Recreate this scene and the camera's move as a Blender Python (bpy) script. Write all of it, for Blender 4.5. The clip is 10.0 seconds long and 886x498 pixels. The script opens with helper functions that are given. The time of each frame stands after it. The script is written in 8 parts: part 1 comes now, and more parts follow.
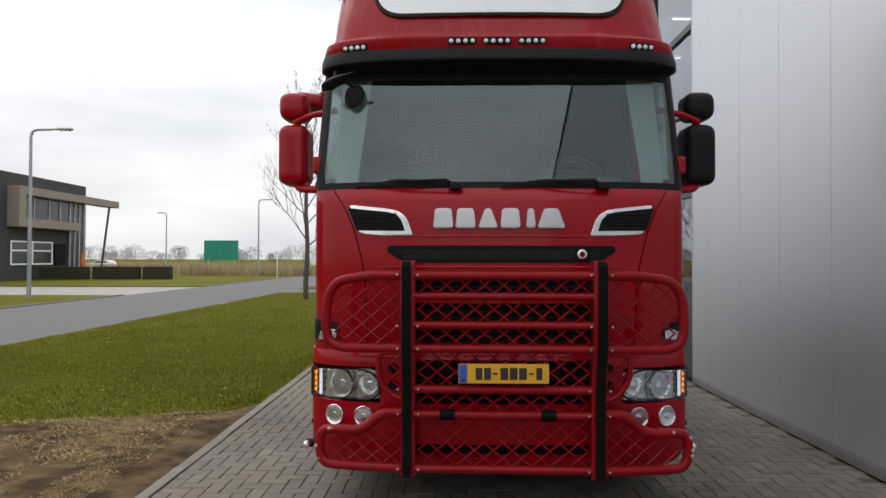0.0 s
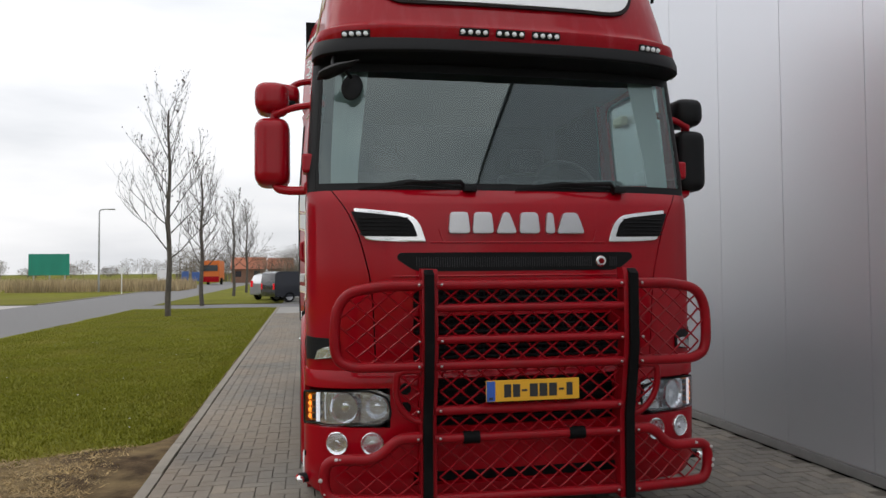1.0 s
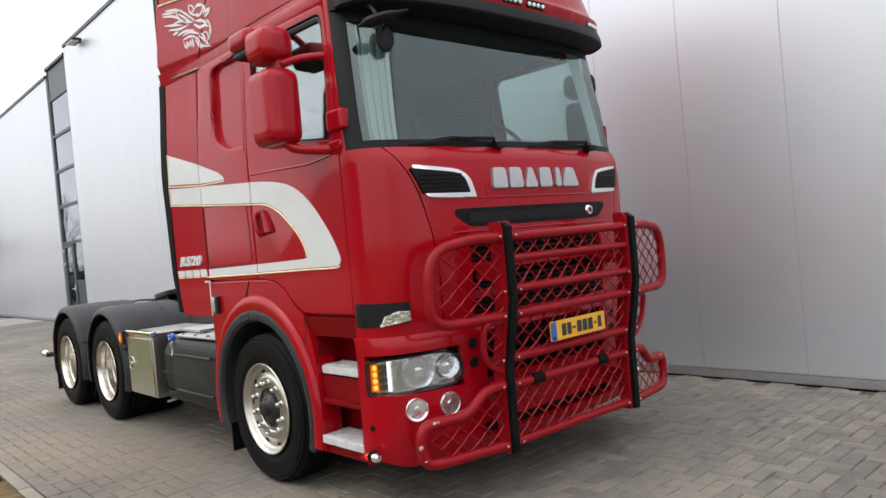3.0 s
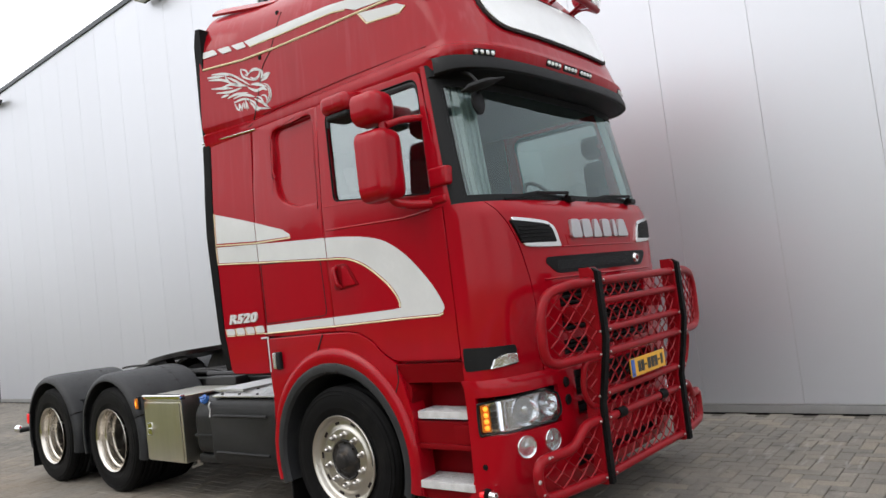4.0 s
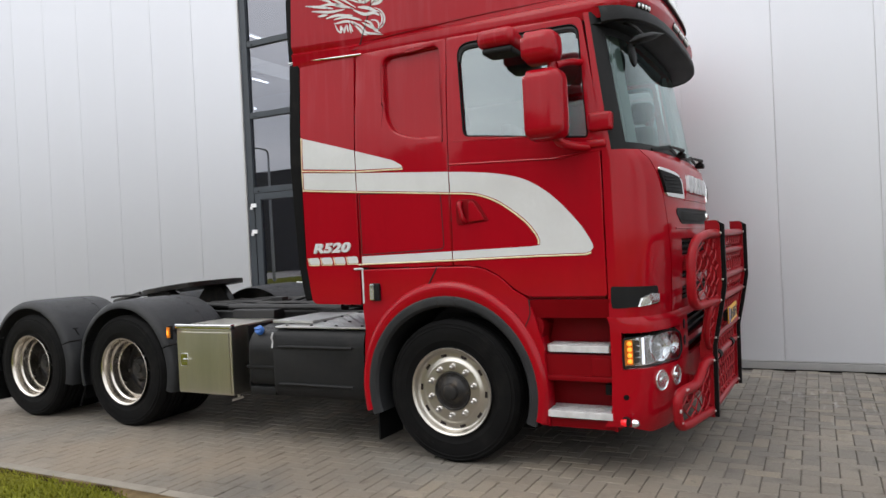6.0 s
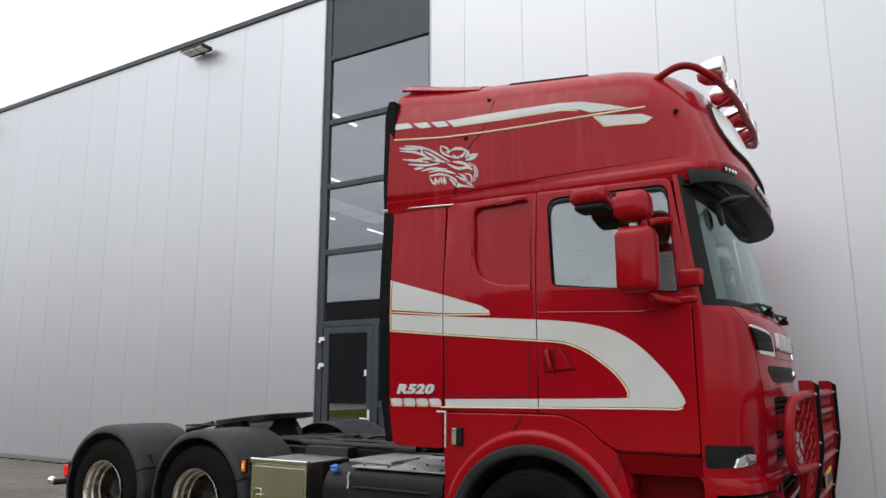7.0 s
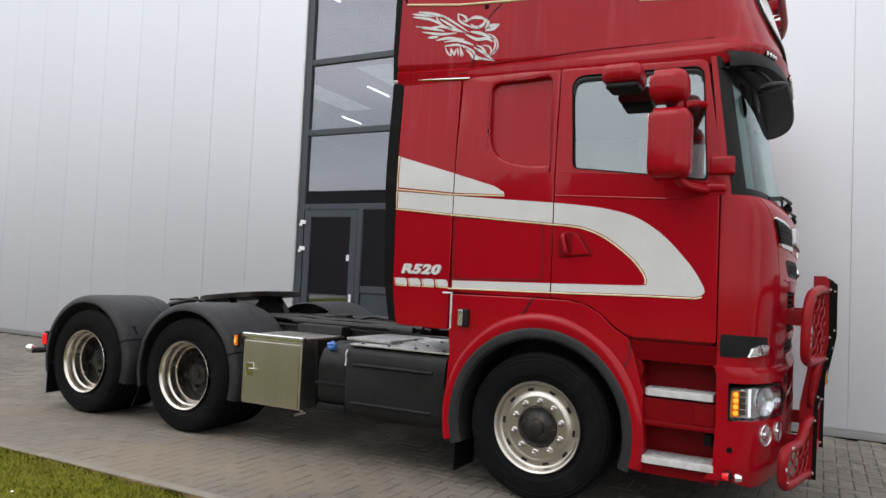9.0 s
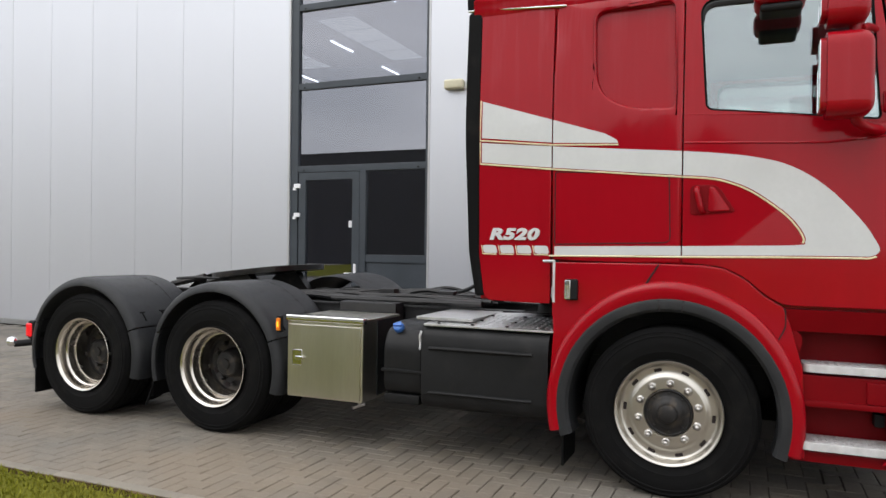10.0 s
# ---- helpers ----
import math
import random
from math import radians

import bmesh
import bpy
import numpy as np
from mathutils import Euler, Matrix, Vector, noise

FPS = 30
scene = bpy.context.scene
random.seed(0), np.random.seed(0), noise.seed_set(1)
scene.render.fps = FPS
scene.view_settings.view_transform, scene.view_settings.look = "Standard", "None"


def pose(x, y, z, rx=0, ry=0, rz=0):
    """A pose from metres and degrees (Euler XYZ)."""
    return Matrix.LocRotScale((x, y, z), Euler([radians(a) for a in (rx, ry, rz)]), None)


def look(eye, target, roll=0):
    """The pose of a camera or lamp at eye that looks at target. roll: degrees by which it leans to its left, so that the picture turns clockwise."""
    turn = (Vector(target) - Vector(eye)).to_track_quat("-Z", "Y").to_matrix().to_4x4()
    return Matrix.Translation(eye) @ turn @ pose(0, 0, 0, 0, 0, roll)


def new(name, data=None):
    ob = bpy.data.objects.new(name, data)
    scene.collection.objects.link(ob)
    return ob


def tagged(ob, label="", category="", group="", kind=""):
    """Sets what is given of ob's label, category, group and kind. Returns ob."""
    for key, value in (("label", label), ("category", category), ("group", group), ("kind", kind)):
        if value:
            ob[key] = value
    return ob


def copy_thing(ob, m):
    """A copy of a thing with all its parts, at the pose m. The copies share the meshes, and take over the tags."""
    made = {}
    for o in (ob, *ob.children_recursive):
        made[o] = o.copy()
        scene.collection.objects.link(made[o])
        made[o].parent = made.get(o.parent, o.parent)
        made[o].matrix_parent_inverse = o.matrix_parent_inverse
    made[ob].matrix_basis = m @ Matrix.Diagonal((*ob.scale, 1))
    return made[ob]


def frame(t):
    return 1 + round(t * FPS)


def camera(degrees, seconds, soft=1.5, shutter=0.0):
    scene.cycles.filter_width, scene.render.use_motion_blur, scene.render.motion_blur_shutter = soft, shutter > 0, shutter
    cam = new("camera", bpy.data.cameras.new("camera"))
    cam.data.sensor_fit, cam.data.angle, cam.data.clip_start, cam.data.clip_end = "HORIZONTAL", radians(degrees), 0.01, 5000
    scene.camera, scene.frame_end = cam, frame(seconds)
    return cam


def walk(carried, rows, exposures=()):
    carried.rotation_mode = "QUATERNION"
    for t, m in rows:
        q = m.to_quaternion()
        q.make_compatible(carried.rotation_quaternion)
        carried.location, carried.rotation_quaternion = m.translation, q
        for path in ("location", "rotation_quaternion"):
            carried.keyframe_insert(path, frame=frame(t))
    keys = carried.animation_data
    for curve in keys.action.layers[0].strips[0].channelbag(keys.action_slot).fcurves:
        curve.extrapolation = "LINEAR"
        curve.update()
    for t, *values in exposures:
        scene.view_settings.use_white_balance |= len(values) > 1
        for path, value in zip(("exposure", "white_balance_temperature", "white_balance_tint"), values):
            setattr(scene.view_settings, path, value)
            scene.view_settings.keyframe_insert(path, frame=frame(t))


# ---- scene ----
from mathutils.geometry import tessellate_polygon

cam = camera(63.5, 10.0)
PATH = [
    (0, (-0.294, -4.422, 1.582), (-0.324, -2.423, 1.611), 0.1),
    (0.5, (-0.711, -4.274, 1.592), (-0.522, -2.285, 1.7), 0.6),
    (1, (-1.226, -3.972, 1.564), (-0.844, -2.01, 1.625), -0.5),
    (1.5, (-1.784, -3.75, 1.522), (-1.07, -1.881, 1.519), -0.5),
    (2, (-2.342, -3.452, 1.526), (-1.295, -1.75, 1.46), -4.5),
    (2.2, (-2.548, -3.371, 1.533), (-1.43, -1.715, 1.442), -3.5),
    (3.3, (-3.786, -2.679, 1.492), (-2.377, -1.26, 1.49), -6.3),
    (3.5, (-3.975, -2.557, 1.521), (-2.531, -1.173, 1.537), -6.5),
    (4, (-4.466, -2.239, 1.535), (-2.918, -0.978, 1.653), -6.9),
    (4.5, (-4.785, -1.805, 1.507), (-3.137, -0.672, 1.552), -5.8),
    (5, (-5.129, -1.341, 1.472), (-3.415, -0.311, 1.434), -4.9),
    (5.2, (-5.216, -1.192, 1.487), (-3.47, -0.218, 1.421), -4.5),
    (6.3, (-5.672, -0.675, 1.518), (-3.898, 0.249, 1.535), -2.4),
    (6.5, (-5.731, -0.633, 1.536), (-3.985, 0.336, 1.642), -1.9),
    (7, (-5.814, -0.592, 1.561), (-4.131, 0.424, 1.928), 0.0),
    (7.5, (-5.853, -0.584, 1.561), (-4.201, 0.428, 2.06), 1.6),
    (7.7, (-5.851, -0.588, 1.544), (-4.154, 0.439, 1.799), 1.3),
    (8, (-5.867, -0.554, 1.515), (-4.14, 0.45, 1.594), 1.4),
    (8.5, (-5.875, -0.502, 1.519), (-4.138, 0.486, 1.599), 1.2),
    (9, (-5.779, -0.173, 1.44), (-4.015, 0.764, 1.527), 2.6),
    (9.5, (-5.656, 0.388, 1.449), (-3.869, 1.286, 1.473), -0.0),
    (10, (-5.493, 1.079, 1.443), (-3.653, 1.863, 1.431), 0.7),
]
EXPOSURES = [(0.0, -0.15), (1.0, -0.12), (2.0, 0.30), (3.0, 0.54), (3.5, 0.55), (4.0, 0.39), (4.5, 0.28), (5.0, 0.32), (6.5, 0.33), (7.0, 0.0), (7.5, -0.47), (8.0, -0.20), (8.5, 0.12), (9.3, 0.27), (10.0, 0.36)]
walk(cam, [(t, look(eye, target, roll)) for t, eye, target, roll in PATH], EXPOSURES)

# ---------- sky and sun: bright overcast ----------
world = bpy.data.worlds.new("overcast_sky")
scene.world = world
world.use_nodes = True
wn, wl = world.node_tree.nodes, world.node_tree.links
wn.clear()
w_out = wn.new("ShaderNodeOutputWorld")
w_bg = wn.new("ShaderNodeBackground")
w_sky = wn.new("ShaderNodeTexSky")
w_sky.sky_type, w_sky.sun_disc = "NISHITA", False
w_sky.sun_elevation, w_sky.sun_rotation = radians(50), radians(300)
w_sky.air_density, w_sky.dust_density, w_sky.ozone_density = 1.0, 4.0, 1.0
w_coord = wn.new("ShaderNodeTexCoord")
w_map = wn.new("ShaderNodeMapping")
w_map.inputs["Scale"].default_value = (1.0, 1.0, 4.5)
w_noise = wn.new("ShaderNodeTexNoise")
w_noise.inputs["Scale"].default_value, w_noise.inputs["Detail"].default_value = 2.2, 6.0
w_ramp = wn.new("ShaderNodeValToRGB")
w_ramp.color_ramp.elements[0].position, w_ramp.color_ramp.elements[0].color = 0.30, (9.1, 9.35, 9.8, 1)
w_ramp.color_ramp.elements[1].position, w_ramp.color_ramp.elements[1].color = 0.62, (13.0, 13.0, 13.2, 1)
w_mix = wn.new("ShaderNodeMix")
w_mix.data_type = "RGBA"
w_mix.inputs["Factor"].default_value = 0.9
wl.new(w_coord.outputs["Generated"], w_map.inputs["Vector"])
wl.new(w_map.outputs["Vector"], w_noise.inputs["Vector"])
wl.new(w_noise.outputs["Fac"], w_ramp.inputs["Fac"])
wl.new(w_sky.outputs["Color"], w_mix.inputs[6])
wl.new(w_ramp.outputs["Color"], w_mix.inputs[7])
# an overcast dome is brighter overhead than at the horizon
w_sep, w_rise, w_mul = wn.new("ShaderNodeSeparateXYZ"), wn.new("ShaderNodeMapRange"), wn.new("ShaderNodeMix")
w_rise.inputs[1].default_value, w_rise.inputs[2].default_value = 0.1, 0.9
w_rise.inputs[3].default_value, w_rise.inputs[4].default_value = 0.92, 1.50
w_mul.data_type, w_mul.blend_type, w_mul.inputs[0].default_value = "RGBA", "MULTIPLY", 1.0
wl.new(w_coord.outputs["Generated"], w_sep.inputs[0])
wl.new(w_sep.outputs["Z"], w_rise.inputs[0])
wl.new(w_mix.outputs[2], w_mul.inputs[6])
wl.new(w_rise.outputs[0], w_mul.inputs[7])
wl.new(w_mul.outputs[2], w_bg.inputs["Color"])
w_bg.inputs["Strength"].default_value = 0.10
wl.new(w_bg.outputs["Background"], w_out.inputs["Surface"])

sun = new("sun", bpy.data.lights.new("sun", "SUN"))
sun.data.energy, sun.data.angle, sun.data.color = 0.4, radians(35), (1.0, 0.97, 0.93)
sun.matrix_world = look((-17, 10, 24), (0, 0, 0))


# ---------- materials ----------
def mat(name, col, rough=0.5, metal=0.0, var=0.12, scale=6.0, bump=0.0, bscale=90.0, coat=0.0, spec=0.5,
        dirt=None, dirt_amount=0.0, dirt_scale=3.0, rvar=0.1, by_object=0.0, by_island=0.0, stretch=None, emit=0.0, coat_rough=0.06):
    m = bpy.data.materials.new(name)
    m.use_nodes = True
    n, l = m.node_tree.nodes, m.node_tree.links
    b = n["Principled BSDF"]
    b.inputs["Metallic"].default_value = metal
    b.inputs["Coat Weight"].default_value = coat
    b.inputs["Coat Roughness"].default_value = coat_rough
    b.inputs["Specular IOR Level"].default_value = spec
    tc = n.new("ShaderNodeTexCoord")
    vec = tc.outputs["Object"]
    if stretch:
        mp = n.new("ShaderNodeMapping")
        mp.inputs["Scale"].default_value = stretch
        l.new(vec, mp.inputs["Vector"])
        vec = mp.outputs["Vector"]

    def noise_tex(s, detail):
        t = n.new("ShaderNodeTexNoise")
        t.inputs["Scale"].default_value, t.inputs["Detail"].default_value = s, detail
        l.new(vec, t.inputs["Vector"])
        return t.outputs["Fac"]

    def mix(fac, a, c):
        x = n.new("ShaderNodeMix")
        x.data_type = "RGBA"
        for sock, v in ((0, fac), (6, a), (7, c)):
            if isinstance(v, (tuple, list)):
                x.inputs[sock].default_value = (*v[:3], 1)
            elif isinstance(v, float):
                x.inputs[sock].default_value = v
            else:
                l.new(v, x.inputs[sock])
        return x.outputs[2]

    def spread(v, lo, hi, a, c):
        r = n.new("ShaderNodeMapRange")
        r.inputs[1].default_value, r.inputs[2].default_value = lo, hi
        r.inputs[3].default_value, r.inputs[4].default_value = a, c
        l.new(v, r.inputs[0])
        return r.outputs[0]

    big, fine = noise_tex(scale, 4), noise_tex(scale * 11, 3)
    dark, light = [c * (1 - var) for c in col], [min(1, c * (1 + var)) for c in col]
    c = mix(spread(big, 0.3, 0.7, 0, 1), dark, light)
    c = mix(spread(fine, 0.35, 0.75, 0, 0.5), c, [x * (1 - 1.2 * var) for x in col])
    for amount, source in ((by_object, "ShaderNodeObjectInfo"), (by_island, "ShaderNodeNewGeometry")):
        if amount:
            o = n.new(source)
            rnd = o.outputs["Random"] if amount is by_object and source == "ShaderNodeObjectInfo" else o.outputs["Random Per Island"]
            hsv = n.new("ShaderNodeHueSaturation")
            l.new(spread(rnd, 0, 1, 1 - amount, 1 + amount), hsv.inputs["Value"])
            l.new(c, hsv.inputs["Color"])
            c = hsv.outputs["Color"]
    if dirt:
        c = mix(spread(noise_tex(dirt_scale, 8), 0.62 - 0.25 * dirt_amount, 0.80, 0, dirt_amount), c, dirt)
    l.new(c, b.inputs["Base Color"])
    l.new(spread(big, 0.2, 0.8, max(0.02, rough - rvar * rough), min(1, rough + rvar * rough)), b.inputs["Roughness"])
    if bump:
        bp = n.new("ShaderNodeBump")
        bp.inputs["Strength"].default_value, bp.inputs["Distance"].default_value = min(1, bump), 0.01
        l.new(noise_tex(bscale, 4), bp.inputs["Height"])
        l.new(bp.outputs["Normal"], b.inputs["Normal"])
    if emit:
        b.inputs["Emission Color"].default_value = (*col, 1)
        b.inputs["Emission Strength"].default_value = emit
    return m


def glass(name, tint, rough=0.0, opacity=0.0, gleam=(0.95, 0.97, 1.0)):
    """Thin pane: a clear, tinted share and a mirror share after the angle."""
    m = bpy.data.materials.new(name)
    m.use_nodes = True
    n, l = m.node_tree.nodes, m.node_tree.links
    n.clear()
    out, tr, gl = n.new("ShaderNodeOutputMaterial"), n.new("ShaderNodeBsdfTransparent"), n.new("ShaderNodeBsdfGlossy")
    mx, fr = n.new("ShaderNodeMixShader"), n.new("ShaderNodeLayerWeight")
    tr.inputs["Color"].default_value = (*tint, 1)
    gl.inputs["Roughness"].default_value = rough
    gl.inputs["Color"].default_value = (*gleam, 1)
    fr.inputs["Blend"].default_value = 0.5
    pw, sc = n.new("ShaderNodeMath"), n.new("ShaderNodeMath")
    pw.operation, pw.inputs[1].default_value = "POWER", 5.0
    sc.operation, sc.inputs[1].default_value, sc.inputs[2].default_value = "MULTIPLY_ADD", 0.96, 0.04
    l.new(fr.outputs["Facing"], pw.inputs[0])
    l.new(pw.outputs[0], sc.inputs[0])
    add = n.new("ShaderNodeMath")
    add.operation = "ADD"
    add.use_clamp = True
    add.inputs[1].default_value = opacity
    l.new(sc.outputs[0], add.inputs[0])
    l.new(add.outputs[0], mx.inputs["Fac"])
    l.new(tr.outputs["BSDF"], mx.inputs[1])
    l.new(gl.outputs["BSDF"], mx.inputs[2])
    l.new(mx.outputs["Shader"], out.inputs["Surface"])
    return m


def red_paint():
    """Glossy red with pale rain streaks running down from the roof."""
    m = mat("red_paint", (0.312, 0.0007, 0.0075), 0.42, var=0.06, scale=2.5, coat=0.50, coat_rough=0.09, spec=0.05, rvar=0.25, dirt=(0.17, 0.006, 0.011), dirt_amount=0.35, dirt_scale=2.2, stretch=(1, 1, 0.35))
    n, l = m.node_tree.nodes, m.node_tree.links
    b = n["Principled BSDF"]
    geo, mp, sep = n.new("ShaderNodeNewGeometry"), n.new("ShaderNodeMapping"), n.new("ShaderNodeSeparateXYZ")
    mp.inputs["Scale"].default_value = (11, 11, 0.55)
    fine, patch = n.new("ShaderNodeTexNoise"), n.new("ShaderNodeTexNoise")
    fine.inputs["Scale"].default_value, fine.inputs["Detail"].default_value = 1.6, 5
    patch.inputs["Scale"].default_value, patch.inputs["Detail"].default_value = 1.3, 2
    l.new(geo.outputs["Position"], mp.inputs["Vector"]), l.new(mp.outputs["Vector"], fine.inputs["Vector"])
    l.new(geo.outputs["Position"], patch.inputs["Vector"]), l.new(geo.outputs["Position"], sep.inputs[0])

    def rng_(v, a, c, lo, hi):
        r = n.new("ShaderNodeMapRange")
        r.inputs[1].default_value, r.inputs[2].default_value, r.inputs[3].default_value, r.inputs[4].default_value = a, c, lo, hi
        l.new(v, r.inputs[0])
        return r.outputs[0]

    def times(a, c):
        x = n.new("ShaderNodeMath")
        x.operation = "MULTIPLY"
        l.new(a, x.inputs[0]), l.new(c, x.inputs[1])
        return x.outputs[0]

    fac = times(times(rng_(fine.outputs["Fac"], 0.50, 0.72, 0, 1), rng_(patch.outputs["Fac"], 0.38, 0.62, 0.10, 0.34)), rng_(sep.outputs["Z"], 2.05, 2.7, 0.04, 1))
    mx = n.new("ShaderNodeMix")
    mx.data_type = "RGBA"
    old = b.inputs["Base Color"].links[0].from_socket
    l.new(fac, mx.inputs[0]), l.new(old, mx.inputs[6])
    mx.inputs[7].default_value = (0.43, 0.075, 0.095, 1)
    l.new(mx.outputs[2], b.inputs["Base Color"])
    return m


RED = red_paint()
RED_BAR = mat("red_bar_paint", (0.25, 0.003, 0.008), 0.40, var=0.12, scale=9, coat=0.12, spec=0.15, dirt=(0.10, 0.02, 0.02), dirt_amount=0.4, dirt_scale=11)
# darker body red: shade in well, cup and crease put into the colour
RED_DARK = mat("red_shade_copy", (0.17, 0.0006, 0.0035), 0.42, var=0.1, scale=6, bump=0.1, bscale=300, spec=0.12)
BLACK_PLASTIC = mat("black_plastic", (0.0075, 0.0078, 0.0085), 0.5, spec=0.2, var=0.2, bump=0.15, bscale=350)
GREY_PLASTIC = mat("grey_mudguard_plastic", (0.024, 0.025, 0.027), 0.46, spec=0.25, var=0.2, scale=5, bump=0.2, bscale=250, dirt=(0.06, 0.056, 0.05), dirt_amount=0.3, dirt_scale=5)
TANK = mat("black_tank_plastic", (0.0105, 0.0108, 0.0115), 0.42, spec=0.22, var=0.25, scale=4, bump=0.2, bscale=220, dirt=(0.05, 0.047, 0.042), dirt_amount=0.3, dirt_scale=5)
RUBBER = mat("black_rubber", (0.005, 0.005, 0.0052), 0.62, var=0.3, bump=0.15, bscale=160, spec=0.10, dirt=(0.026, 0.024, 0.021), dirt_amount=0.3, dirt_scale=9)
SEAM = mat("dark_joint", (0.012, 0.006, 0.006), 0.8)
GRILLE = mat("grille_black", (0.006, 0.006, 0.0065), 0.55, spec=0.15, var=0.2, bump=0.2, bscale=200)
ALU = mat("wheel_aluminium", (0.55, 0.525, 0.475), 0.36, 1.0, var=0.05, scale=9, dirt=(0.42, 0.37, 0.30), dirt_amount=0.15, dirt_scale=16)
HUB = mat("hub_dark_steel", (0.018, 0.017, 0.017), 0.5, 0.3, var=0.3, scale=20, dirt=(0.2, 0.15, 0.1), dirt_amount=0.4, dirt_scale=14)
RIM_IN = mat("rim_dish", (0.66, 0.62, 0.56), 0.26, 1.0, var=0.1, scale=12, dirt=(0.12, 0.10, 0.08), dirt_amount=0.5, dirt_scale=10)
STEEL = mat("stainless_steel", (0.73, 0.71, 0.635), 0.30, 1.0, var=0.08, scale=7, dirt=(0.46, 0.415, 0.275), dirt_amount=0.45, dirt_scale=7, stretch=(1, 1, 0.12))
CHROME = mat("chrome", (0.80, 0.80, 0.80), 0.12, 1.0, var=0.04)
SILVER = mat("silver_letter", (0.50, 0.50, 0.51), 0.3, 0.8, var=0.05)
CHEQUER = mat("chequer_plate", (0.66, 0.66, 0.66), 0.34, 0.85, var=0.12, scale=14)
STEP_WHITE = mat("step_alu_pale", (0.58, 0.58, 0.58), 0.45, 0.2, var=0.12, scale=20, dirt=(0.35, 0.33, 0.31), dirt_amount=0.5, dirt_scale=14)
DECAL = mat("pale_grey_film", (0.58, 0.59, 0.59), 0.38, var=0.05, scale=4)
CREAM = mat("cream_pinstripe", (0.76, 0.66, 0.42), 0.4, var=0.05)
SIGN_WHITE = mat("white_acrylic", (0.85, 0.86, 0.88), 0.25, var=0.03)
YELLOW = mat("plate_yellow", (0.72, 0.37, 0.02), 0.4, var=0.04)
BLUE = mat("plate_blue", (0.03, 0.10, 0.42), 0.4)
INK = mat("dark_ink", (0.02, 0.02, 0.02), 0.5)
LAMP_GLASS = glass("lamp_glass", (0.96, 0.97, 0.98), 0.02, 0.02)
LAMP_BOWL = mat("lamp_bowl_pale", (0.74, 0.75, 0.77), 0.10, 0.85, var=0.2, scale=30, bump=0.5, bscale=28)
LAMP_IN = mat("lamp_reflector", (0.85, 0.86, 0.88), 0.07, 0.92, var=0.06, scale=25, bump=0.12, bscale=40)
DRL = mat("daylight_strip", (0.9, 0.93, 1.0), 0.3, emit=0.5)
LAMP_PALE = mat("lamp_filler_pale", (0.60, 0.61, 0.63), 0.13, 0.8, var=0.15, scale=40, bump=0.4, bscale=24)
AMBER = mat("amber_lit", (0.9, 0.26, 0.02), 0.3, emit=1.9)
AMBER_DIM = mat("amber_lens", (0.75, 0.22, 0.02), 0.25, var=0.1)
RED_LENS = mat("red_lens", (0.55, 0.01, 0.015), 0.2, emit=0.6)
CAB_GLASS = glass("windscreen_glass", (0.68, 0.80, 0.78), 0.0, 0.08, (0.76, 0.88, 0.87))
SIDE_GLASS = glass("side_window_glass", (0.78, 0.85, 0.84), 0.0, 0.16, (0.90, 0.95, 0.97))
CAB_DARK = mat("cab_trim_dark", (0.035, 0.040, 0.043), 0.7, var=0.2)
CAB_GREY = mat("cab_trim_grey", (0.11, 0.12, 0.125), 0.8, var=0.12)
SEAT = mat("seat_cloth", (0.05, 0.052, 0.06), 0.9, var=0.2, bump=0.3)
CURTAIN = mat("curtain_cloth", (0.34, 0.37, 0.37), 0.9, var=0.08, scale=3, bump=0.15, bscale=60)
MIRROR = mat("mirror_glass", (0.86, 0.88, 0.9), 0.02, 1.0, var=0.01)
CHASSIS = mat("chassis_black", (0.011, 0.011, 0.012), 0.55, 0.0, var=0.3, scale=12, bump=0.15, dirt=(0.06, 0.05, 0.042), dirt_amount=0.35, dirt_scale=10)
GREASE = mat("greasy_steel", (0.018, 0.017, 0.016), 0.35, 0.5, var=0.4, scale=14, dirt=(0.12, 0.09, 0.06), dirt_amount=0.35, dirt_scale=16)
BLUE_CAP = mat("blue_cap_plastic", (0.05, 0.16, 0.50), 0.4)
BOLT = mat("bolt_steel", (0.52, 0.50, 0.48), 0.32, 1.0, var=0.15)
SCRATCH = mat("scraped_bare_metal", (0.55, 0.52, 0.50), 0.45, 0.4, var=0.3, scale=40)


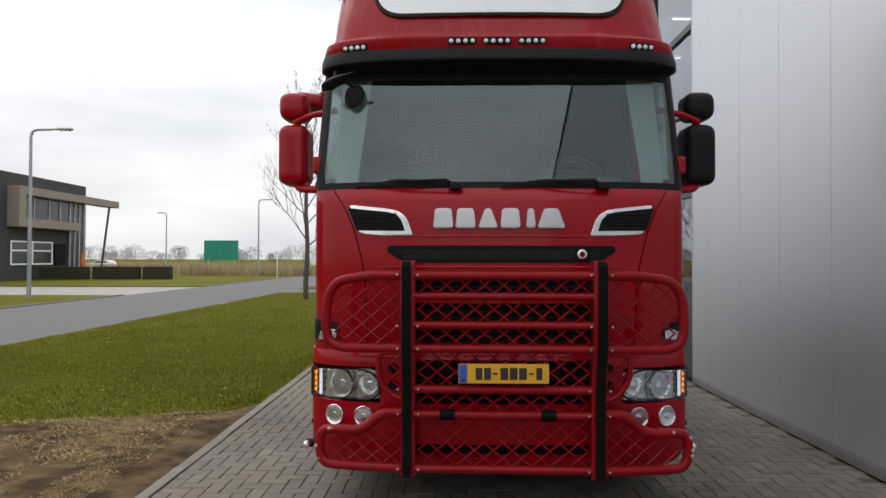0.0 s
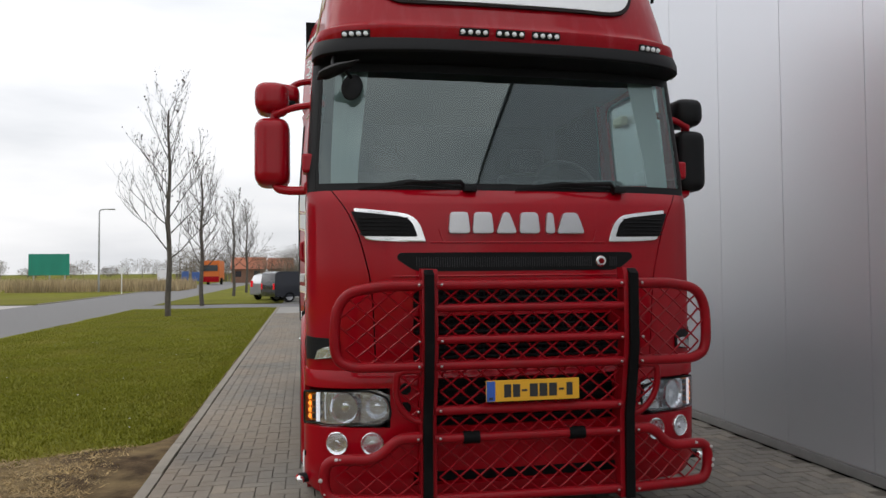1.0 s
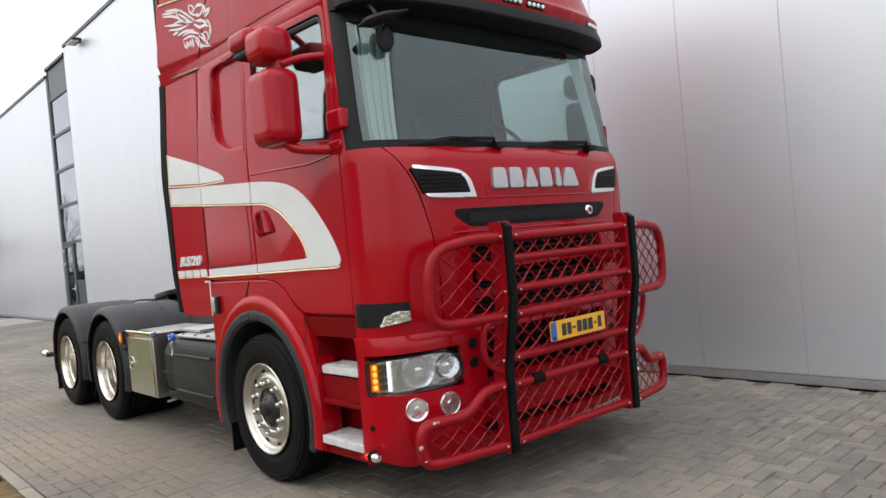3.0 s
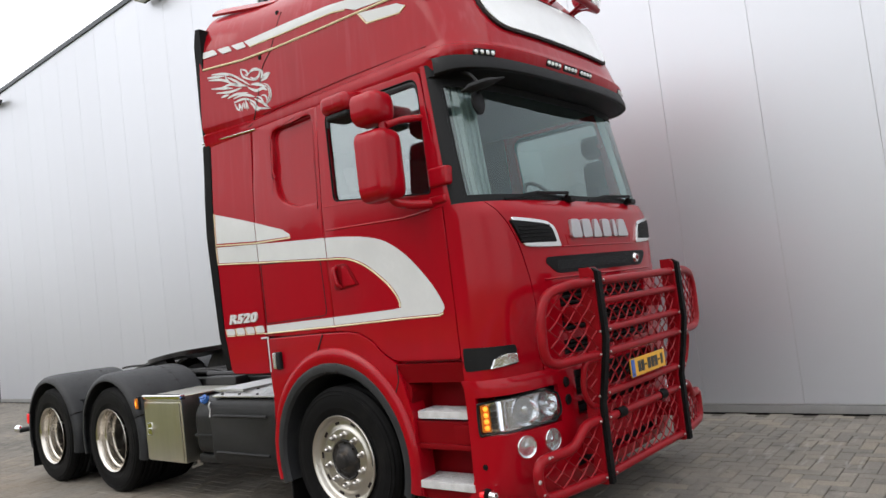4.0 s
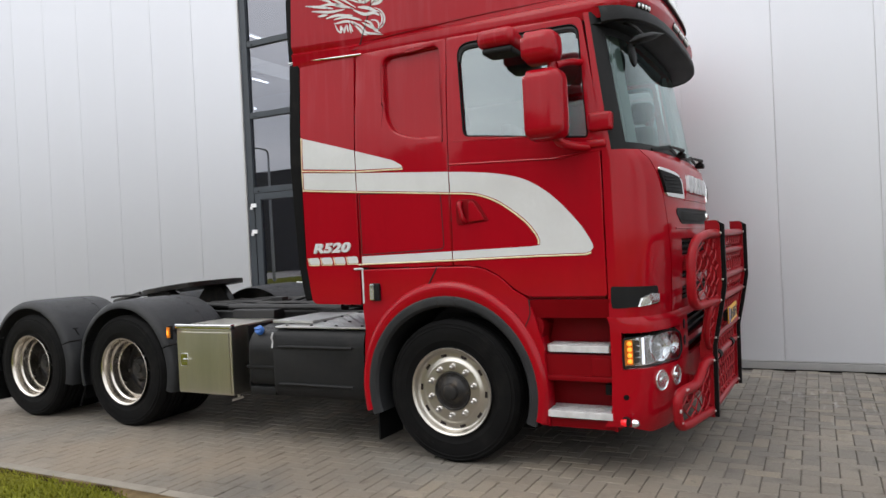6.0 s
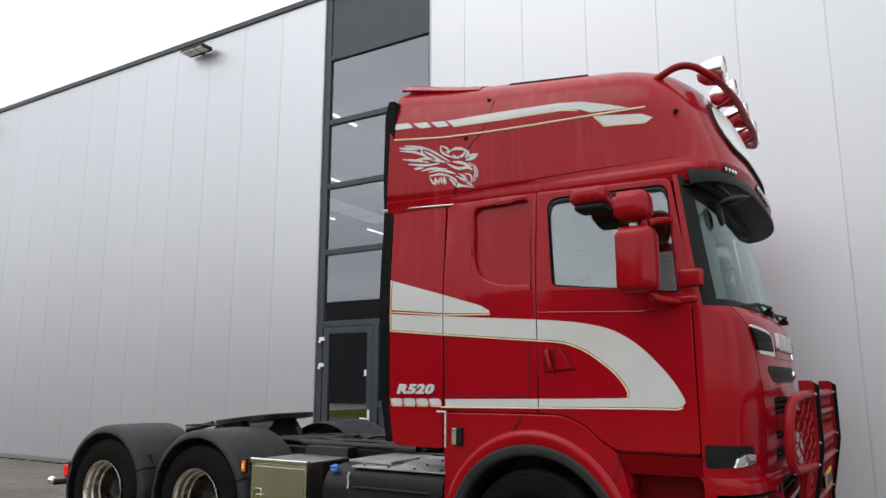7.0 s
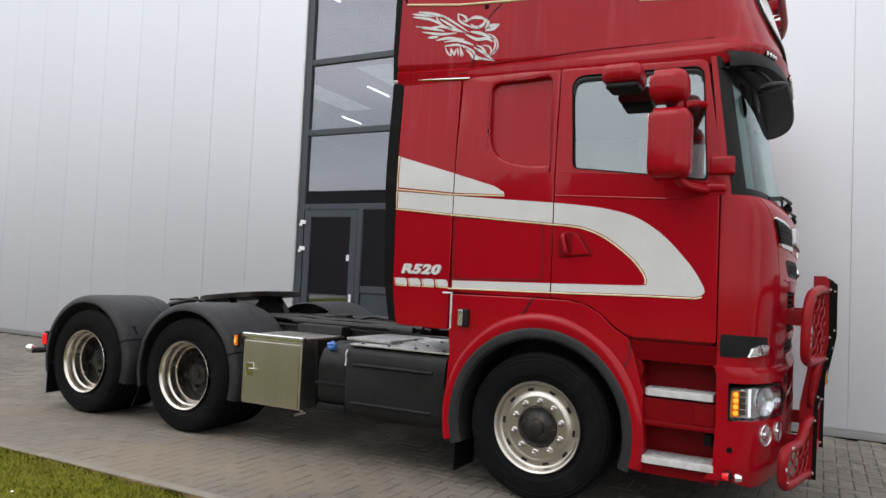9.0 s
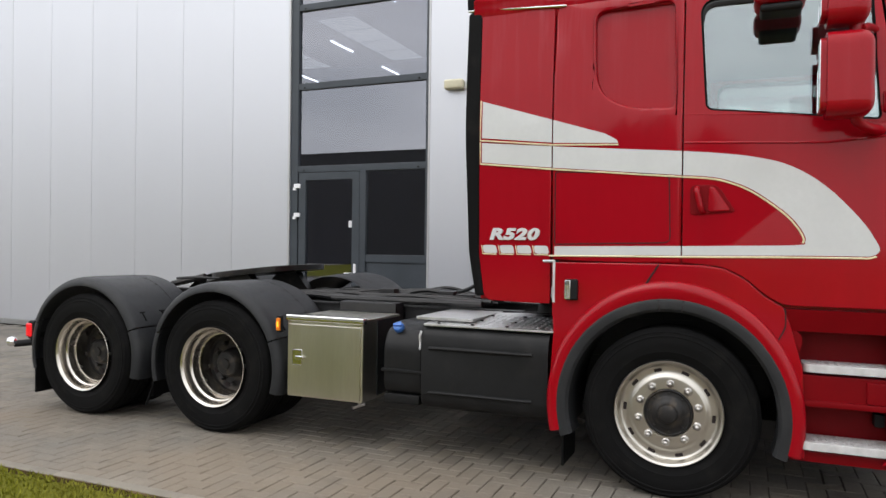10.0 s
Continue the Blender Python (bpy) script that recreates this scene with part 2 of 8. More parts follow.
# ---------- mesh helpers ----------
def finish(name, bm, material, sharp=38):
    bmesh.ops.remove_doubles(bm, verts=bm.verts, dist=1e-5)
    bmesh.ops.recalc_face_normals(bm, faces=bm.faces)
    me = bpy.data.meshes.new(name)
    bm.to_mesh(me)
    bm.free()
    me.materials.append(material)
    me.polygons.foreach_set("use_smooth", [True] * len(me.polygons))
    me.set_sharp_from_angle(angle=radians(sharp))
    # normals weighted by face area keep broad faces flat beside narrow rounded edges
    nv, nf, nl, ne = len(me.vertices), len(me.polygons), len(me.loops), len(me.edges)
    fn, fa, ft = np.empty(nf * 3), np.empty(nf), np.empty(nf, np.int32)
    lv, ev, es = np.empty(nl, np.int32), np.empty(ne * 2, np.int32), np.zeros(ne, bool)
    me.polygons.foreach_get("normal", fn), me.polygons.foreach_get("area", fa), me.polygons.foreach_get("loop_total", ft)
    me.loops.foreach_get("vertex_index", lv), me.edges.foreach_get("vertices", ev), me.edges.foreach_get("use_edge_sharp", es)
    acc = np.zeros((nv, 3))
    np.add.at(acc, lv, np.repeat(fn.reshape(-1, 3) * fa[:, None], ft, axis=0))
    acc /= np.maximum(np.linalg.norm(acc, axis=1), 1e-12)[:, None]
    own = np.empty(nl * 3)
    me.corner_normals.foreach_get("vector", own)
    hard = np.zeros(nv, bool)
    hard[ev.reshape(-1, 2)[es].ravel()] = True
    me.normals_split_custom_set(np.where(hard[lv][:, None], own.reshape(-1, 3), acc[lv]))
    return new(name, me)


def part(name, bm, material, parent, label="", sharp=38):
    ob = finish(name, bm, material, sharp)
    ob.parent = parent
    return tagged(ob, label)


def pieces(name, bm, material, parent, label="", sharp=38):
    """Links every loose piece of a bmesh as a part of its own."""
    bm.verts.index_update()
    seen, out = set(), []
    for v0 in bm.verts:
        if v0 in seen:
            continue
        stack, isle = [v0], []
        seen.add(v0)
        while stack:
            v = stack.pop()
            isle.append(v)
            for e in v.link_edges:
                w = e.other_vert(v)
                if w not in seen:
                    seen.add(w)
                    stack.append(w)
        tb = B()
        table = {v: tb.verts.new(v.co) for v in isle}
        for f in {f for v in isle for f in v.link_faces}:
            tb.faces.new([table[v] for v in f.verts])
        out.append(part(name, tb, material, parent, label, sharp))
    bm.free()
    return out


def thing(name, label, category, group="", kind=""):
    return tagged(new(name), label, category, group, kind)


def solid(name, bm, material, label, category, group="", kind="", sharp=38):
    return tagged(finish(name, bm, material, sharp), label, category, group, kind)


def B():
    return bmesh.new()


def join_into(bm, tb, place=None):
    table = [bm.verts.new(place(*v.co) if place else v.co) for v in tb.verts]
    tb.verts.index_update()
    for f in tb.faces:
        try:
            bm.faces.new([table[v.index] for v in f.verts])
        except ValueError:
            pass
    tb.free()
    return bm


def box(bm, lo, hi, bev=0.0, segs=2, place=None):
    tb = B()
    bmesh.ops.create_cube(tb, size=1.0)
    for v in tb.verts:
        v.co = Vector([lo[i] + (v.co[i] + 0.5) * (hi[i] - lo[i]) for i in range(3)])
    if bev:
        bmesh.ops.bevel(tb, geom=tb.edges[:], offset=bev, segments=segs, affect="EDGES", profile=0.6)
    return join_into(bm, tb, place)


def fillet(pts, r, n=5, closed=True):
    """Rounds the corners of a line of 2D or 3D points. r: one radius, or one for each point."""
    pts = [Vector(p) for p in pts]
    k, out = len(pts), []
    radii = [r] * k if isinstance(r, (int, float)) else r
    for i, p in enumerate(pts):
        if not closed and i in (0, k - 1) or radii[i] <= 0:
            out.append(p)
            continue
        a, c = pts[i - 1] - p, pts[(i + 1) % k] - p
        ra = min(radii[i], a.length * 0.49), min(radii[i], c.length * 0.49)
        s, e = p + a.normalized() * ra[0], p + c.normalized() * ra[1]
        for j in range(n + 1):
            t = j / n
            out.append(s * (1 - t) ** 2 + p * 2 * t * (1 - t) + e * t ** 2)
    return out


def poly(bm, loops, place, d0, d1, cuts_u=(), cuts_v=(), bev=0.0):
    """A flat outline with holes, given in (u, v), made d0 to d1 thick and laid into space by place(u, v, d)."""
    tb = B()
    flat = [Vector((p[0], p[1], 0)) for lp in loops for p in lp]
    tris = tessellate_polygon([[Vector((p[0], p[1], 0)) for p in lp] for lp in loops])
    vs = [tb.verts.new((p.x, p.y, d0)) for p in flat]
    for t in tris:
        try:
            tb.faces.new([vs[i] for i in t])
        except ValueError:
            pass
    for axis, cuts in ((0, cuts_u), (1, cuts_v)):
        for c in cuts:
            co, no = [0, 0, 0], [0, 0, 0]
            co[axis], no[axis] = c, 1
            bmesh.ops.bisect_plane(tb, geom=tb.verts[:] + tb.edges[:] + tb.faces[:], plane_co=co, plane_no=no)
    bmesh.ops.recalc_face_normals(tb, faces=tb.faces)
    if d0 != d1:
        ret = bmesh.ops.extrude_face_region(tb, geom=tb.faces[:])
        top = [v for v in ret["geom"] if isinstance(v, bmesh.types.BMVert)]
        keep = set(top)
        for v in top:
            v.co.z = d1
        if bev:
            rim = [e for e in tb.edges if all(v in keep for v in e.verts) and any(any(v not in keep for v in f.verts) for f in e.link_faces)]
            bmesh.ops.bevel(tb, geom=rim, offset=bev, segments=2, affect="EDGES", profile=0.6)
    return join_into(bm, tb, place)


def tube(bm, pts, r, closed=False, segs=10, cap=True, flat=1.0):
    """A round bar along a line; r may be one radius or one for each point."""
    pts = [Vector(p) for p in pts]
    k = len(pts)
    radii = [r] * k if isinstance(r, (int, float)) else r
    rings, up = [], None
    for i, p in enumerate(pts):
        a = pts[i - 1] if closed or i else p
        c = pts[(i + 1) % k] if closed or i < k - 1 else p
        d = (c - a).normalized()
        if up is None:
            up = Vector((0, 0, 1)) if abs(d.z) < 0.9 else Vector((0, 1, 0))
        side = d.cross(up).normalized()
        up = side.cross(d).normalized()
        rings.append([bm.verts.new(p + (side * math.cos(2 * math.pi * j / segs) + up * (flat * math.sin(2 * math.pi * j / segs))) * radii[i]) for j in range(segs)])
    for i in range(k if closed else k - 1):
        a, c = rings[i], rings[(i + 1) % k]
        for j in range(segs):
            bm.faces.new((a[j], a[(j + 1) % segs], c[(j + 1) % segs], c[j]))
    if cap and not closed:
        bm.faces.new(rings[0]), bm.faces.new(rings[-1])
    return bm


def lathe(bm, prof, centre, axis="x", segs=48, a0=0.0, a1=360.0, flip=1):
    """Turns a line of (radius, distance along the axis) about an axis through centre."""
    full = abs(a1 - a0) >= 359.9
    cols = segs if full else segs + 1
    rings = []
    for i in range(cols):
        a = radians(a0 + (a1 - a0) * i / segs)
        row = []
        for r, d in prof:
            p = {"x": (d * flip, r * math.cos(a), r * math.sin(a)), "y": (r * math.cos(a), d * flip, r * math.sin(a)), "z": (r * math.cos(a), r * math.sin(a), d * flip)}[axis]
            row.append(bm.verts.new(Vector(centre) + Vector(p)))
        rings.append(row)
    for i in range(segs if full else segs):
        a, c = rings[i], rings[(i + 1) % cols]
        for j in range(len(prof) - 1):
            if prof[j][0] < 1e-6 and prof[j + 1][0] < 1e-6:
                continue
            try:
                bm.faces.new((a[j], a[j + 1], c[j + 1], c[j]))
            except ValueError:
                pass
    return bm


def grid(bm, rows):
    """Joins rows of points, each as long as the next, to a sheet."""
    vs = [[bm.verts.new(p) for p in row] for row in rows]
    for a, c in zip(vs, vs[1:]):
        for j in range(len(a) - 1):
            bm.faces.new((a[j], a[j + 1], c[j + 1], c[j]))
    return bm


def thicken(bm, t):
    bmesh.ops.recalc_face_normals(bm, faces=bm.faces)
    bmesh.ops.solidify(bm, geom=bm.faces[:], thickness=t)
    return bm


def lerp_table(table, v):
    for (a, x), (b, y) in zip(table, table[1:]):
        if v <= b:
            return x + (y - x) * max(0.0, (v - a) / (b - a))
    return table[-1][1]


# ================= the setting =================
STAIN = (1.25, -0.72)


def brick_material():
    m = bpy.data.materials.new("concrete_paver")
    m.use_nodes = True
    n, l = m.node_tree.nodes, m.node_tree.links
    b = n["Principled BSDF"]
    geo, tc = n.new("ShaderNodeNewGeometry"), n.new("ShaderNodeTexCoord")
    ramp = n.new("ShaderNodeValToRGB")
    cr = ramp.color_ramp
    cr.elements[0].color, cr.elements[1].color = (0.134, 0.123, 0.107, 1), (0.198, 0.174, 0.137, 1)
    for p, c in ((0.25, (0.149, 0.136, 0.117)), (0.55, (0.162, 0.147, 0.124)), (0.82, (0.175, 0.158, 0.132))):
        cr.elements.new(p).color = (*c, 1)
    l.new(geo.outputs["Random Per Island"], ramp.inputs["Fac"])

    def ns(scale, detail):
        t = n.new("ShaderNodeTexNoise")
        t.inputs["Scale"].default_value, t.inputs["Detail"].default_value = scale, detail
        l.new(geo.outputs["Position"], t.inputs["Vector"])
        return t.outputs["Fac"]

    def mul(col, fac, lo, hi, a, c):
        r = n.new("ShaderNodeMapRange")
        r.inputs[1].default_value, r.inputs[2].default_value, r.inputs[3].default_value, r.inputs[4].default_value = lo, hi, a, c
        l.new(fac, r.inputs[0])
        x = n.new("ShaderNodeMix")
        x.data_type, x.blend_type = "RGBA", "MULTIPLY"
        x.inputs[0].default_value = 1.0
        l.new(col, x.inputs[6]), l.new(r.outputs[0], x.inputs[7])
        return x.outputs[2]

    c = mul(ramp.outputs["Color"], ns(0.55, 5), 0.36, 0.66, 0.78, 1.24)
    c = mul(c, ns(70, 4), 0.3, 0.7, 0.84, 1.1)
    c = mul(c, ns(6, 6), 0.55, 0.72, 1.0, 0.66)
    c = mul(c, ns(2.3, 7), 0.60, 0.70, 1.0, 1.25)
    c = mul(c, ns(11, 3), 0.66, 0.74, 1.0, 0.5)
    c = mul(c, ns(1.1, 9), 0.56, 0.70, 1.0, 0.72)
    # dark oily spots, and sand trodden over the blocks from the lawn
    tan_r, tan_m = n.new("ShaderNodeMapRange"), n.new("ShaderNodeMix")
    tan_r.inputs[1].default_value, tan_r.inputs[2].default_value, tan_r.inputs[3].default_value, tan_r.inputs[4].default_value = 0.36, 0.60, 0.0, 0.65
    tan_m.data_type = "RGBA"
    px, side_, both_ = n.new("ShaderNodeSeparateXYZ"), n.new("ShaderNodeMapRange"), n.new("ShaderNodeMath")
    side_.inputs[1].default_value, side_.inputs[2].default_value, side_.inputs[3].default_value, side_.inputs[4].default_value = -1.7, -0.4, 1.0, 0.0
    both_.operation = "MULTIPLY"
    l.new(geo.outputs["Position"], px.inputs[0]), l.new(px.outputs["X"], side_.inputs[0])
    l.new(ns(0.85, 6), tan_r.inputs[0]), l.new(tan_r.outputs[0], both_.inputs[0]), l.new(side_.outputs[0], both_.inputs[1])
    l.new(both_.outputs[0], tan_m.inputs[0]), l.new(c, tan_m.inputs[6])
    tan_m.inputs[7].default_value = (0.205, 0.160, 0.112, 1)
    c = tan_m.outputs[2]
    # pale salt marks trailing over the blocks before the bull bar
    mp, sub_, ln, sc = n.new("ShaderNodeMapping"), n.new("ShaderNodeVectorMath"), n.new("ShaderNodeVectorMath"), n.new("ShaderNodeVectorMath")
    sub_.operation, sub_.inputs[1].default_value = "SUBTRACT", (STAIN[0], STAIN[1], 0)
    sc.operation, sc.inputs[1].default_value = "MULTIPLY", (1.0, 1.7, 0.0)
    ln.operation = "LENGTH"
    l.new(geo.outputs["Position"], sub_.inputs[0]), l.new(sub_.outputs[0], sc.inputs[0]), l.new(sc.outputs[0], ln.inputs[0])
    mp.inputs["Scale"].default_value, mp.inputs["Rotation"].default_value = (1.2, 7.0, 1.0), (0, 0, radians(20))
    st = n.new("ShaderNodeTexNoise")
    st.inputs["Scale"].default_value, st.inputs["Detail"].default_value = 2.4, 9
    l.new(geo.outputs["Position"], mp.inputs["Vector"]), l.new(mp.outputs["Vector"], st.inputs["Vector"])
    near, mark, both, mx = n.new("ShaderNodeMapRange"), n.new("ShaderNodeMapRange"), n.new("ShaderNodeMath"), n.new("ShaderNodeMix")
    near.inputs[1].default_value, near.inputs[2].default_value, near.inputs[3].default_value, near.inputs[4].default_value = 0.25, 1.15, 1, 0
    mark.inputs[1].default_value, mark.inputs[2].default_value, mark.inputs[3].default_value, mark.inputs[4].default_value = 0.58, 0.70, 0, 0.42
    both.operation, mx.data_type = "MULTIPLY", "RGBA"
    l.new(ln.outputs["Value"], near.inputs[0]), l.new(st.outputs["Fac"], mark.inputs[0])
    l.new(near.outputs[0], both.inputs[0]), l.new(mark.outputs[0], both.inputs[1])
    l.new(both.outputs[0], mx.inputs[0]), l.new(c, mx.inputs[6])
    mx.inputs[7].default_value = (0.42, 0.41, 0.40, 1)
    l.new(mx.outputs[2], b.inputs["Base Color"])
    b.inputs["Roughness"].default_value = 0.82
    bp = n.new("ShaderNodeBump")
    bp.inputs["Strength"].default_value, bp.inputs["Distance"].default_value = 0.35, 0.004
    l.new(ns(160, 4), bp.inputs["Height"])
    l.new(bp.outputs["Normal"], b.inputs["Normal"])
    return m


PAVER = brick_material()
JOINT = mat("joint_sand", (0.092, 0.081, 0.067), 0.95, var=0.4, scale=4, bump=0.3)
KERB = mat("kerb_concrete", (0.225, 0.202, 0.165), 0.85, var=0.15, scale=5, bump=0.3, bscale=150, by_object=0.08, dirt=(0.16, 0.14, 0.11), dirt_amount=0.5, dirt_scale=4)
ASPHALT = mat("asphalt", (0.140, 0.137, 0.136), 0.85, var=0.1, scale=1.2, bump=0.3, bscale=220)
YARD = mat("far_paving", (0.26, 0.25, 0.232), 0.85, var=0.14, scale=1.6, bump=0.3, bscale=30)
GRASS_BASE = mat("lawn_turf", (0.135, 0.137, 0.020), 0.95, var=0.2, scale=0.9, bump=0.7, bscale=60, spec=0.05, dirt=(0.24, 0.20, 0.055), dirt_amount=0.4, dirt_scale=0.6)
GRASS_FAR = mat("far_grass", (0.135, 0.136, 0.018), 0.95, var=0.3, scale=0.12, bump=0.4, bscale=8, spec=0.05, dirt=(0.20, 0.17, 0.05), dirt_amount=0.5, dirt_scale=0.08)
BLADE = mat("grass_blade", (0.182, 0.188, 0.022), 0.8, var=0.2, scale=0.8, by_island=0.22, spec=0.05, dirt=(0.29, 0.235, 0.065), dirt_amount=0.55, dirt_scale=0.75)
STRAW = mat("dry_grass", (0.36, 0.26, 0.12), 0.85, var=0.3, scale=1.5, by_island=0.4)
SOIL = mat("bare_soil", (0.082, 0.056, 0.032), 0.95, var=0.5, scale=5, bump=1.0, bscale=34, spec=0.05, dirt=(0.25, 0.185, 0.092), dirt_amount=0.75, dirt_scale=2.5)
REED = mat("pale_reed", (0.42, 0.33, 0.19), 0.9, var=0.25, scale=0.5, by_island=0.3)
CLAD_D = (0.638, 0.653, 0.695)


def cladding():
    m = mat("silver_cladding", CLAD_D, 0.43, 0.77, var=0.006, scale=0.5, by_object=0.012, rvar=0.0)
    n, l = m.node_tree.nodes, m.node_tree.links
    geo, sep, sn, bp = n.new("ShaderNodeNewGeometry"), n.new("ShaderNodeSeparateXYZ"), n.new("ShaderNodeMath"), n.new("ShaderNodeBump")
    mu = n.new("ShaderNodeMath")
    mu.operation, mu.inputs[1].default_value = "MULTIPLY", 2 * math.pi / 0.031
    sn.operation = "SINE"
    l.new(geo.outputs["Position"], sep.inputs[0])
    l.new(sep.outputs["Y"], mu.inputs[0])
    l.new(mu.outputs[0], sn.inputs[0])
    l.new(sn.outputs[0], bp.inputs["Height"])
    bp.inputs["Strength"].default_value, bp.inputs["Distance"].default_value = 0.05, 0.002
    l.new(bp.outputs["Normal"], n["Principled BSDF"].inputs["Normal"])
    return m


CLAD = cladding()
ANTHRACITE = mat("anthracite_frame", (0.052, 0.062, 0.074), 0.45, 0.2, var=0.1, scale=3)
TRIM = mat("pale_edge_trim", (0.55, 0.555, 0.565), 0.4, 0.4, var=0.05)
BASE_TRIM = mat("base_rail", (0.40, 0.40, 0.40), 0.4, 0.7, var=0.1, scale=5)
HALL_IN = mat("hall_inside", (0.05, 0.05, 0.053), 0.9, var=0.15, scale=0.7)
HALL_FLOOR = mat("hall_floor", (0.14, 0.13, 0.12), 0.5, var=0.15, scale=0.6)
PANE = glass("hall_pane", (0.50, 0.53, 0.57), 0.0, 0.27, (0.66, 0.67, 0.73))
TUBE_LIGHT = mat("fluorescent_tube", (0.95, 0.97, 1.0), 0.4, emit=9.0)
SKYLIGHT = mat("skylight_sheet", (0.92, 0.90, 0.84), 0.5, emit=0.5)

# ground to the horizon
bm = B()
grid(bm, [[Vector((x, y, -0.06)) for x in (-2500, -60, -14, 3, 60, 2500)] for y in (-2500, -80, 0, 60, 150, 2500)])
solid("ground", bm, GRASS_FAR, "flat green and straw coloured fields to the horizon", "ground", kind="structure")
bm = B()
grid(bm, [[Vector((x, y, -0.025)) for x in (-14.7, -11.2, -8.55)] for y in np.linspace(-90, 130, 23)])
grid(bm, [[Vector((x, y, -0.024)) for x in (-8.55, -4, 0, 2.77)] for y in (29.3, 31, 33.4)])
solid("road", bm, ASPHALT, "grey asphalt road with a side entrance", "road", kind="structure")
bm = B()
grid(bm, [[Vector((-13.2 - x, y, -0.02)) for x in (1.5, 5, 10, 20, 30)] for y in (27.0, 36.0)])
solid("driveway", bm, mat("pale_drive", (0.36, 0.34, 0.32), 0.85, var=0.1, scale=0.8), "pale paved driveway across the road", "driveway", kind="structure")

# lawns
def lawn_z(x, y):
    """Height of the lawn, sinking beside the kerb."""
    off = -2.41 - x
    return (0.012 + 0.02 * noise.noise(Vector((x * 0.6, y * 0.6, 0)))) * min(1, off / 0.6 + 0.02) - 0.03 * max(0, 1 - off / 0.5)


bm = B()
rows = []
for y in np.linspace(-14, 29.2, 130):
    rows.append([Vector((x, y, lawn_z(x, y))) for x in np.linspace(-8.5, -2.40, 40)])
grid(bm, rows)
solid("lawn", bm, GRASS_BASE, "worn green lawn beside the paving", "lawn", kind="structure")
bm = B()
grid(bm, [[Vector((x, y, 0.0)) for x in (-8.5, -5, -2.6)] for y in (33.6, 45, 60, 90)])
grid(bm, [[Vector((x, y, 0.0)) for x in (-60, -40, -14.8)] for y in (-80, 0, 26.6)])
grid(bm, [[Vector((x, y, 0.0)) for x in (-60, -40, -14.8)] for y in (36.4, 60, 100)])
solid("verge", bm, GRASS_FAR, "mown green verges along the road", "grass verge", kind="structure")
for x, y0, y1 in ((-14.75, -80, 26.6), (-14.75, 36.4, 100), (-8.52, -80, 29.2)):
    bm = B()
    box(bm, (x - 0.06, y0, -0.06), (x + 0.06, y1, 0.03 if x < -10 else 0.0), 0.01)
    solid("road_kerb", bm, KERB, "low grey concrete road kerb", "kerb", kind="structure")

# bed below the pavers and the plain paving further on
bm = B()
grid(bm, [[Vector((x, y, -0.010)) for x in (-2.3, 0, 2.80)] for y in (-9, 8, 24.2)])
pavement = solid("pavement", bm, JOINT, "grey and buff concrete block paving in herringbone bond", "paving", kind="structure")
bm = B()
grid(bm, [[Vector((x, y, -0.004)) for x in (-2.3, 0, 2.79)] for y in (24.2, 26, 29.2)])
grid(bm, [[Vector((x, y, -0.004)) for x in (-2.3, 0, 2.79)] for y in (33.4, 45, 70)])
grid(bm, [[Vector((x, y, -0.006)) for x in (-2.3, 0, 2.79)] for y in (-40, -20, -9)])
solid("yard", bm, YARD, "grey paved yard beyond the truck", "yard", kind="structure")

# ---- the hall ----
X0 = 2.77
SEAM_Y, SEAM_W = -0.43, 0.93


def wall_block(name, y0, y1, top, x, label):
    bm_ = B()
    box(bm_, (x + 0.007, y0, 0.09), (x + 0.26, y1, top))
    box(bm_, (x + 0.045, y0, 0.0), (x + 0.26, y1, 0.088))
    w = solid(name, bm_, TRIM, label, "wall", kind="structure")
    bm_ = B()
    box(bm_, (x - 0.035, y0 - 0.02, top), (x + 0.30, y1 + 0.02, top + 0.10), 0.01)
    part("coping", bm_, ANTHRACITE, w, "dark roof edge")
    bm_ = B()
    box(bm_, (x - 0.012, y0, 0.010), (x + 0.03, y1, 0.085), 0.006)
    part("base_rail", bm_, BASE_TRIM, w, "aluminium base rail")
    # black strip under the rail stands in for the shadow there
    bm_ = B()
    box(bm_, (x + 0.008, y0, -0.05), (x + 0.04, y1, 0.03))
    part("plinth", bm_, RUBBER, w)
    k = math.ceil((y0 - SEAM_Y) / SEAM_W - 1e-6)
    cuts = [y0] + [SEAM_Y + SEAM_W * j for j in range(k, k + 80) if y0 + 0.05 < SEAM_Y + SEAM_W * j < y1 - 0.05] + [y1]
    shared = {}
    for a, b in zip(cuts, cuts[1:]):
        width = round(b - a, 3)
        if width not in shared:
            bm_ = B()
            box(bm_, (0.0, 0.0018, 0.10), (0.03, width - 0.0018, top - 0.002), 0.003, 2)
            ob = finish("panel", bm_, CLAD)
            shared[width] = ob.data
            ob.parent = w
        else:
            ob = new("panel", shared[width])
            ob.parent = w
        ob.location = (x, a, 0)
    return w


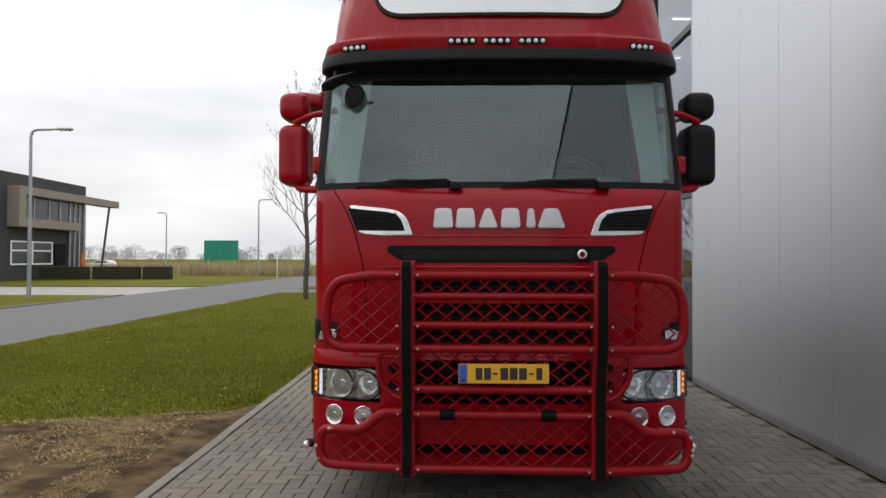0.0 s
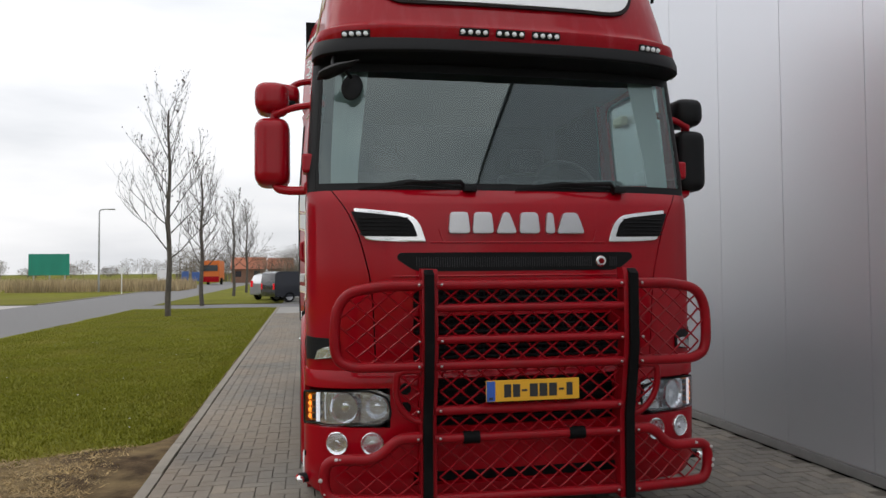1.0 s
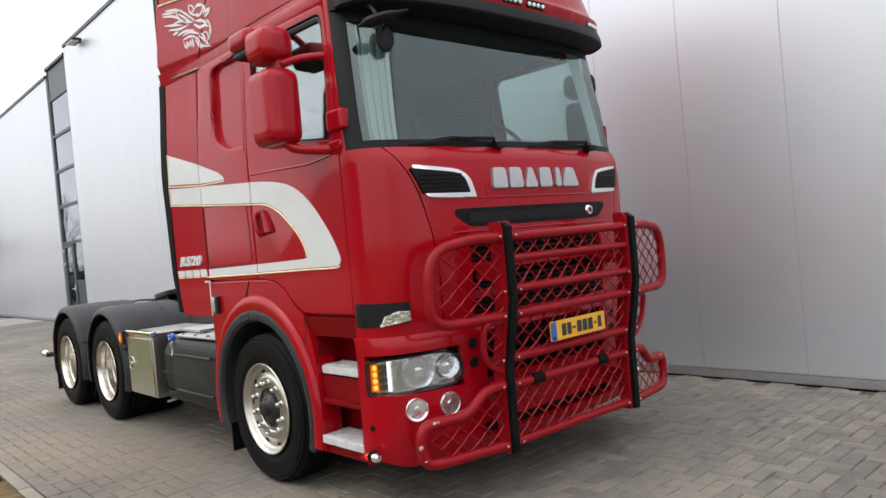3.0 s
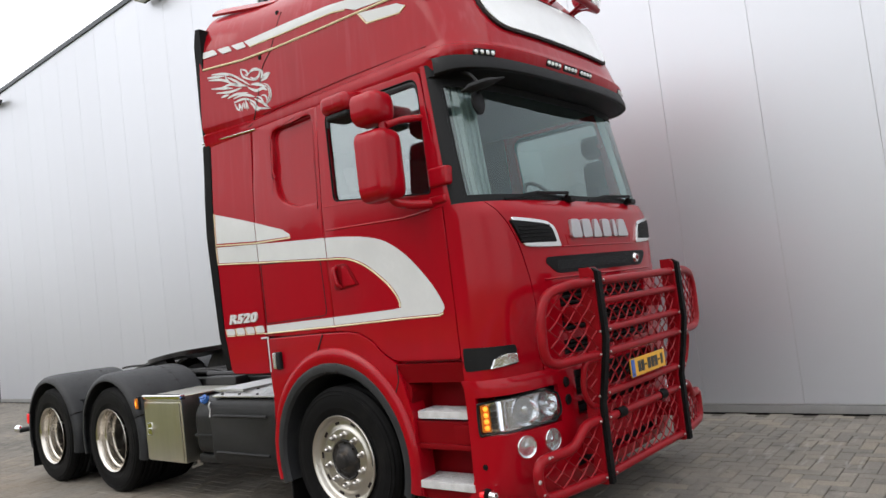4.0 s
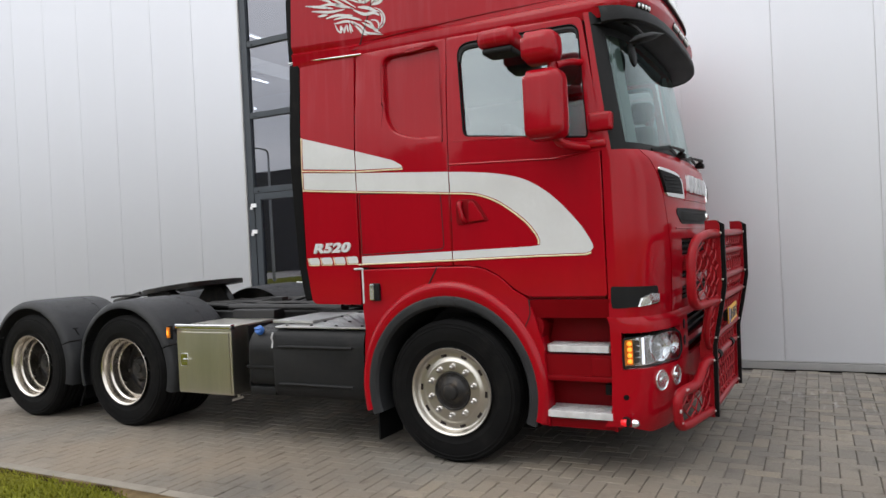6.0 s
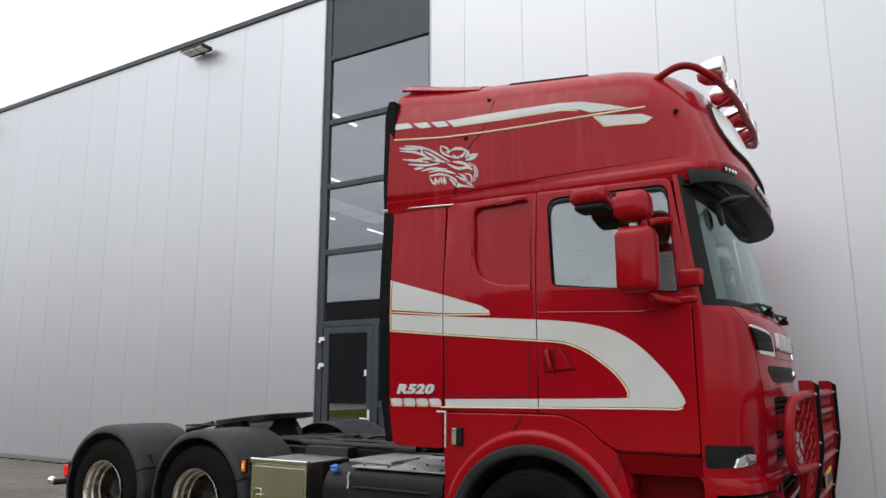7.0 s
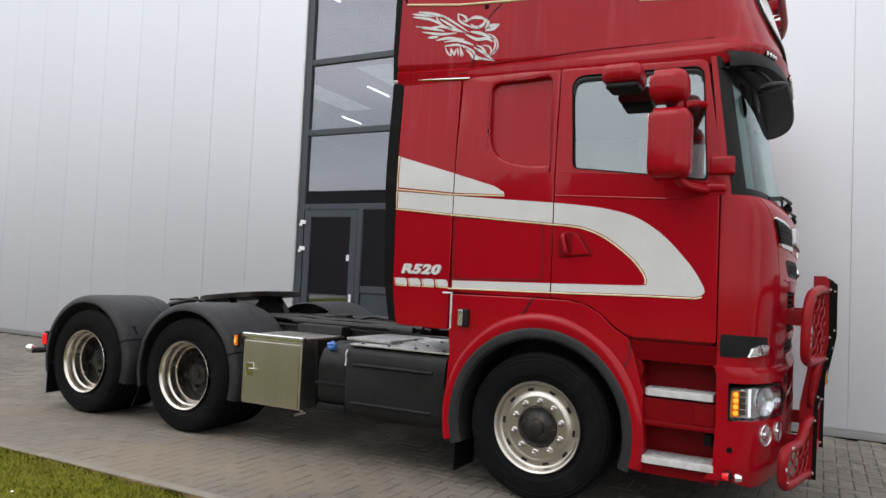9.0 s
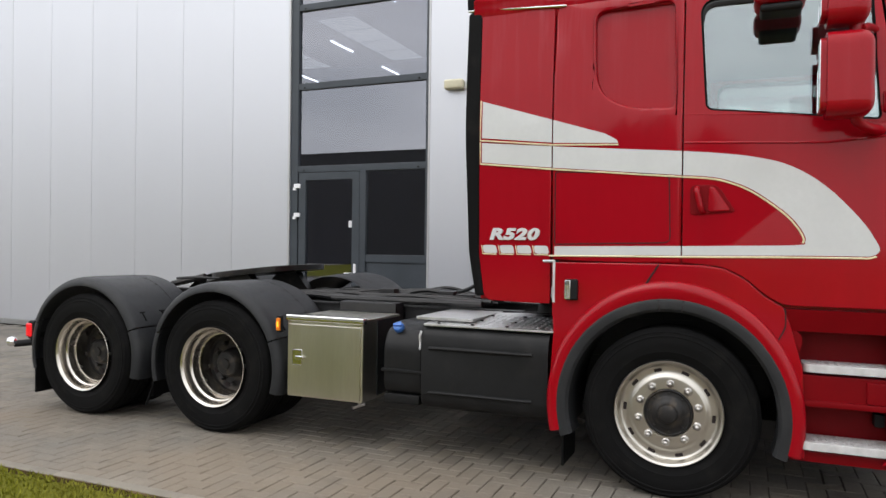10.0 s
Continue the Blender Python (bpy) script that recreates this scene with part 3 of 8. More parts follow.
TOP = 8.10
wall_near = wall_block("wall_near", -13.45, 4.80, TOP + 0.05, X0, "tall wall of flat silver metal panels, lit softly")
wall_mid = wall_block("wall_middle", 6.98, 19.6, TOP - 0.05, X0 + 0.05, "tall wall of flat silver metal panels beyond the glazed bay")
wall_block("wall_far", 21.75, 33.1, TOP - 0.45, X0 + 0.05, "far stretch of silver metal panel wall")
for w, y in ((wall_near, 4.80), (wall_mid, 6.98)):
    bm = B()
    if y < 5:
        box(bm, (X0 - 0.004, y, 0.08), (X0 + 0.30, y + 0.025, TOP + 0.05), 0.004)
    else:
        box(bm, (X0 + 0.046, y - 0.03, 0.08), (X0 + 0.30, y, TOP - 0.05), 0.004)
    part("corner_trim", bm, TRIM, w)
bm = B()
box(bm, (X0, -13.6, 0), (X0 + 14, -13.46, TOP))
solid("wall_end", bm, TRIM, "plain end wall of the hall", "wall", kind="structure")


def glazed_bay(name, y0, y1, top, x, door_at):
    """A tall strip of dark-framed panes with a door at its foot."""
    bay = thing(name, "tall dark-framed glazed bay with clouds mirrored in its panes", "window", kind="structure")
    levels_ = [2.46, 3.60, 4.69, 5.78, 6.92]
    d = 0.09
    posts = [(y0, y0 + 0.06), (y1 - 0.12, y1)]
    for a, b in posts:
        bm_ = B()
        box(bm_, (x, a, 0), (x + d, b, top), 0.006)
        part("mullion", bm_, ANTHRACITE, bay)
    for z in levels_:
        bm_ = B()
        box(bm_, (x + 0.003, y0 + 0.06, z - 0.045), (x + d, y1 - 0.12, z + 0.045), 0.006)
        part("transom", bm_, ANTHRACITE, bay)
        bm_ = B()
        for yy in (y0 + 0.16, y1 - 0.22):
            lathe(bm_, [(0, -0.006), (0.012, -0.005), (0.014, 0.003)], (x, yy, z - 0.02), "x", 10)
        pieces("drain_cap", bm_, RUBBER, bay)
    for a, b in zip(levels_, levels_[1:]):
        bm_ = B()
        box(bm_, (x + 0.04, y0 + 0.06, a + 0.045), (x + 0.052, y1 - 0.12, b - 0.045))
        part("pane", bm_, PANE, bay, "pane mirroring grey cloud").visible_shadow = False
    bm_ = B()
    box(bm_, (x + 0.02, y0 + 0.06, levels_[-1] + 0.045), (x + 0.06, y1 - 0.12, top), 0.004)
    part("spandrel_panel", bm_, ANTHRACITE, bay, "dark blue-grey spandrel panel")
    bm_ = B()
    box(bm_, (x - 0.05, y0, top), (x + 0.25, y1, top + 0.09), 0.01)
    part("coping", bm_, ANTHRACITE, bay)
    # side light
    m0 = door_at
    bm_ = B()
    box(bm_, (x, m0 - 0.045, 0), (x + d, m0 + 0.045, 2.42), 0.006)
    part("mullion", bm_, ANTHRACITE, bay)
    bm_ = B()
    box(bm_, (x + 0.01, y0 + 0.06, 1.20), (x + d, m0 - 0.045, 1.30), 0.006)
    part("transom", bm_, ANTHRACITE, bay)
    bm_ = B()
    box(bm_, (x + 0.03, y0 + 0.06, 0.0), (x + 0.07, m0 - 0.045, 1.20), 0.004)
    part("lower_panel", bm_, ANTHRACITE, bay)
    bm_ = B()
    box(bm_, (x + 0.04, y0 + 0.06, 1.30), (x + 0.052, m0 - 0.045, 2.415))
    part("pane", bm_, PANE, bay).visible_shadow = False
    # door
    a, b = m0 + 0.05, y1 - 0.14
    door_ = thing("door_1" if name == "window_1" else "door_2", "dark-framed glazed door with a white lever handle, shut", "door", kind="structure")
    bm_ = B()
    poly(bm_, [[(a, 0.01), (b, 0.01), (b, 2.41), (a, 2.41)], [(a + 0.11, 0.25), (b - 0.11, 0.25), (b - 0.11, 2.31), (a + 0.11, 2.31)]], lambda u, v, dd: Vector((x + dd, u, v)), 0.0, 0.07, bev=0.006)
    leaf = part("leaf_frame", bm_, ANTHRACITE, door_)
    bm_ = B()
    box(bm_, (x + 0.03, a + 0.11, 0.25), (x + 0.04, b - 0.11, 2.31))
    part("door_pane", bm_, PANE, door_).visible_shadow = False
    bm_ = B()
    tube(bm_, fillet([(x, a + 0.06, 1.04), (x - 0.05, a + 0.06, 1.04), (x - 0.05, a + 0.19, 1.045)], 0.02, 4, False), 0.011, segs=8)
    box(bm_, (x - 0.01, a + 0.04, 0.95), (x, a + 0.08, 1.17), 0.004)
    part("lever_handle", bm_, SIGN_WHITE, door_, "white lever handle")
    for z in (1.80, 2.20):
        bm_ = B()
        box(bm_, (x - 0.02, b - 0.03, z), (x + 0.0, b + 0.07, z + 0.06), 0.005)
        box(bm_, (x - 0.03, b + 0.03, z - 0.03), (x - 0.01, b + 0.08, z + 0.01), 0.005)
        part("hinge", bm_, SIGN_WHITE, door_, "white hinge")
    bm_ = B()
    box(bm_, (x + 0.024, a + 0.125, 1.66), (x + 0.028, a + 0.175, 1.75))
    part("notice", bm_, SIGN_WHITE, door_, "small white notice")
    bm_ = B()
    box(bm_, (x - 0.012, a + 0.03, 0.0), (x + 0.1, b + 0.1, 0.02))
    part("threshold", bm_, BASE_TRIM, door_)
    return bay


glazed_bay("window_1", 4.83, 6.95, TOP - 0.06, X0 + 0.07, 5.80)
glazed_bay("window_2", 19.63, 21.72, TOP - 0.25, X0 + 0.07, 20.62)

# hall inside
bm = B()
box(bm, (X0 + 0.3, -13, -0.04), (16, 33, -0.01))
solid("hall_floor", bm, HALL_FLOOR, "grey concrete hall floor", "floor", kind="structure")
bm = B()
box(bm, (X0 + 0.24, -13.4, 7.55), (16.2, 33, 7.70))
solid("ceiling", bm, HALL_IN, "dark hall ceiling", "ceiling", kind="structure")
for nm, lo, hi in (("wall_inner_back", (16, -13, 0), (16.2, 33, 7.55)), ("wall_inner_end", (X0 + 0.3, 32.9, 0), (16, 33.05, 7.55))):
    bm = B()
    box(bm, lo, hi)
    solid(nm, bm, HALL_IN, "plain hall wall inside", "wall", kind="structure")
for yy in (5.5, 8.6, 11.7, 14.8, 18.0, 21.2):
    for xx in (5.2, 8.6, 12.0, 15.0):
        bm = B()
        box(bm, (xx - 0.6, yy - 0.06, 7.02), (xx + 0.6, yy + 0.06, 7.10), 0.01)
        lt = solid("tube_lamp", bm, TRIM, "ceiling-hung fluorescent tube lamp, lit", "lamp", group="hall tube lamps")
        bm = B()
        tube(bm, [(xx - 0.58, yy, 7.0), (xx + 0.58, yy, 7.0)], 0.025, segs=8)
        part("tube", bm, TUBE_LIGHT, lt)
        for q in (-0.5, 0.5):
            bm = B()
            tube(bm, [(xx + q, yy, 7.10), (xx + q, yy, 7.55)], 0.005, segs=4)
            part("hanger", bm, TRIM, lt)
# sheets lie below a closed ceiling; daylight is put in as own glow
for yy in (10.9, 14.4):
    bm = B()
    for k in range(4):
        box(bm, (11.2 + 1.15 * k, yy, 7.53), (12.25 + 1.15 * k, yy + 1.1, 7.545))
    solid("skylight", bm, SKYLIGHT, "self-glowing roof light strip in the hall", "skylight", kind="structure")

# fittings on the wall
bm = B()
box(bm, (X0 - 0.10, 4.33, 3.37), (X0, 4.58, 3.49), 0.03, 3)
solid("wall_lamp", bm, mat("cream_plastic", (0.62, 0.58, 0.42), 0.4), "small cream bulkhead lamp on the metal wall", "wall lamp")


def flood(y, x):
    f = thing("floodlight", "flat black floodlight with bright diodes under the roof edge", "floodlight", group="wall floodlights")
    bm_ = B()
    box(bm_, (x - 0.30, y - 0.30, 7.75), (x - 0.05, y + 0.30, 7.82), 0.01)
    tube(bm_, [(x - 0.1, y, 7.785), (x, y, 7.785)], 0.03, segs=8)
    part("body", bm_, CHASSIS, f)
    for k in range(3):
        bm_ = B()
        box(bm_, (x - 0.305, y - 0.27 + 0.19 * k, 7.737), (x - 0.12, y - 0.11 + 0.19 * k, 7.755), 0.005)
        part("lens", bm_, SIGN_WHITE, f)


flood(10.0, X0 + 0.05)
flood(17.95, X0 + 0.05)


# ================= the tractor unit =================
# x across (0 is its middle), y from its nose backwards, z up
truck = thing("tractor_unit", "red three-axle tractor unit with silver stripes and red bull bar", "truck")

HALF = [(0.0, 1.21), (2.2, 1.21), (2.9, 1.165), (3.0, 1.13)]


def hw(z):
    return lerp_table(HALF, z)


def flare(y):
    """The rear fairing opens outwards."""
    return 0.055 * max(0.0, (y - 2.19) / 0.5) ** 1.2


def flank(s):
    return lambda y, z, d: Vector((s * (hw(z) + d + flare(y)), y, z))


def nose(theta, z, yf, depth, half, n=2.8, out=0.0):
    """A point of the rounded front: theta -90 to 90 degrees from one side over the middle to the other."""
    a = radians(theta)
    sx = math.copysign(abs(math.sin(a)) ** (2 / n), a)
    cy = abs(math.cos(a)) ** (2 / n)
    return Vector((sx * (half + out), yf - out + (depth + out) * (1 - cy), z))


def nose_theta(x, half, n=2.8):
    return math.degrees(math.asin(min(1, (abs(x) / half)) ** (n / 2))) * (1 if x >= 0 else -1)


# ---- hood, corners and grille ----
def hood_yf(z):
    return lerp_table([(1.0, 0.02), (1.3, 0.0), (1.85, 0.0), (1.97, 0.02), (2.03, 0.07)], z)


def hood_depth(z):
    return 0.374 - hood_yf(z)


def corner_x(z):
    return lerp_table([(1.0, 0.83), (1.4, 0.845), (1.55, 0.865), (1.75, 0.915), (1.90, 0.98), (1.99, 1.04), (2.03, 1.07)], z)


SLOTS = [(1.06, 1.15), (1.20, 1.31), (1.355, 1.465)]
levels = sorted({1.0, 1.02, *[z for sl in SLOTS for z in sl], 1.52, 1.56, 1.61, 1.665, 1.70, 1.77, 1.83, 1.89, 1.94, 1.97, 2.0, 2.02, 2.03})


bm = B()
cells = {}
for z in levels:
    row = []
    for i in range(49):
        f = i / 24 - 1
        lim = corner_x(z) - 0.004
        x = f * 0.70 / 0.75 if abs(f) <= 0.75 else math.copysign(0.70 + (abs(f) - 0.75) / 0.25 * (lim - 0.70), f)
        row.append(bm.verts.new(nose(nose_theta(x, 1.21), z, hood_yf(z), hood_depth(z), 1.21)))
    cells[z] = row
for a, b in zip(levels, levels[1:]):
    inside = any(lo - 1e-6 <= a and b <= hi + 1e-6 for lo, hi in SLOTS)
    for i in range(48):
        if inside and 8 <= i < 40:
            continue
        bm.faces.new((cells[a][i], cells[a][i + 1], cells[b][i + 1], cells[b][i]))
bmesh.ops.delete(bm, geom=[v for v in bm.verts if not v.link_faces], context="VERTS")
hood = part("hood_panel", thicken(bm, 0.03), RED, truck)

for lo, hi in SLOTS:
    bm = B()
    box(bm, (-0.70, 0.05, lo - 0.005), (0.70, 0.12, hi + 0.005))
    n = 3 if lo < 1.5 else 2
    for k in range(n):
        z = lo + (k + 0.5) * (hi - lo) / n
        grid(bm, [[Vector((x, nose(nose_theta(x, 1.21), z, 0.02 + dy, 0.37, 1.21).y, z + dz)) for x in np.linspace(-0.695, 0.695, 25)] for dy, dz in ((0.0, -0.006), (0.0, 0.006), (0.05, 0.016))])
    for k in range(56):
        x = -0.69 + k * 1.38 / 55
        y = nose(nose_theta(x, 1.21), lo, 0.03, 0.37, 1.21).y
        box(bm, (x - 0.003, y, lo), (x + 0.003, y + 0.03, hi))
    part("grille_slot", bm, GRILLE, hood, "black slatted grille opening")

# black strip with clipped ends above the grille
bm = B()
strip = lambda u, v, d: nose(nose_theta(u, 1.21), v, hood_yf(v) - d, 0.37, 1.21)
poly(bm, [fillet([(-0.70, 1.668), (0.70, 1.668), (0.715, 1.635), (0.61, 1.562), (-0.61, 1.562), (-0.715, 1.635)], [0.02, 0.02, 0.02, 0.05, 0.05, 0.02], 5)], strip, -0.004, 0.004, cuts_u=[0.1 * k for k in range(-6, 7)], bev=0.003)
top_strip = part("grille_strip", bm, GRILLE, hood, "black upper grille strip")
bm = B()
for k in range(90):
    x = -0.60 + k * 1.2 / 89
    if abs(x - 0.497) > 0.05:
        box(bm, strip(x - 0.0025, 1.585, 0.003), strip(x + 0.0025, 1.642, 0.0065))
tagged(part("strip_mesh", bm, GREY_PLASTIC, top_strip), kind="stuff")

# round badge as a plain shield
bm = B()
spot = strip(0.497, 1.615, 0.006)
lathe(bm, [(0, -0.016), (0.028, -0.014), (0.036, -0.006), (0.038, 0.01)], spot, "y", 24)
part("badge", bm, CHROME, hood, "small round chrome badge")
bm = B()
lathe(bm, [(0, -0.019), (0.018, -0.018), (0.02, -0.012)], spot, "y", 6)
part("badge_inset", bm, RED_DARK, hood)
# shallow crease below the letters
bm = B()
tube(bm, [strip(x, z, -0.002) for x, z in fillet([(-0.47, 1.80), (-0.45, 1.725), (0.45, 1.725), (0.47, 1.80)], 0.03, 4, False)], 0.006, segs=6)
part("hood_crease", bm, RED, hood)

for s in (-1, 1):
    bm = B()
    rows = []
    for z in levels:
        t0 = nose_theta(corner_x(z) + 0.004, 1.21)
        row = [nose(t0 + (90 - t0) * i / 20, z, hood_yf(z), hood_depth(z), 1.21) for i in range(21)]
        rows.append([Vector((s * p.x, p.y, p.z)) for p in row])
    grid(bm, rows)
    corner = part("corner_panel", thicken(bm, 0.025), RED, truck)
    # air scoop with a bright surround
    bm = B()
    face = lambda u, v, d: nose(nose_theta(u, 1.21), v, hood_yf(v) - d, 0.37, 1.21)
    outer = fillet([(s * 0.545, 1.725), (s * 0.60, 1.885), (s * 0.955, 1.925), (s * 0.885, 1.74)], [0.02, 0.10, 0.02, 0.02], 6)
    inner = fillet([(s * 0.595, 1.757), (s * 0.635, 1.868), (s * 0.965, 1.905), (s * 0.90, 1.762)], [0.015, 0.08, 0.01, 0.01], 6)
    cut = [s * c for c in (0.65, 0.7, 0.75, 0.8, 0.85, 0.9, 0.95)]
    poly(bm, [outer], face, -0.01, 0.014, cuts_u=cut, bev=0.006)
    part("scoop_surround", bm, CHROME, hood, "bright satin scoop surround")
    bm = B()
    poly(bm, [inner], face, 0.0, 0.017, cuts_u=cut)
    for k in range(5):
        z = 1.775 + k * 0.022
        tube(bm, [face(s * x, z, 0.018) for x in np.linspace(0.64 + 0.01 * (k > 2), 0.92, 9)], 0.004, segs=5)
    part("scoop_mesh", bm, GRILLE, hood, "black honeycomb scoop insert")
    # black corner piece with white lamp wedge, below the corner panel
    bm = B()
    side_face = lambda u, v, d: nose(s * u, v, 0.015 - d, 0.38, 1.215)
    poly(bm, [fillet([(52, 1.075), (52, 1.185), (86, 1.195), (86, 1.06)], 1.0, 3)], side_face, -0.02, 0.018, cuts_u=range(54, 86, 3), bev=0.003)
    part("corner_vane", bm, BLACK_PLASTIC, corner, "black corner air vane")
    bm = B()
    poly(bm, [[(53, 1.085), (53, 1.135), (60, 1.142), (68, 1.118), (71, 1.066)]], side_face, 0.016, 0.03, cuts_u=(57, 61, 65, 68), bev=0.004)
    part("corner_lamp", bm, LAMP_BOWL, corner, "clear wedge-shaped corner lamp")

# raised letters of the make, kept as plain silver blocks
bm = B()
xs = np.linspace(-0.428, 0.40, 7)
for k in range(6):
    a, b = xs[k] + 0.006, xs[k + 1] - 0.006
    if k == 4:
        a, b = a + 0.02, b - 0.045
    if k == 5:
        a -= 0.05
    slope = 0.045 if k in (2, 5) else 0.012
    face = lambda u, v, d: nose(nose_theta(u, 1.21), v, hood_yf(v) - d, 0.37, 1.21)
    loop = fillet([(a, 1.775), (b, 1.775), (b - slope, 1.898), (a + slope, 1.898)], 0.022, 4)
    poly(bm, [loop], face, 0.0, 0.022, bev=0.003)
pieces("name_letter", bm, SILVER, hood, "raised satin silver letter block")

# joint below the wipers and fine creases in the hood
bm = B()
for z, half in ((1.725, 0.52), (1.535, 0.74)):
    pts = [nose(nose_theta(x, 1.21), z, hood_yf(z) - 0.001, 0.37, 1.21) for x in np.linspace(-half, half, 25)]
    tube(bm, pts, 0.006, segs=6)
pieces("crease", bm, RED, hood)

# ---- bumper ----
def bumper_pt(theta, z, out=0.0):
    yf = lerp_table([(0.28, 0.06), (0.40, 0.01), (0.66, 0.0), (0.97, 0.0), (1.02, 0.03)], z)
    return nose(theta, z, yf, 0.37, 1.225, 2.85, out)


zs = [0.285, 0.31, 0.36, 0.44, 0.52, 0.60, 0.66, 0.69, 0.80, 0.91, 0.96, 0.985, 1.005]
bm = B()
gridv = {}
thetas = [-90 + 180 * i / 72 for i in range(73)]
for z in zs:
    rise = 0.05 * max(0, 0.44 - z) / 0.155
    gridv[z] = [bm.verts.new(bumper_pt(t, z) + Vector((0, 0, rise * min(1, max(0, abs(t) - 55) / 20)))) for t in thetas]
for a, b in zip(zs, zs[1:]):
    for i in range(72):
        x = abs(gridv[a][i].co.x + gridv[a][i + 1].co.x) / 2
        if 0.69 <= a < 0.96 and (x < 0.60 or (0.745 < x and abs(thetas[i] + thetas[i + 1]) < 169 and a < 0.90)):
            continue
        if 0.36 <= a < 0.44 and x < 0.62:
            continue
        bm.faces.new((gridv[a][i], gridv[a][i + 1], gridv[b][i + 1], gridv[b][i]))
bmesh.ops.delete(bm, geom=[v for v in bm.verts if not v.link_faces], context="VERTS")
bumper = part("bumper", thicken(bm, 0.03), RED, truck)
bm = B()
box(bm, (-0.76, 0.10, 0.66), (0.76, 0.22, 0.99))
box(bm, (-0.66, 0.10, 0.34), (0.66, 0.18, 0.46))
for k in range(5):
    z = 0.72 + k * 0.055
    box(bm, (-0.70, 0.06, z - 0.008), (0.70, 0.105, z + 0.008), 0.003)
part("lower_grille", bm, GRILLE, bumper, "black lower grille")
for s in (-1, 1):
    for z in (0.80, 0.905):
        c = bumper_pt(nose_theta(0.668, 1.225, 2.85), z)
        bm = B()
        lathe(bm, [(0.034, 0.004), (0.030, -0.003), (0.024, -0.002), (0.0, -0.001)], (s * c.x, c.y - 0.002, z), "y", 20)
        part("air_hole", bm, GRILLE, bumper, "small round black air hole")
bm = B()
for z0, z1 in ((0.765, 0.80),):
    grid(bm, [[nose(nose_theta(x, 1.225), z, 0.015, 0.37, 1.225) for x in np.linspace(-0.68, 0.68, 25)] for z in (z0, z1)])
part("grille_bar", thicken(bm, 0.03), RED, bumper)

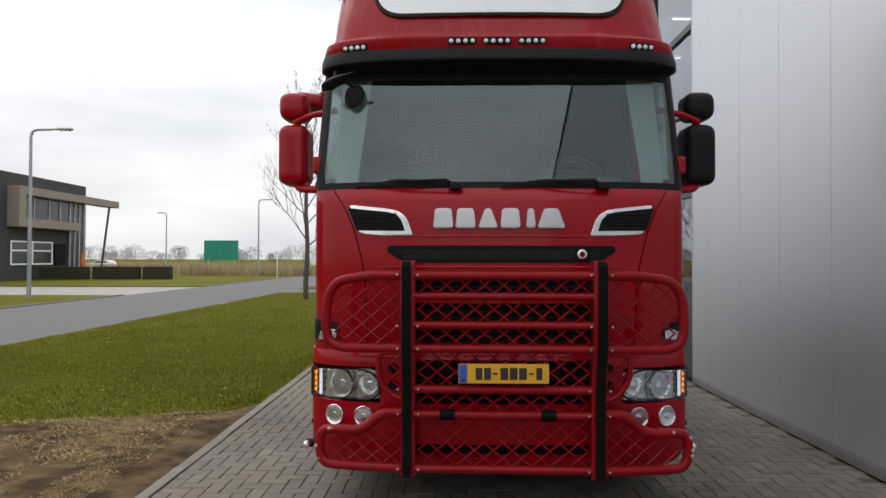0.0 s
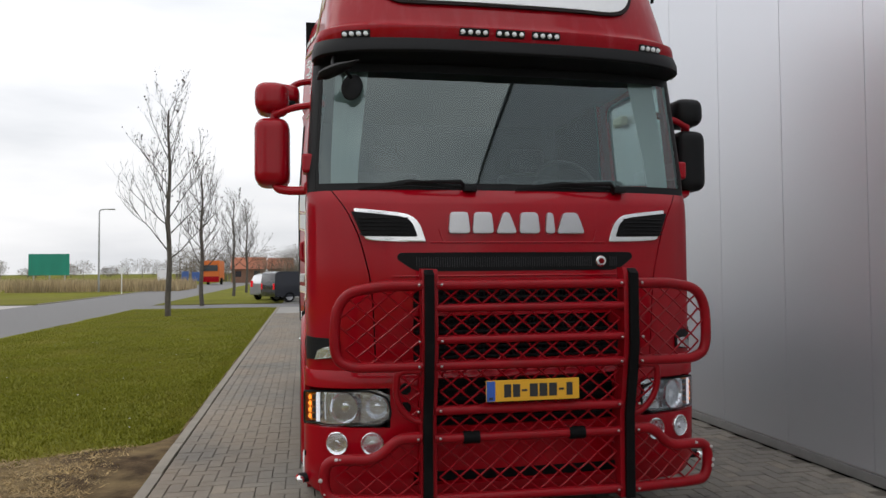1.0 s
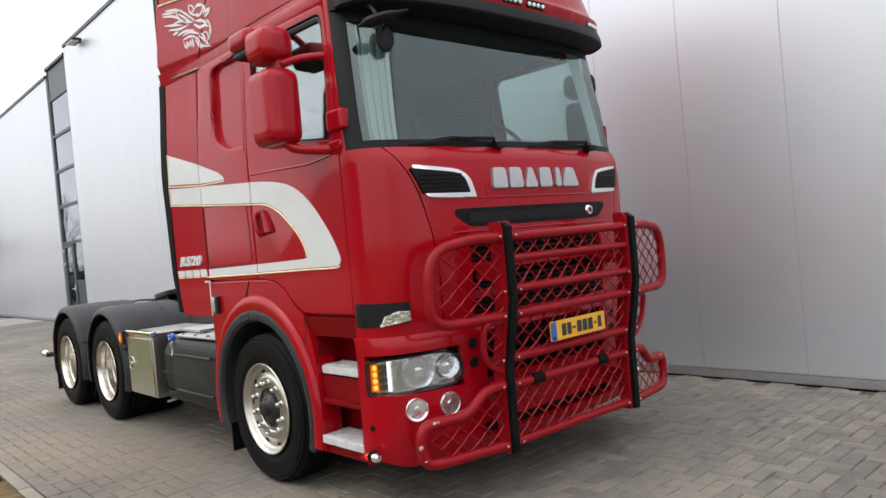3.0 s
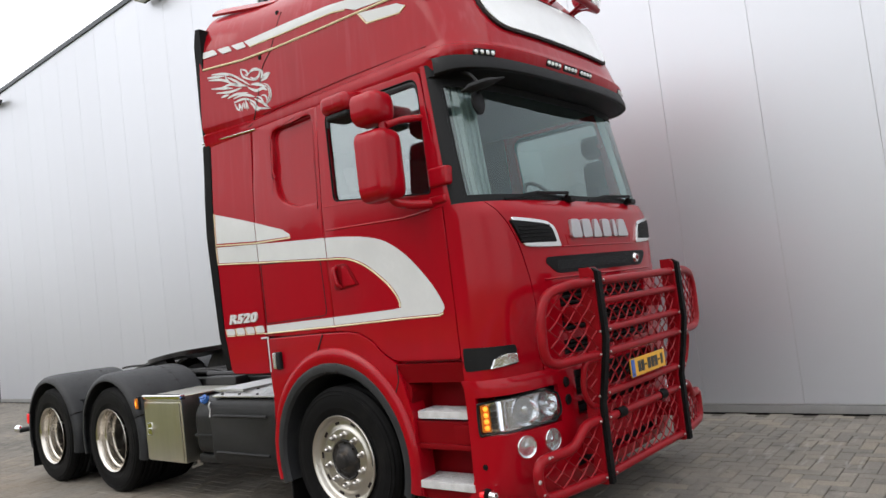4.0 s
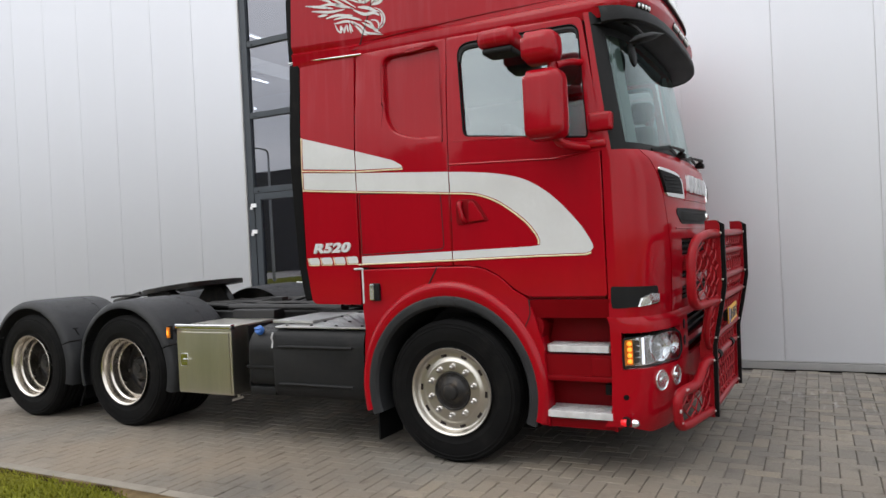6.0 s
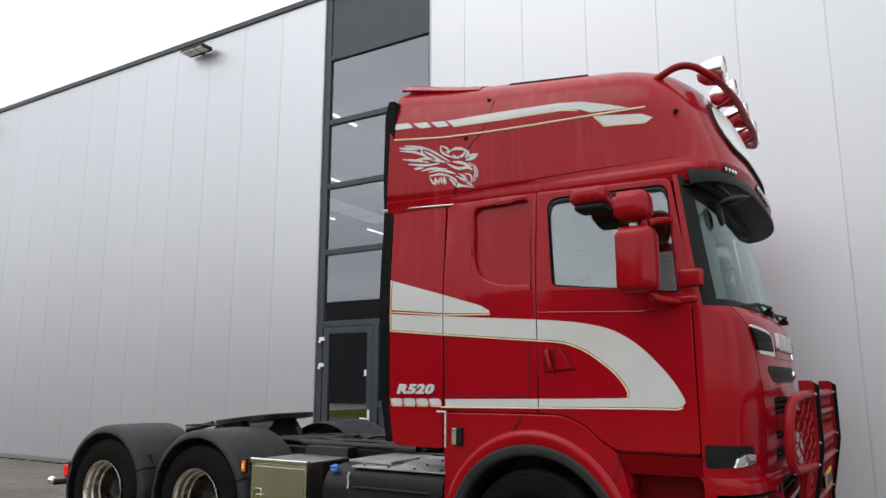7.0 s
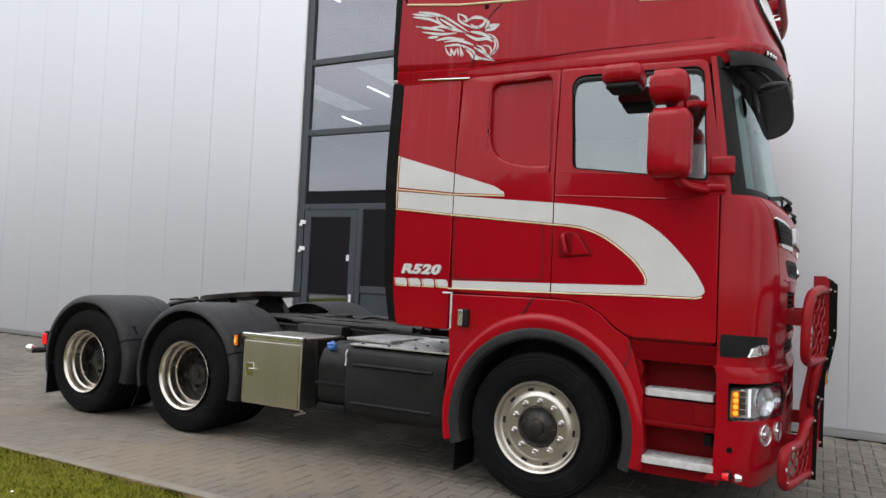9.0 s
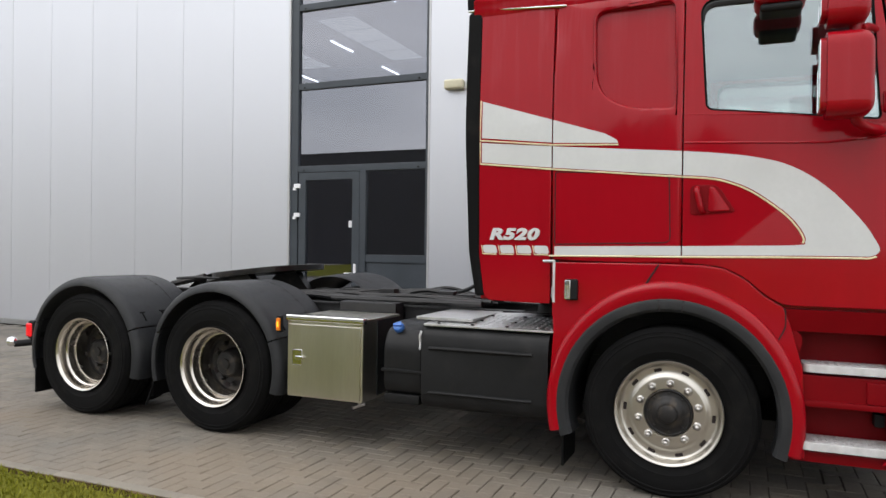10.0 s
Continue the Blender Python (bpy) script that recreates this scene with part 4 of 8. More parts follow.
for s in (-1, 1):
    # headlamp
    face = lambda u, v, d: (lambda p: Vector((s * p.x, p.y, p.z)))(nose(u, v, 0.0, 0.37, 1.225, 2.85, d))
    out_l = [(29.5, 0.745), (30.5, 0.855), (37, 0.895), (84, 0.875), (84.5, 0.695), (34, 0.705)]
    cut = [33 + 3 * k for k in range(17)]
    bm = B()
    poly(bm, [[(min(u, 82.5), v) for u, v in out_l]], face, -0.075, -0.05, cuts_u=cut)
    lamp = part("headlamp", bm, LAMP_BOWL, bumper, "clear headlamp with amber indicator")
    bm = B()
    for t, z, r in ((36, 0.80, 0.062), (51, 0.797, 0.084)):
        c = face(t, z, -0.03)
        nrm = (face(t, z, 0.05) - face(t, z, -0.05)).normalized()
        nrm = Vector((s * (0.55 if t > 45 else 0.3), -1, 0)).normalized()
        rot = nrm.to_track_quat("Z", "Y").to_matrix()
        tb = B()
        lathe(tb, [(0.0, -0.04), (r * 0.5, -0.035), (r * 0.85, -0.012), (r, 0.012), (r * 1.02, 0.014), (r * 1.05, 0.0)], (0, 0, 0), "z", 24)
        lathe(tb, [(0, 0.0), (r * 0.3, -0.004), (r * 0.34, -0.03)], (0, 0, 0), "z", 16)
        join_into(bm, tb, lambda x, y, z_: c + rot @ Vector((x, y, z_)))
    pieces("reflector", bm, LAMP_IN, lamp, "chrome lamp reflector bowl")
    bm = B()
    for k in range(8):
        z = 0.714 + k * 0.0205
        poly(bm, [[(67.0, z), (67.0, z + 0.0195), (69.2, z + 0.0195), (69.2, z)]], face, -0.020, -0.010, bev=0.003)
    pieces("daylight_strip", bm, DRL, lamp, "lit white daylight strip")
    bm = B()
    for k in range(4):
        z = 0.725 + k * 0.036
        poly(bm, [fillet([(71.2, z), (71.2, z + 0.028), (76.0, z + 0.028), (76.0, z)], 0.8, 2)], face, -0.05, -0.02)
    pieces("lamp_rib", bm, HUB, lamp)
    bm = B()
    poly(bm, [[(76.8, 0.712), (76.8, 0.865), (83.4, 0.862), (83.4, 0.712)]], face, -0.05, -0.02)
    part("indicator", bm, AMBER_DIM, lamp, "amber indicator lens")
    # pale panel added to brighten the dark gap between strip and bowls
    bm = B()
    poly(bm, [fillet([(44, 0.715), (44, 0.875), (64.3, 0.868), (64.3, 0.712)], 1.0, 3)], face, -0.05, -0.036, cuts_u=(47, 50, 53, 56, 59, 62))
    part("lamp_shell", bm, LAMP_PALE, lamp, "pale filler panel brightening the lamp")
    for k in range(4):
        c = face(79.5, 0.735 + k * 0.036, -0.022)
        bm = B()
        bmesh.ops.create_icosphere(bm, subdivisions=2, radius=0.0145)
        bmesh.ops.translate(bm, verts=bm.verts, vec=c)
        part("diode", bm, AMBER, lamp)
    bm = B()
    poly(bm, [fillet([(u, v) for u, v in out_l], [1.2] * 6, 4)], face, -0.004, 0.004, cuts_u=cut)
    lens = part("lens", bm, LAMP_GLASS, lamp, "clear lamp lens")
    lens.visible_shadow = False
    # surround ring of the lamp
    bm = B()
    ring = [face(u, v, 0.004) for u, v in fillet(out_l, [1.2] * 6, 4)]
    tube(bm, ring, 0.007, closed=True, segs=6)
    part("gasket", bm, BLACK_PLASTIC, lamp)
    # two fog lamps
    for t, z in ((nose_theta(1.044, 1.225, 2.85), 0.603), (nose_theta(0.853, 1.225, 2.85), 0.603)):
        c = Vector((s * bumper_pt(t, z).x, bumper_pt(t, z).y, z))
        tang = bumper_pt(t + 2, z) - bumper_pt(t - 2, z)
        nrm = Vector((-s * tang.y, -tang.x, 0)).normalized() if s * tang.y * s < 0 else Vector((s * tang.y, -tang.x, 0)).normalized()
        rot = nrm.to_track_quat("Z", "Y").to_matrix()
        for nm, prof, m in (("fog_lamp", [(0.064, -0.03), (0.064, 0.006), (0.061, 0.009), (0.058, 0.006), (0.046, 0.0035), (0.020, 0.002), (0.016, 0.003), (0.014, 0.009), (0, 0.010)], LAMP_IN), ("fog_lens", [(0, 0.014), (0.03, 0.013), (0.058, 0.008)], LAMP_GLASS)):
            tb, bm = B(), B()
            lathe(tb, prof, (0, 0, 0), "z", 28)
            join_into(bm, tb, lambda x, y, z_: c + rot @ Vector((x, y, z_ + 0.002)))
            ob = part(nm, bm, m, bumper, "round clear fog lamp" if nm == "fog_lamp" else "")
            if m is LAMP_GLASS:
                ob.visible_shadow = False
    # grommet and crease on the bumper corner
    bm = B()
    c = bumper_pt(83, 0.52)
    lathe(bm, [(0, -0.004), (0.014, -0.004), (0.018, 0.004)], (s * (c.x + 0.002), c.y, 0.52), "x", 16, flip=-s)
    part("grommet", bm, RUBBER, bumper)
    # position lamp below the step
    bm = B()
    tube(bm, [(s * 1.20, 0.30, 0.375), (s * 1.26, 0.29, 0.375)], 0.028, segs=14)
    pos = part("marker_lamp", bm, BLACK_PLASTIC, bumper, "small round position lamp")
    bm = B()
    lathe(bm, [(0, -0.04), (0.017, -0.036), (0.025, -0.016), (0.025, 0.0)], (s * 1.25, 0.25, 0.375), "y", 18)
    part("white_lens", bm, LAMP_IN, pos)
    bm = B()
    lathe(bm, [(0, 0.04), (0.017, 0.036), (0.025, 0.016), (0.025, 0.0)], (s * 1.25, 0.285, 0.375), "y", 18)
    part("red_lens", bm, RED_LENS, pos)

# number plate with plain bars for its characters
bm = B()
box(bm, (-0.265, -0.215, 0.855), (0.265, -0.205, 0.97), 0.004)
plate = part("number_plate", bm, YELLOW, bumper, "yellow number plate with dark bars and a blue edge")
bm = B()
box(bm, (-0.262, -0.218, 0.859), (-0.215, -0.214, 0.966))
part("blue_edge", bm, BLUE, plate)
bm = B()
for a, b in ((-0.165, -0.125), (-0.115, -0.075), (-0.02, 0.025), (0.035, 0.08), (0.09, 0.135), (0.19, 0.225)):
    box(bm, (a, -0.218, 0.877), (b, -0.2145, 0.947), 0.001, 1)
for a, b in ((-0.065, -0.035), (0.148, 0.175)):
    box(bm, (a, -0.218, 0.907), (b, -0.2145, 0.918))
box(bm, (-0.25, -0.2195, 0.868), (-0.228, -0.2175, 0.88))
pieces("plate_bar", bm, INK, plate)
bm = B()
for x in (-0.2, 0.2):
    box(bm, (x - 0.02, -0.206, 0.87), (x + 0.02, -0.17, 0.95), 0.003)
pieces("plate_bracket", bm, BLACK_PLASTIC, plate)

# ---- windscreen band ----
def screen_pt(theta, z, out=0.0):
    f = (z - 2.02) / 0.8
    return nose(theta, z, 0.10 + 0.145 * f, 0.27 - 0.05 * f, lerp_table(HALF, z) - 0.004, 2.8, out)


th_edge = nose_theta(1.148, 1.2)
bm = B()
grid(bm, [[screen_pt(-th_edge + 2 * th_edge * i / 32, z) for i in range(33)] for z in np.linspace(2.03, 2.84, 8)])
screen = part("windscreen", bm, CAB_GLASS, truck, "tinted windscreen reflecting the sky")
screen.visible_shadow = False
bm = B()
grid(bm, [[screen_pt(-th_edge + 2 * th_edge * i / 32, z, 0.002) for i in range(33)] for z in (2.02, 2.075)])
grid(bm, [[screen_pt(-th_edge + 2 * th_edge * i / 32, z, 0.002) for i in range(33)] for z in (2.755, 2.84)])
for s in (-1, 1):
    grid(bm, [[screen_pt(s * (th_edge - 2.5 * k), z, 0.002) for k in (0, 0.5, 1)] for z in np.linspace(2.03, 2.84, 6)])
part("screen_band", bm, BLACK_PLASTIC, screen, "black enamel band round the windscreen")
# cowl under the wipers
bm = B()
grid(bm, [[nose(t, z, y0, 0.34, 1.19) for t in np.linspace(-72, 72, 41)] for z, y0 in ((1.99, 0.06), (2.024, 0.075), (2.03, 0.12), (2.025, 0.16))])
part("cowl", bm, BLACK_PLASTIC, truck)
for s in (-1, 1):
    bm = B()
    grid(bm, [[(lambda p: Vector((s * p.x, p.y, p.z)))(screen_pt(th_edge + (84 - th_edge) * i / 10, z, 0.004)) for i in range(11)] for z in np.linspace(2.03, 2.9, 7)])
    part("door_pillar", thicken(bm, 0.03), BLACK_PLASTIC, truck, "black windscreen pillar")
    bm = B()
    rows = []
    for z in np.linspace(2.03, 2.9, 7):
        line = [screen_pt(84 + i, z, 0.006) for i in range(6)] + [Vector((hw(z) + 0.001, 0.40 + 0.09 * max(0, z - 2.3), z))]
        line += [Vector((hw(z) - 0.02, 0.40, z)), screen_pt(84, z, -0.02), line[0]]
        rows.append([Vector((s * p.x, p.y, p.z)) for p in line])
    grid(bm, rows)
    part("door_edge", bm, RED, truck)
    # wiper
    x0 = -0.30 if s < 0 else 0.62
    bm = B()
    y0 = 0.035
    tip = (x0 - 0.62, x0 + 0.04)
    tube(bm, [(x0, 0.07, 2.045), (x0 - 0.04, 0.03, 2.075), (x0 - 0.30, 0.055, 2.075), (x0 - 0.36, 0.06, 2.07)], [0.016, 0.013, 0.008, 0.006], segs=8)
    tube(bm, [(tip[0], 0.13 if s < 0 else 0.06, 2.04), (x0 - 0.33, 0.07, 2.072), (tip[1], 0.085, 2.048)], [0.006, 0.011, 0.006], segs=6, flat=1.8)
    box(bm, (x0 - 0.02, 0.02, 2.02), (x0 + 0.06, 0.09, 2.06), 0.012)
    part("wiper", bm, BLACK_PLASTIC, truck, "black windscreen wiper")

# ---- doors, sleeper sides, rear side panels ----
WIN = fillet([(1.305, 2.222), (0.455, 2.12), (0.50, 2.842), (1.345, 2.855)], [0.04, 0.03, 0.07, 0.10], 6)


for s in (-1, 1):
    F = flank(s)
    cz = [2.2, 2.5]
    # door
    bm = B()
    outer = fillet([(0.381, 1.135), (0.90, 1.135), (0.99, 1.19), (1.09, 1.28), (1.20, 1.335), (1.31, 1.352), (1.424, 1.356), (1.424, 2.915), (0.478, 2.885), (0.40, 2.35), (0.384, 2.06)], [0.02, 0.06, 0.04, 0.05, 0.05, 0.05, 0.01, 0.03, 0.05, 0.05, 0.05], 4)
    poly(bm, [outer, WIN], F, -0.04, 0.0, cuts_v=cz, bev=0.006)
    door = part("door", bm, RED, truck, "red cab door with window and recessed handle")
    bm = B()
    wy = [(p[0], p[1]) for p in WIN]
    poly(bm, [wy], F, -0.024, -0.020, cuts_v=(2.2,))
    win = part("window_pane", bm, SIDE_GLASS, door, "tinted door window")
    win.visible_shadow = False
    bm = B()
    loop = [F(y, z, -0.006) for y, z in WIN]
    tube(bm, loop, 0.008, closed=True, segs=6)
    part("window_seal", bm, RUBBER, door, "black window seal")
    bm = B()
    top = [F(y, z - 0.022, -0.014) for y, z in WIN if z > 2.6 or y > 1.25 and z > 2.3]
    tube(bm, top, 0.012, segs=6, flat=1.6)
    part("window_channel", bm, GREY_PLASTIC, door, "grey window channel")
    # crease line under the window and a belt ridge
    bm = B()
    tube(bm, [F(0.375, 2.035, -0.004), F(0.7, 2.01, 0.0), F(1.42, 2.04, -0.002)], 0.007, segs=6)
    tube(bm, [F(1.42, 2.20, -0.003), F(0.9, 2.17, -0.002), F(0.4, 2.10, -0.003)], 0.0045, segs=6)
    pieces("belt_ridge", bm, RED, door)
    # recessed handle; the raised cup's darker red stands in for its shade
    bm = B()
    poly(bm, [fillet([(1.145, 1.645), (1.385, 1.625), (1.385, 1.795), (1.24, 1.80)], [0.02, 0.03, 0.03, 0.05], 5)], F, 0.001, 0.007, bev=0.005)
    hd = part("handle_cup", bm, RED_DARK, door, "red door handle cup, darkened for its recess")
    bm = B()
    tube(bm, fillet([F(1.345, 1.775, 0.0), F(1.35, 1.77, 0.030), F(1.325, 1.66, 0.030), F(1.315, 1.645, 0.0)], 0.02, 4, False), 0.017, segs=10)
    part("handle", bm, RED, hd)
    bm = B()
    poly(bm, [fillet([(1.17, 1.65), (1.29, 1.645), (1.285, 1.785), (1.255, 1.785)], 0.02, 4)], F, 0.007, 0.016, bev=0.006)
    part("handle_flap", bm, RED, hd)
    # sleeper side with recess
    bm = B()
    rec = fillet([(1.475, 2.245), (1.72, 2.255), (1.93, 2.36), (1.94, 2.855), (1.485, 2.875)], [0.04, 0.10, 0.20, 0.07, 0.06], 8)
    outer = [(1.432, 1.352), (2.182, 1.36), (2.182, 2.94), (1.432, 2.918)]
    poly(bm, [outer, rec], F, -0.06, 0.0, cuts_u=(1.6, 1.75, 1.95, 2.08), cuts_v=cz, bev=0.018)
    sleeper = part("sleeper_side", bm, RED, truck)
    bm = B()
    poly(bm, [rec], F, -0.06, -0.038, cuts_v=cz)
    part("recess_panel", bm, RED, sleeper)
    # locker lid in the lower sleeper side
    bm = B()
    lid = fillet([(1.49, 1.47), (2.165, 1.455), (2.165, 1.895), (1.50, 1.865)], [0.04, 0.01, 0.02, 0.04], 5)
    tube(bm, [F(y, z, 0.0) for y, z in lid], 0.0035, closed=True, segs=5)
    part("locker_joint", bm, SEAM, sleeper)
    # rear side panel and its black rubber edge
    bm = B()
    poly(bm, [fillet([(2.192, 1.09), (2.60, 1.10), (2.635, 1.38), (2.65, 2.925), (2.192, 2.93)], [0.01, 0.05, 0.02, 0.01, 0.01], 4)], F, -0.04, 0.0, cuts_u=(2.27, 2.35, 2.43, 2.51, 2.58), cuts_v=cz, bev=0.005)
    rear = part("rear_side_panel", bm, RED, truck)
    bm = B()
    poly(bm, [fillet([(2.60, 1.13), (2.66, 1.12), (2.70, 1.40), (2.73, 2.1), (2.738, 2.92), (2.652, 2.92), (2.638, 1.40)], 0.02, 3)], F, -0.25, 0.004, cuts_v=cz, bev=0.015)
    part("edge_rubber", bm, RUBBER, rear, "black rubber edge of the rear fairing")
    bm = B()
    tube(bm, [F(2.742, 2.933, 0.001), F(2.6, 2.932, 0.002), F(2.12, 2.915, 0.003)], 0.009, segs=6, flat=0.8)
    part("trim_line", bm, CHROME, rear, "thin bright trim line")
    bm = B()
    tube(bm, fillet([F(2.17, 1.35, 0.004), F(2.165, 1.355, 0.004), F(2.165, 1.10, 0.004)], 0.003, 2, False), 0.008, segs=6)
    tube(bm, [F(2.165, 1.352, 0.004), F(2.235, 1.352, 0.004)], 0.008, segs=6)
    part("bracket_trim", bm, STEP_WHITE, rear, "pale angle trim")
    # dark gap behind the joints
    bm = B()
    poly(bm, [[(0.36, 1.13), (0.9, 1.13), (1.1, 1.26), (1.44, 1.35), (1.44, 2.2), (0.36, 2.1)]], F, -0.10, -0.085)
    poly(bm, [[(1.40, 1.34), (2.6, 1.12), (2.6, 2.9), (1.40, 2.9)]], F, -0.10, -0.085, cuts_v=cz)
    part("inner_wall", bm, CAB_DARK, truck)

    # ---- silver stripes, with cream pinstripes ----
    def film(bm_, pts, d=0.0035):
        poly(bm_, [pts], F, 0.0012, d, cuts_u=(2.27, 2.35, 2.43, 2.51, 2.58), cuts_v=cz)

    def flow(pts, n=5):
        """A smooth line through the points."""
        ps = [Vector(p) for p in pts]
        ps = [ps[0] * 2 - ps[1]] + ps + [ps[-1] * 2 - ps[-2]]
        out_ = []
        for i in range(1, len(ps) - 2):
            a, b, c, d = ps[i - 1:i + 3]
            for j in range(n):
                t = j / n
                out_.append(tuple(0.5 * (2 * b + (c - a) * t + (2 * a - 5 * b + 4 * c - d) * t * t + (3 * b - a - 3 * c + d) * t ** 3)))
        return out_ + [tuple(ps[-2])]

    def pin(bm_, pts, r=0.0055):
        tube(bm_, [F(y, z, 0.002) for y, z in pts], r, segs=5)

    bm = B()
    film(bm, [(2.625, 2.345), (2.19, 2.215), (2.19, 2.075), (2.625, 2.115)])
    film(bm, [(2.182, 2.212), (1.87, 2.115), (1.80, 2.075), (1.79, 2.055), (2.182, 2.073)])
    # main band and hook
    band_t = [(1.424, 1.992), (1.25, 1.975), (1.05, 1.945), (0.87, 1.89), (0.70, 1.775), (0.54, 1.60), (0.465, 1.48), (0.452, 1.44), (0.47, 1.418), (0.50, 1.408)]
    band_b = [(0.80, 1.408), (1.424, 1.398), (1.424, 1.452), (0.86, 1.462), (0.80, 1.468), (0.795, 1.50), (0.825, 1.56), (0.90, 1.645), (1.06, 1.765), (1.20, 1.825), (1.30, 1.845), (1.424, 1.855)]
    film(bm, [(2.625, 2.085), (2.19, 2.052), (2.19, 1.922), (2.625, 1.962)])
    film(bm, [(2.182, 2.051), (1.432, 1.993), (1.432, 1.856), (2.182, 1.921)])
    film(bm, flow(band_t[:8]) + band_t[8:] + band_b[:5] + flow(band_b[5:]))
    film(bm, [(2.165, 1.442), (1.432, 1.452), (1.432, 1.398), (2.165, 1.388)])
    for k in range(4):
        y = 2.615 - k * 0.107
        film(bm, fillet([(y, 1.445), (y - 0.085, 1.445), (y - 0.098, 1.395), (y - 0.01, 1.395)], 0.015, 3))
    stripes = pieces("side_stripe", bm, DECAL, truck, "pale silver side stripe")[0]
    bm = B()
    for f in (0.0,):
        pin(bm, [(2.637, 2.352), (2.637, 2.10), (2.19, 2.06), (1.79, 2.045)])
        pin(bm, [(2.637, 2.09), (2.635, 1.953), (2.19, 1.912)] + flow([(1.424, 1.845), (1.30, 1.834), (1.20, 1.814), (1.065, 1.755), (0.91, 1.64), (0.835, 1.555), (0.807, 1.50), (0.81, 1.474)]))
        pin(bm, [(2.20, 1.384), (1.424, 1.390), (0.80, 1.398), (0.50, 1.398), (0.468, 1.408)])
    for k in range(4):
        y = 2.615 - k * 0.107
        pin(bm, [(y + 0.006, 1.445), (y - 0.004, 1.39), (y - 0.09, 1.388)], 0.004)
    pieces("pinstripe", bm, CREAM, stripes)
    # engine rating in raised characters
    txt = bpy.data.curves.new("rating", "FONT")
    txt.body, txt.size, txt.extrude, txt.bevel_depth, txt.align_x = "R520", 0.092, 0.006, 0.0015, "CENTER"
    txt.shear, txt.offset = 0.22, 0.0035
    txt.space_character = 1.12
    tmp = new("rating", txt)
    me = bpy.data.meshes.new_from_object(tmp)
    bpy.data.objects.remove(tmp)
    me.materials.clear()
    me.materials.append(DECAL)
    rating = new("rating_letters", me)
    rating.parent = truck
    for v in me.vertices:
        yy = 2.42 + s * 1.42 * v.co.x
        v.co = Vector((s * (1.215 + flare(yy) + v.co.z), yy, 1.483 + v.co.y))
    tagged(rating, "raised silver rating characters")

# ---- roof ----
ROOF_HW = [(2.86, 1.14), (2.90, 1.155), (2.94, 1.162), (2.985, 1.145), (3.005, 1.105), (3.05, 1.095), (3.40, 1.075), (3.55, 1.06), (3.66, 1.025), (3.74, 0.97), (3.81, 0.885), (3.86, 0.76), (3.89, 0.5), (3.90, 0.0)]
ROOF_YF = [(2.86, 0.09), (2.98, 0.05), (3.005, 0.07), (3.16, 0.115), (3.45, 0.205), (3.58, 0.265), (3.68, 0.335), (3.76, 0.42), (3.82, 0.53), (3.865, 0.72), (3.89, 0.98), (3.90, 1.3)]


def roof_lift(y):
    return 0.035 + 0.055 * (y - 1.15) + 0.055 * max(0, y - 1.0)


def roof_warp(p):
    if p.z > 3.4:
        p.z += (p.z - 3.4) / 0.46 * roof_lift(p.y)
    return p


def roof_side(z, y=0.6):
    return lerp_table(ROOF_HW, z) * (1 + 0.045 * max(0, y - 0.6) / 1.4 * min(1, max(0, (z - 2.95) / 0.1))) + 1.2 * flare(y)


def roof_ring(z, out=0.0):
    h, yf = lerp_table(ROOF_HW, z) + out, lerp_table(ROOF_YF, z) - out
    d = min(0.35 + max(0, z - 3.1) * 0.30, 1.2)
    side = [2.70, 2.58, 2.45, 2.32, 2.19, 2.0, 1.75, 1.5, 1.2, 0.95]
    front = [nose(-90 + 180 * i / 36, z, yf, d, max(h, 0.001), 3.0) for i in range(37)]
    ring = [Vector((-roof_side(z, y) * min(1, h / 0.4), y, z)) for y in side if y > yf + d + 0.02]
    while len(ring) < len(side):
        ring.append(Vector((-roof_side(z, yf + d) * min(1, h / 0.4), yf + d + 0.01 * (len(side) - len(ring)), z)))
    back = [Vector((-p.x, p.y, p.z)) for p in reversed(ring)]
    return [roof_warp(p) for p in ring + front + back]


bm = B()
rl = [2.86, 2.90, 2.94, 2.97, 2.985, 3.005, 3.03, 3.05, 3.15, 3.25, 3.35, 3.45, 3.52, 3.58, 3.63, 3.68, 3.72, 3.76, 3.79, 3.82, 3.845, 3.865, 3.88, 3.89, 3.90]
grid(bm, [roof_ring(z) for z in rl])
roof = part("roof", bm, RED, truck, "high rounded red cab roof with rain streaks", sharp=30)
bm = B()
back = [roof_ring(z) for z in rl]
for a, b in zip(back, back[1:]):
    pts = [a[0], a[-1], b[-1], b[0]]
    if (pts[0] - pts[1]).length > 0.01:
        vs = [bm.verts.new(p) for p in pts]
        bm.faces.new(vs if (pts[2] - pts[3]).length > 0.01 else vs[:3])
box(bm, (-1.15, 2.60, 1.10), (1.15, 2.66, 2.92))
part("cab_back", bm, RED, truck)
bm = B()
box(bm, (-1.14, 2.52, 1.25), (1.14, 2.585, 3.40), 0.03)
part("rear_lining", bm, CAB_GREY, truck, "grey lining of the cab's rear wall")
bm = B()
poly(bm, [[(2.66, 2.95), (2.755, 2.95), (2.765, 3.2), (2.755, 3.74), (2.72, 3.87), (2.66, 3.86)]], lambda y, z, d: Vector((d, y, z)), -1.20, 1.20, bev=0.01)
part("rear_edge_rubber", bm, RUBBER, roof, "black rubber edge at the rear of the roof")
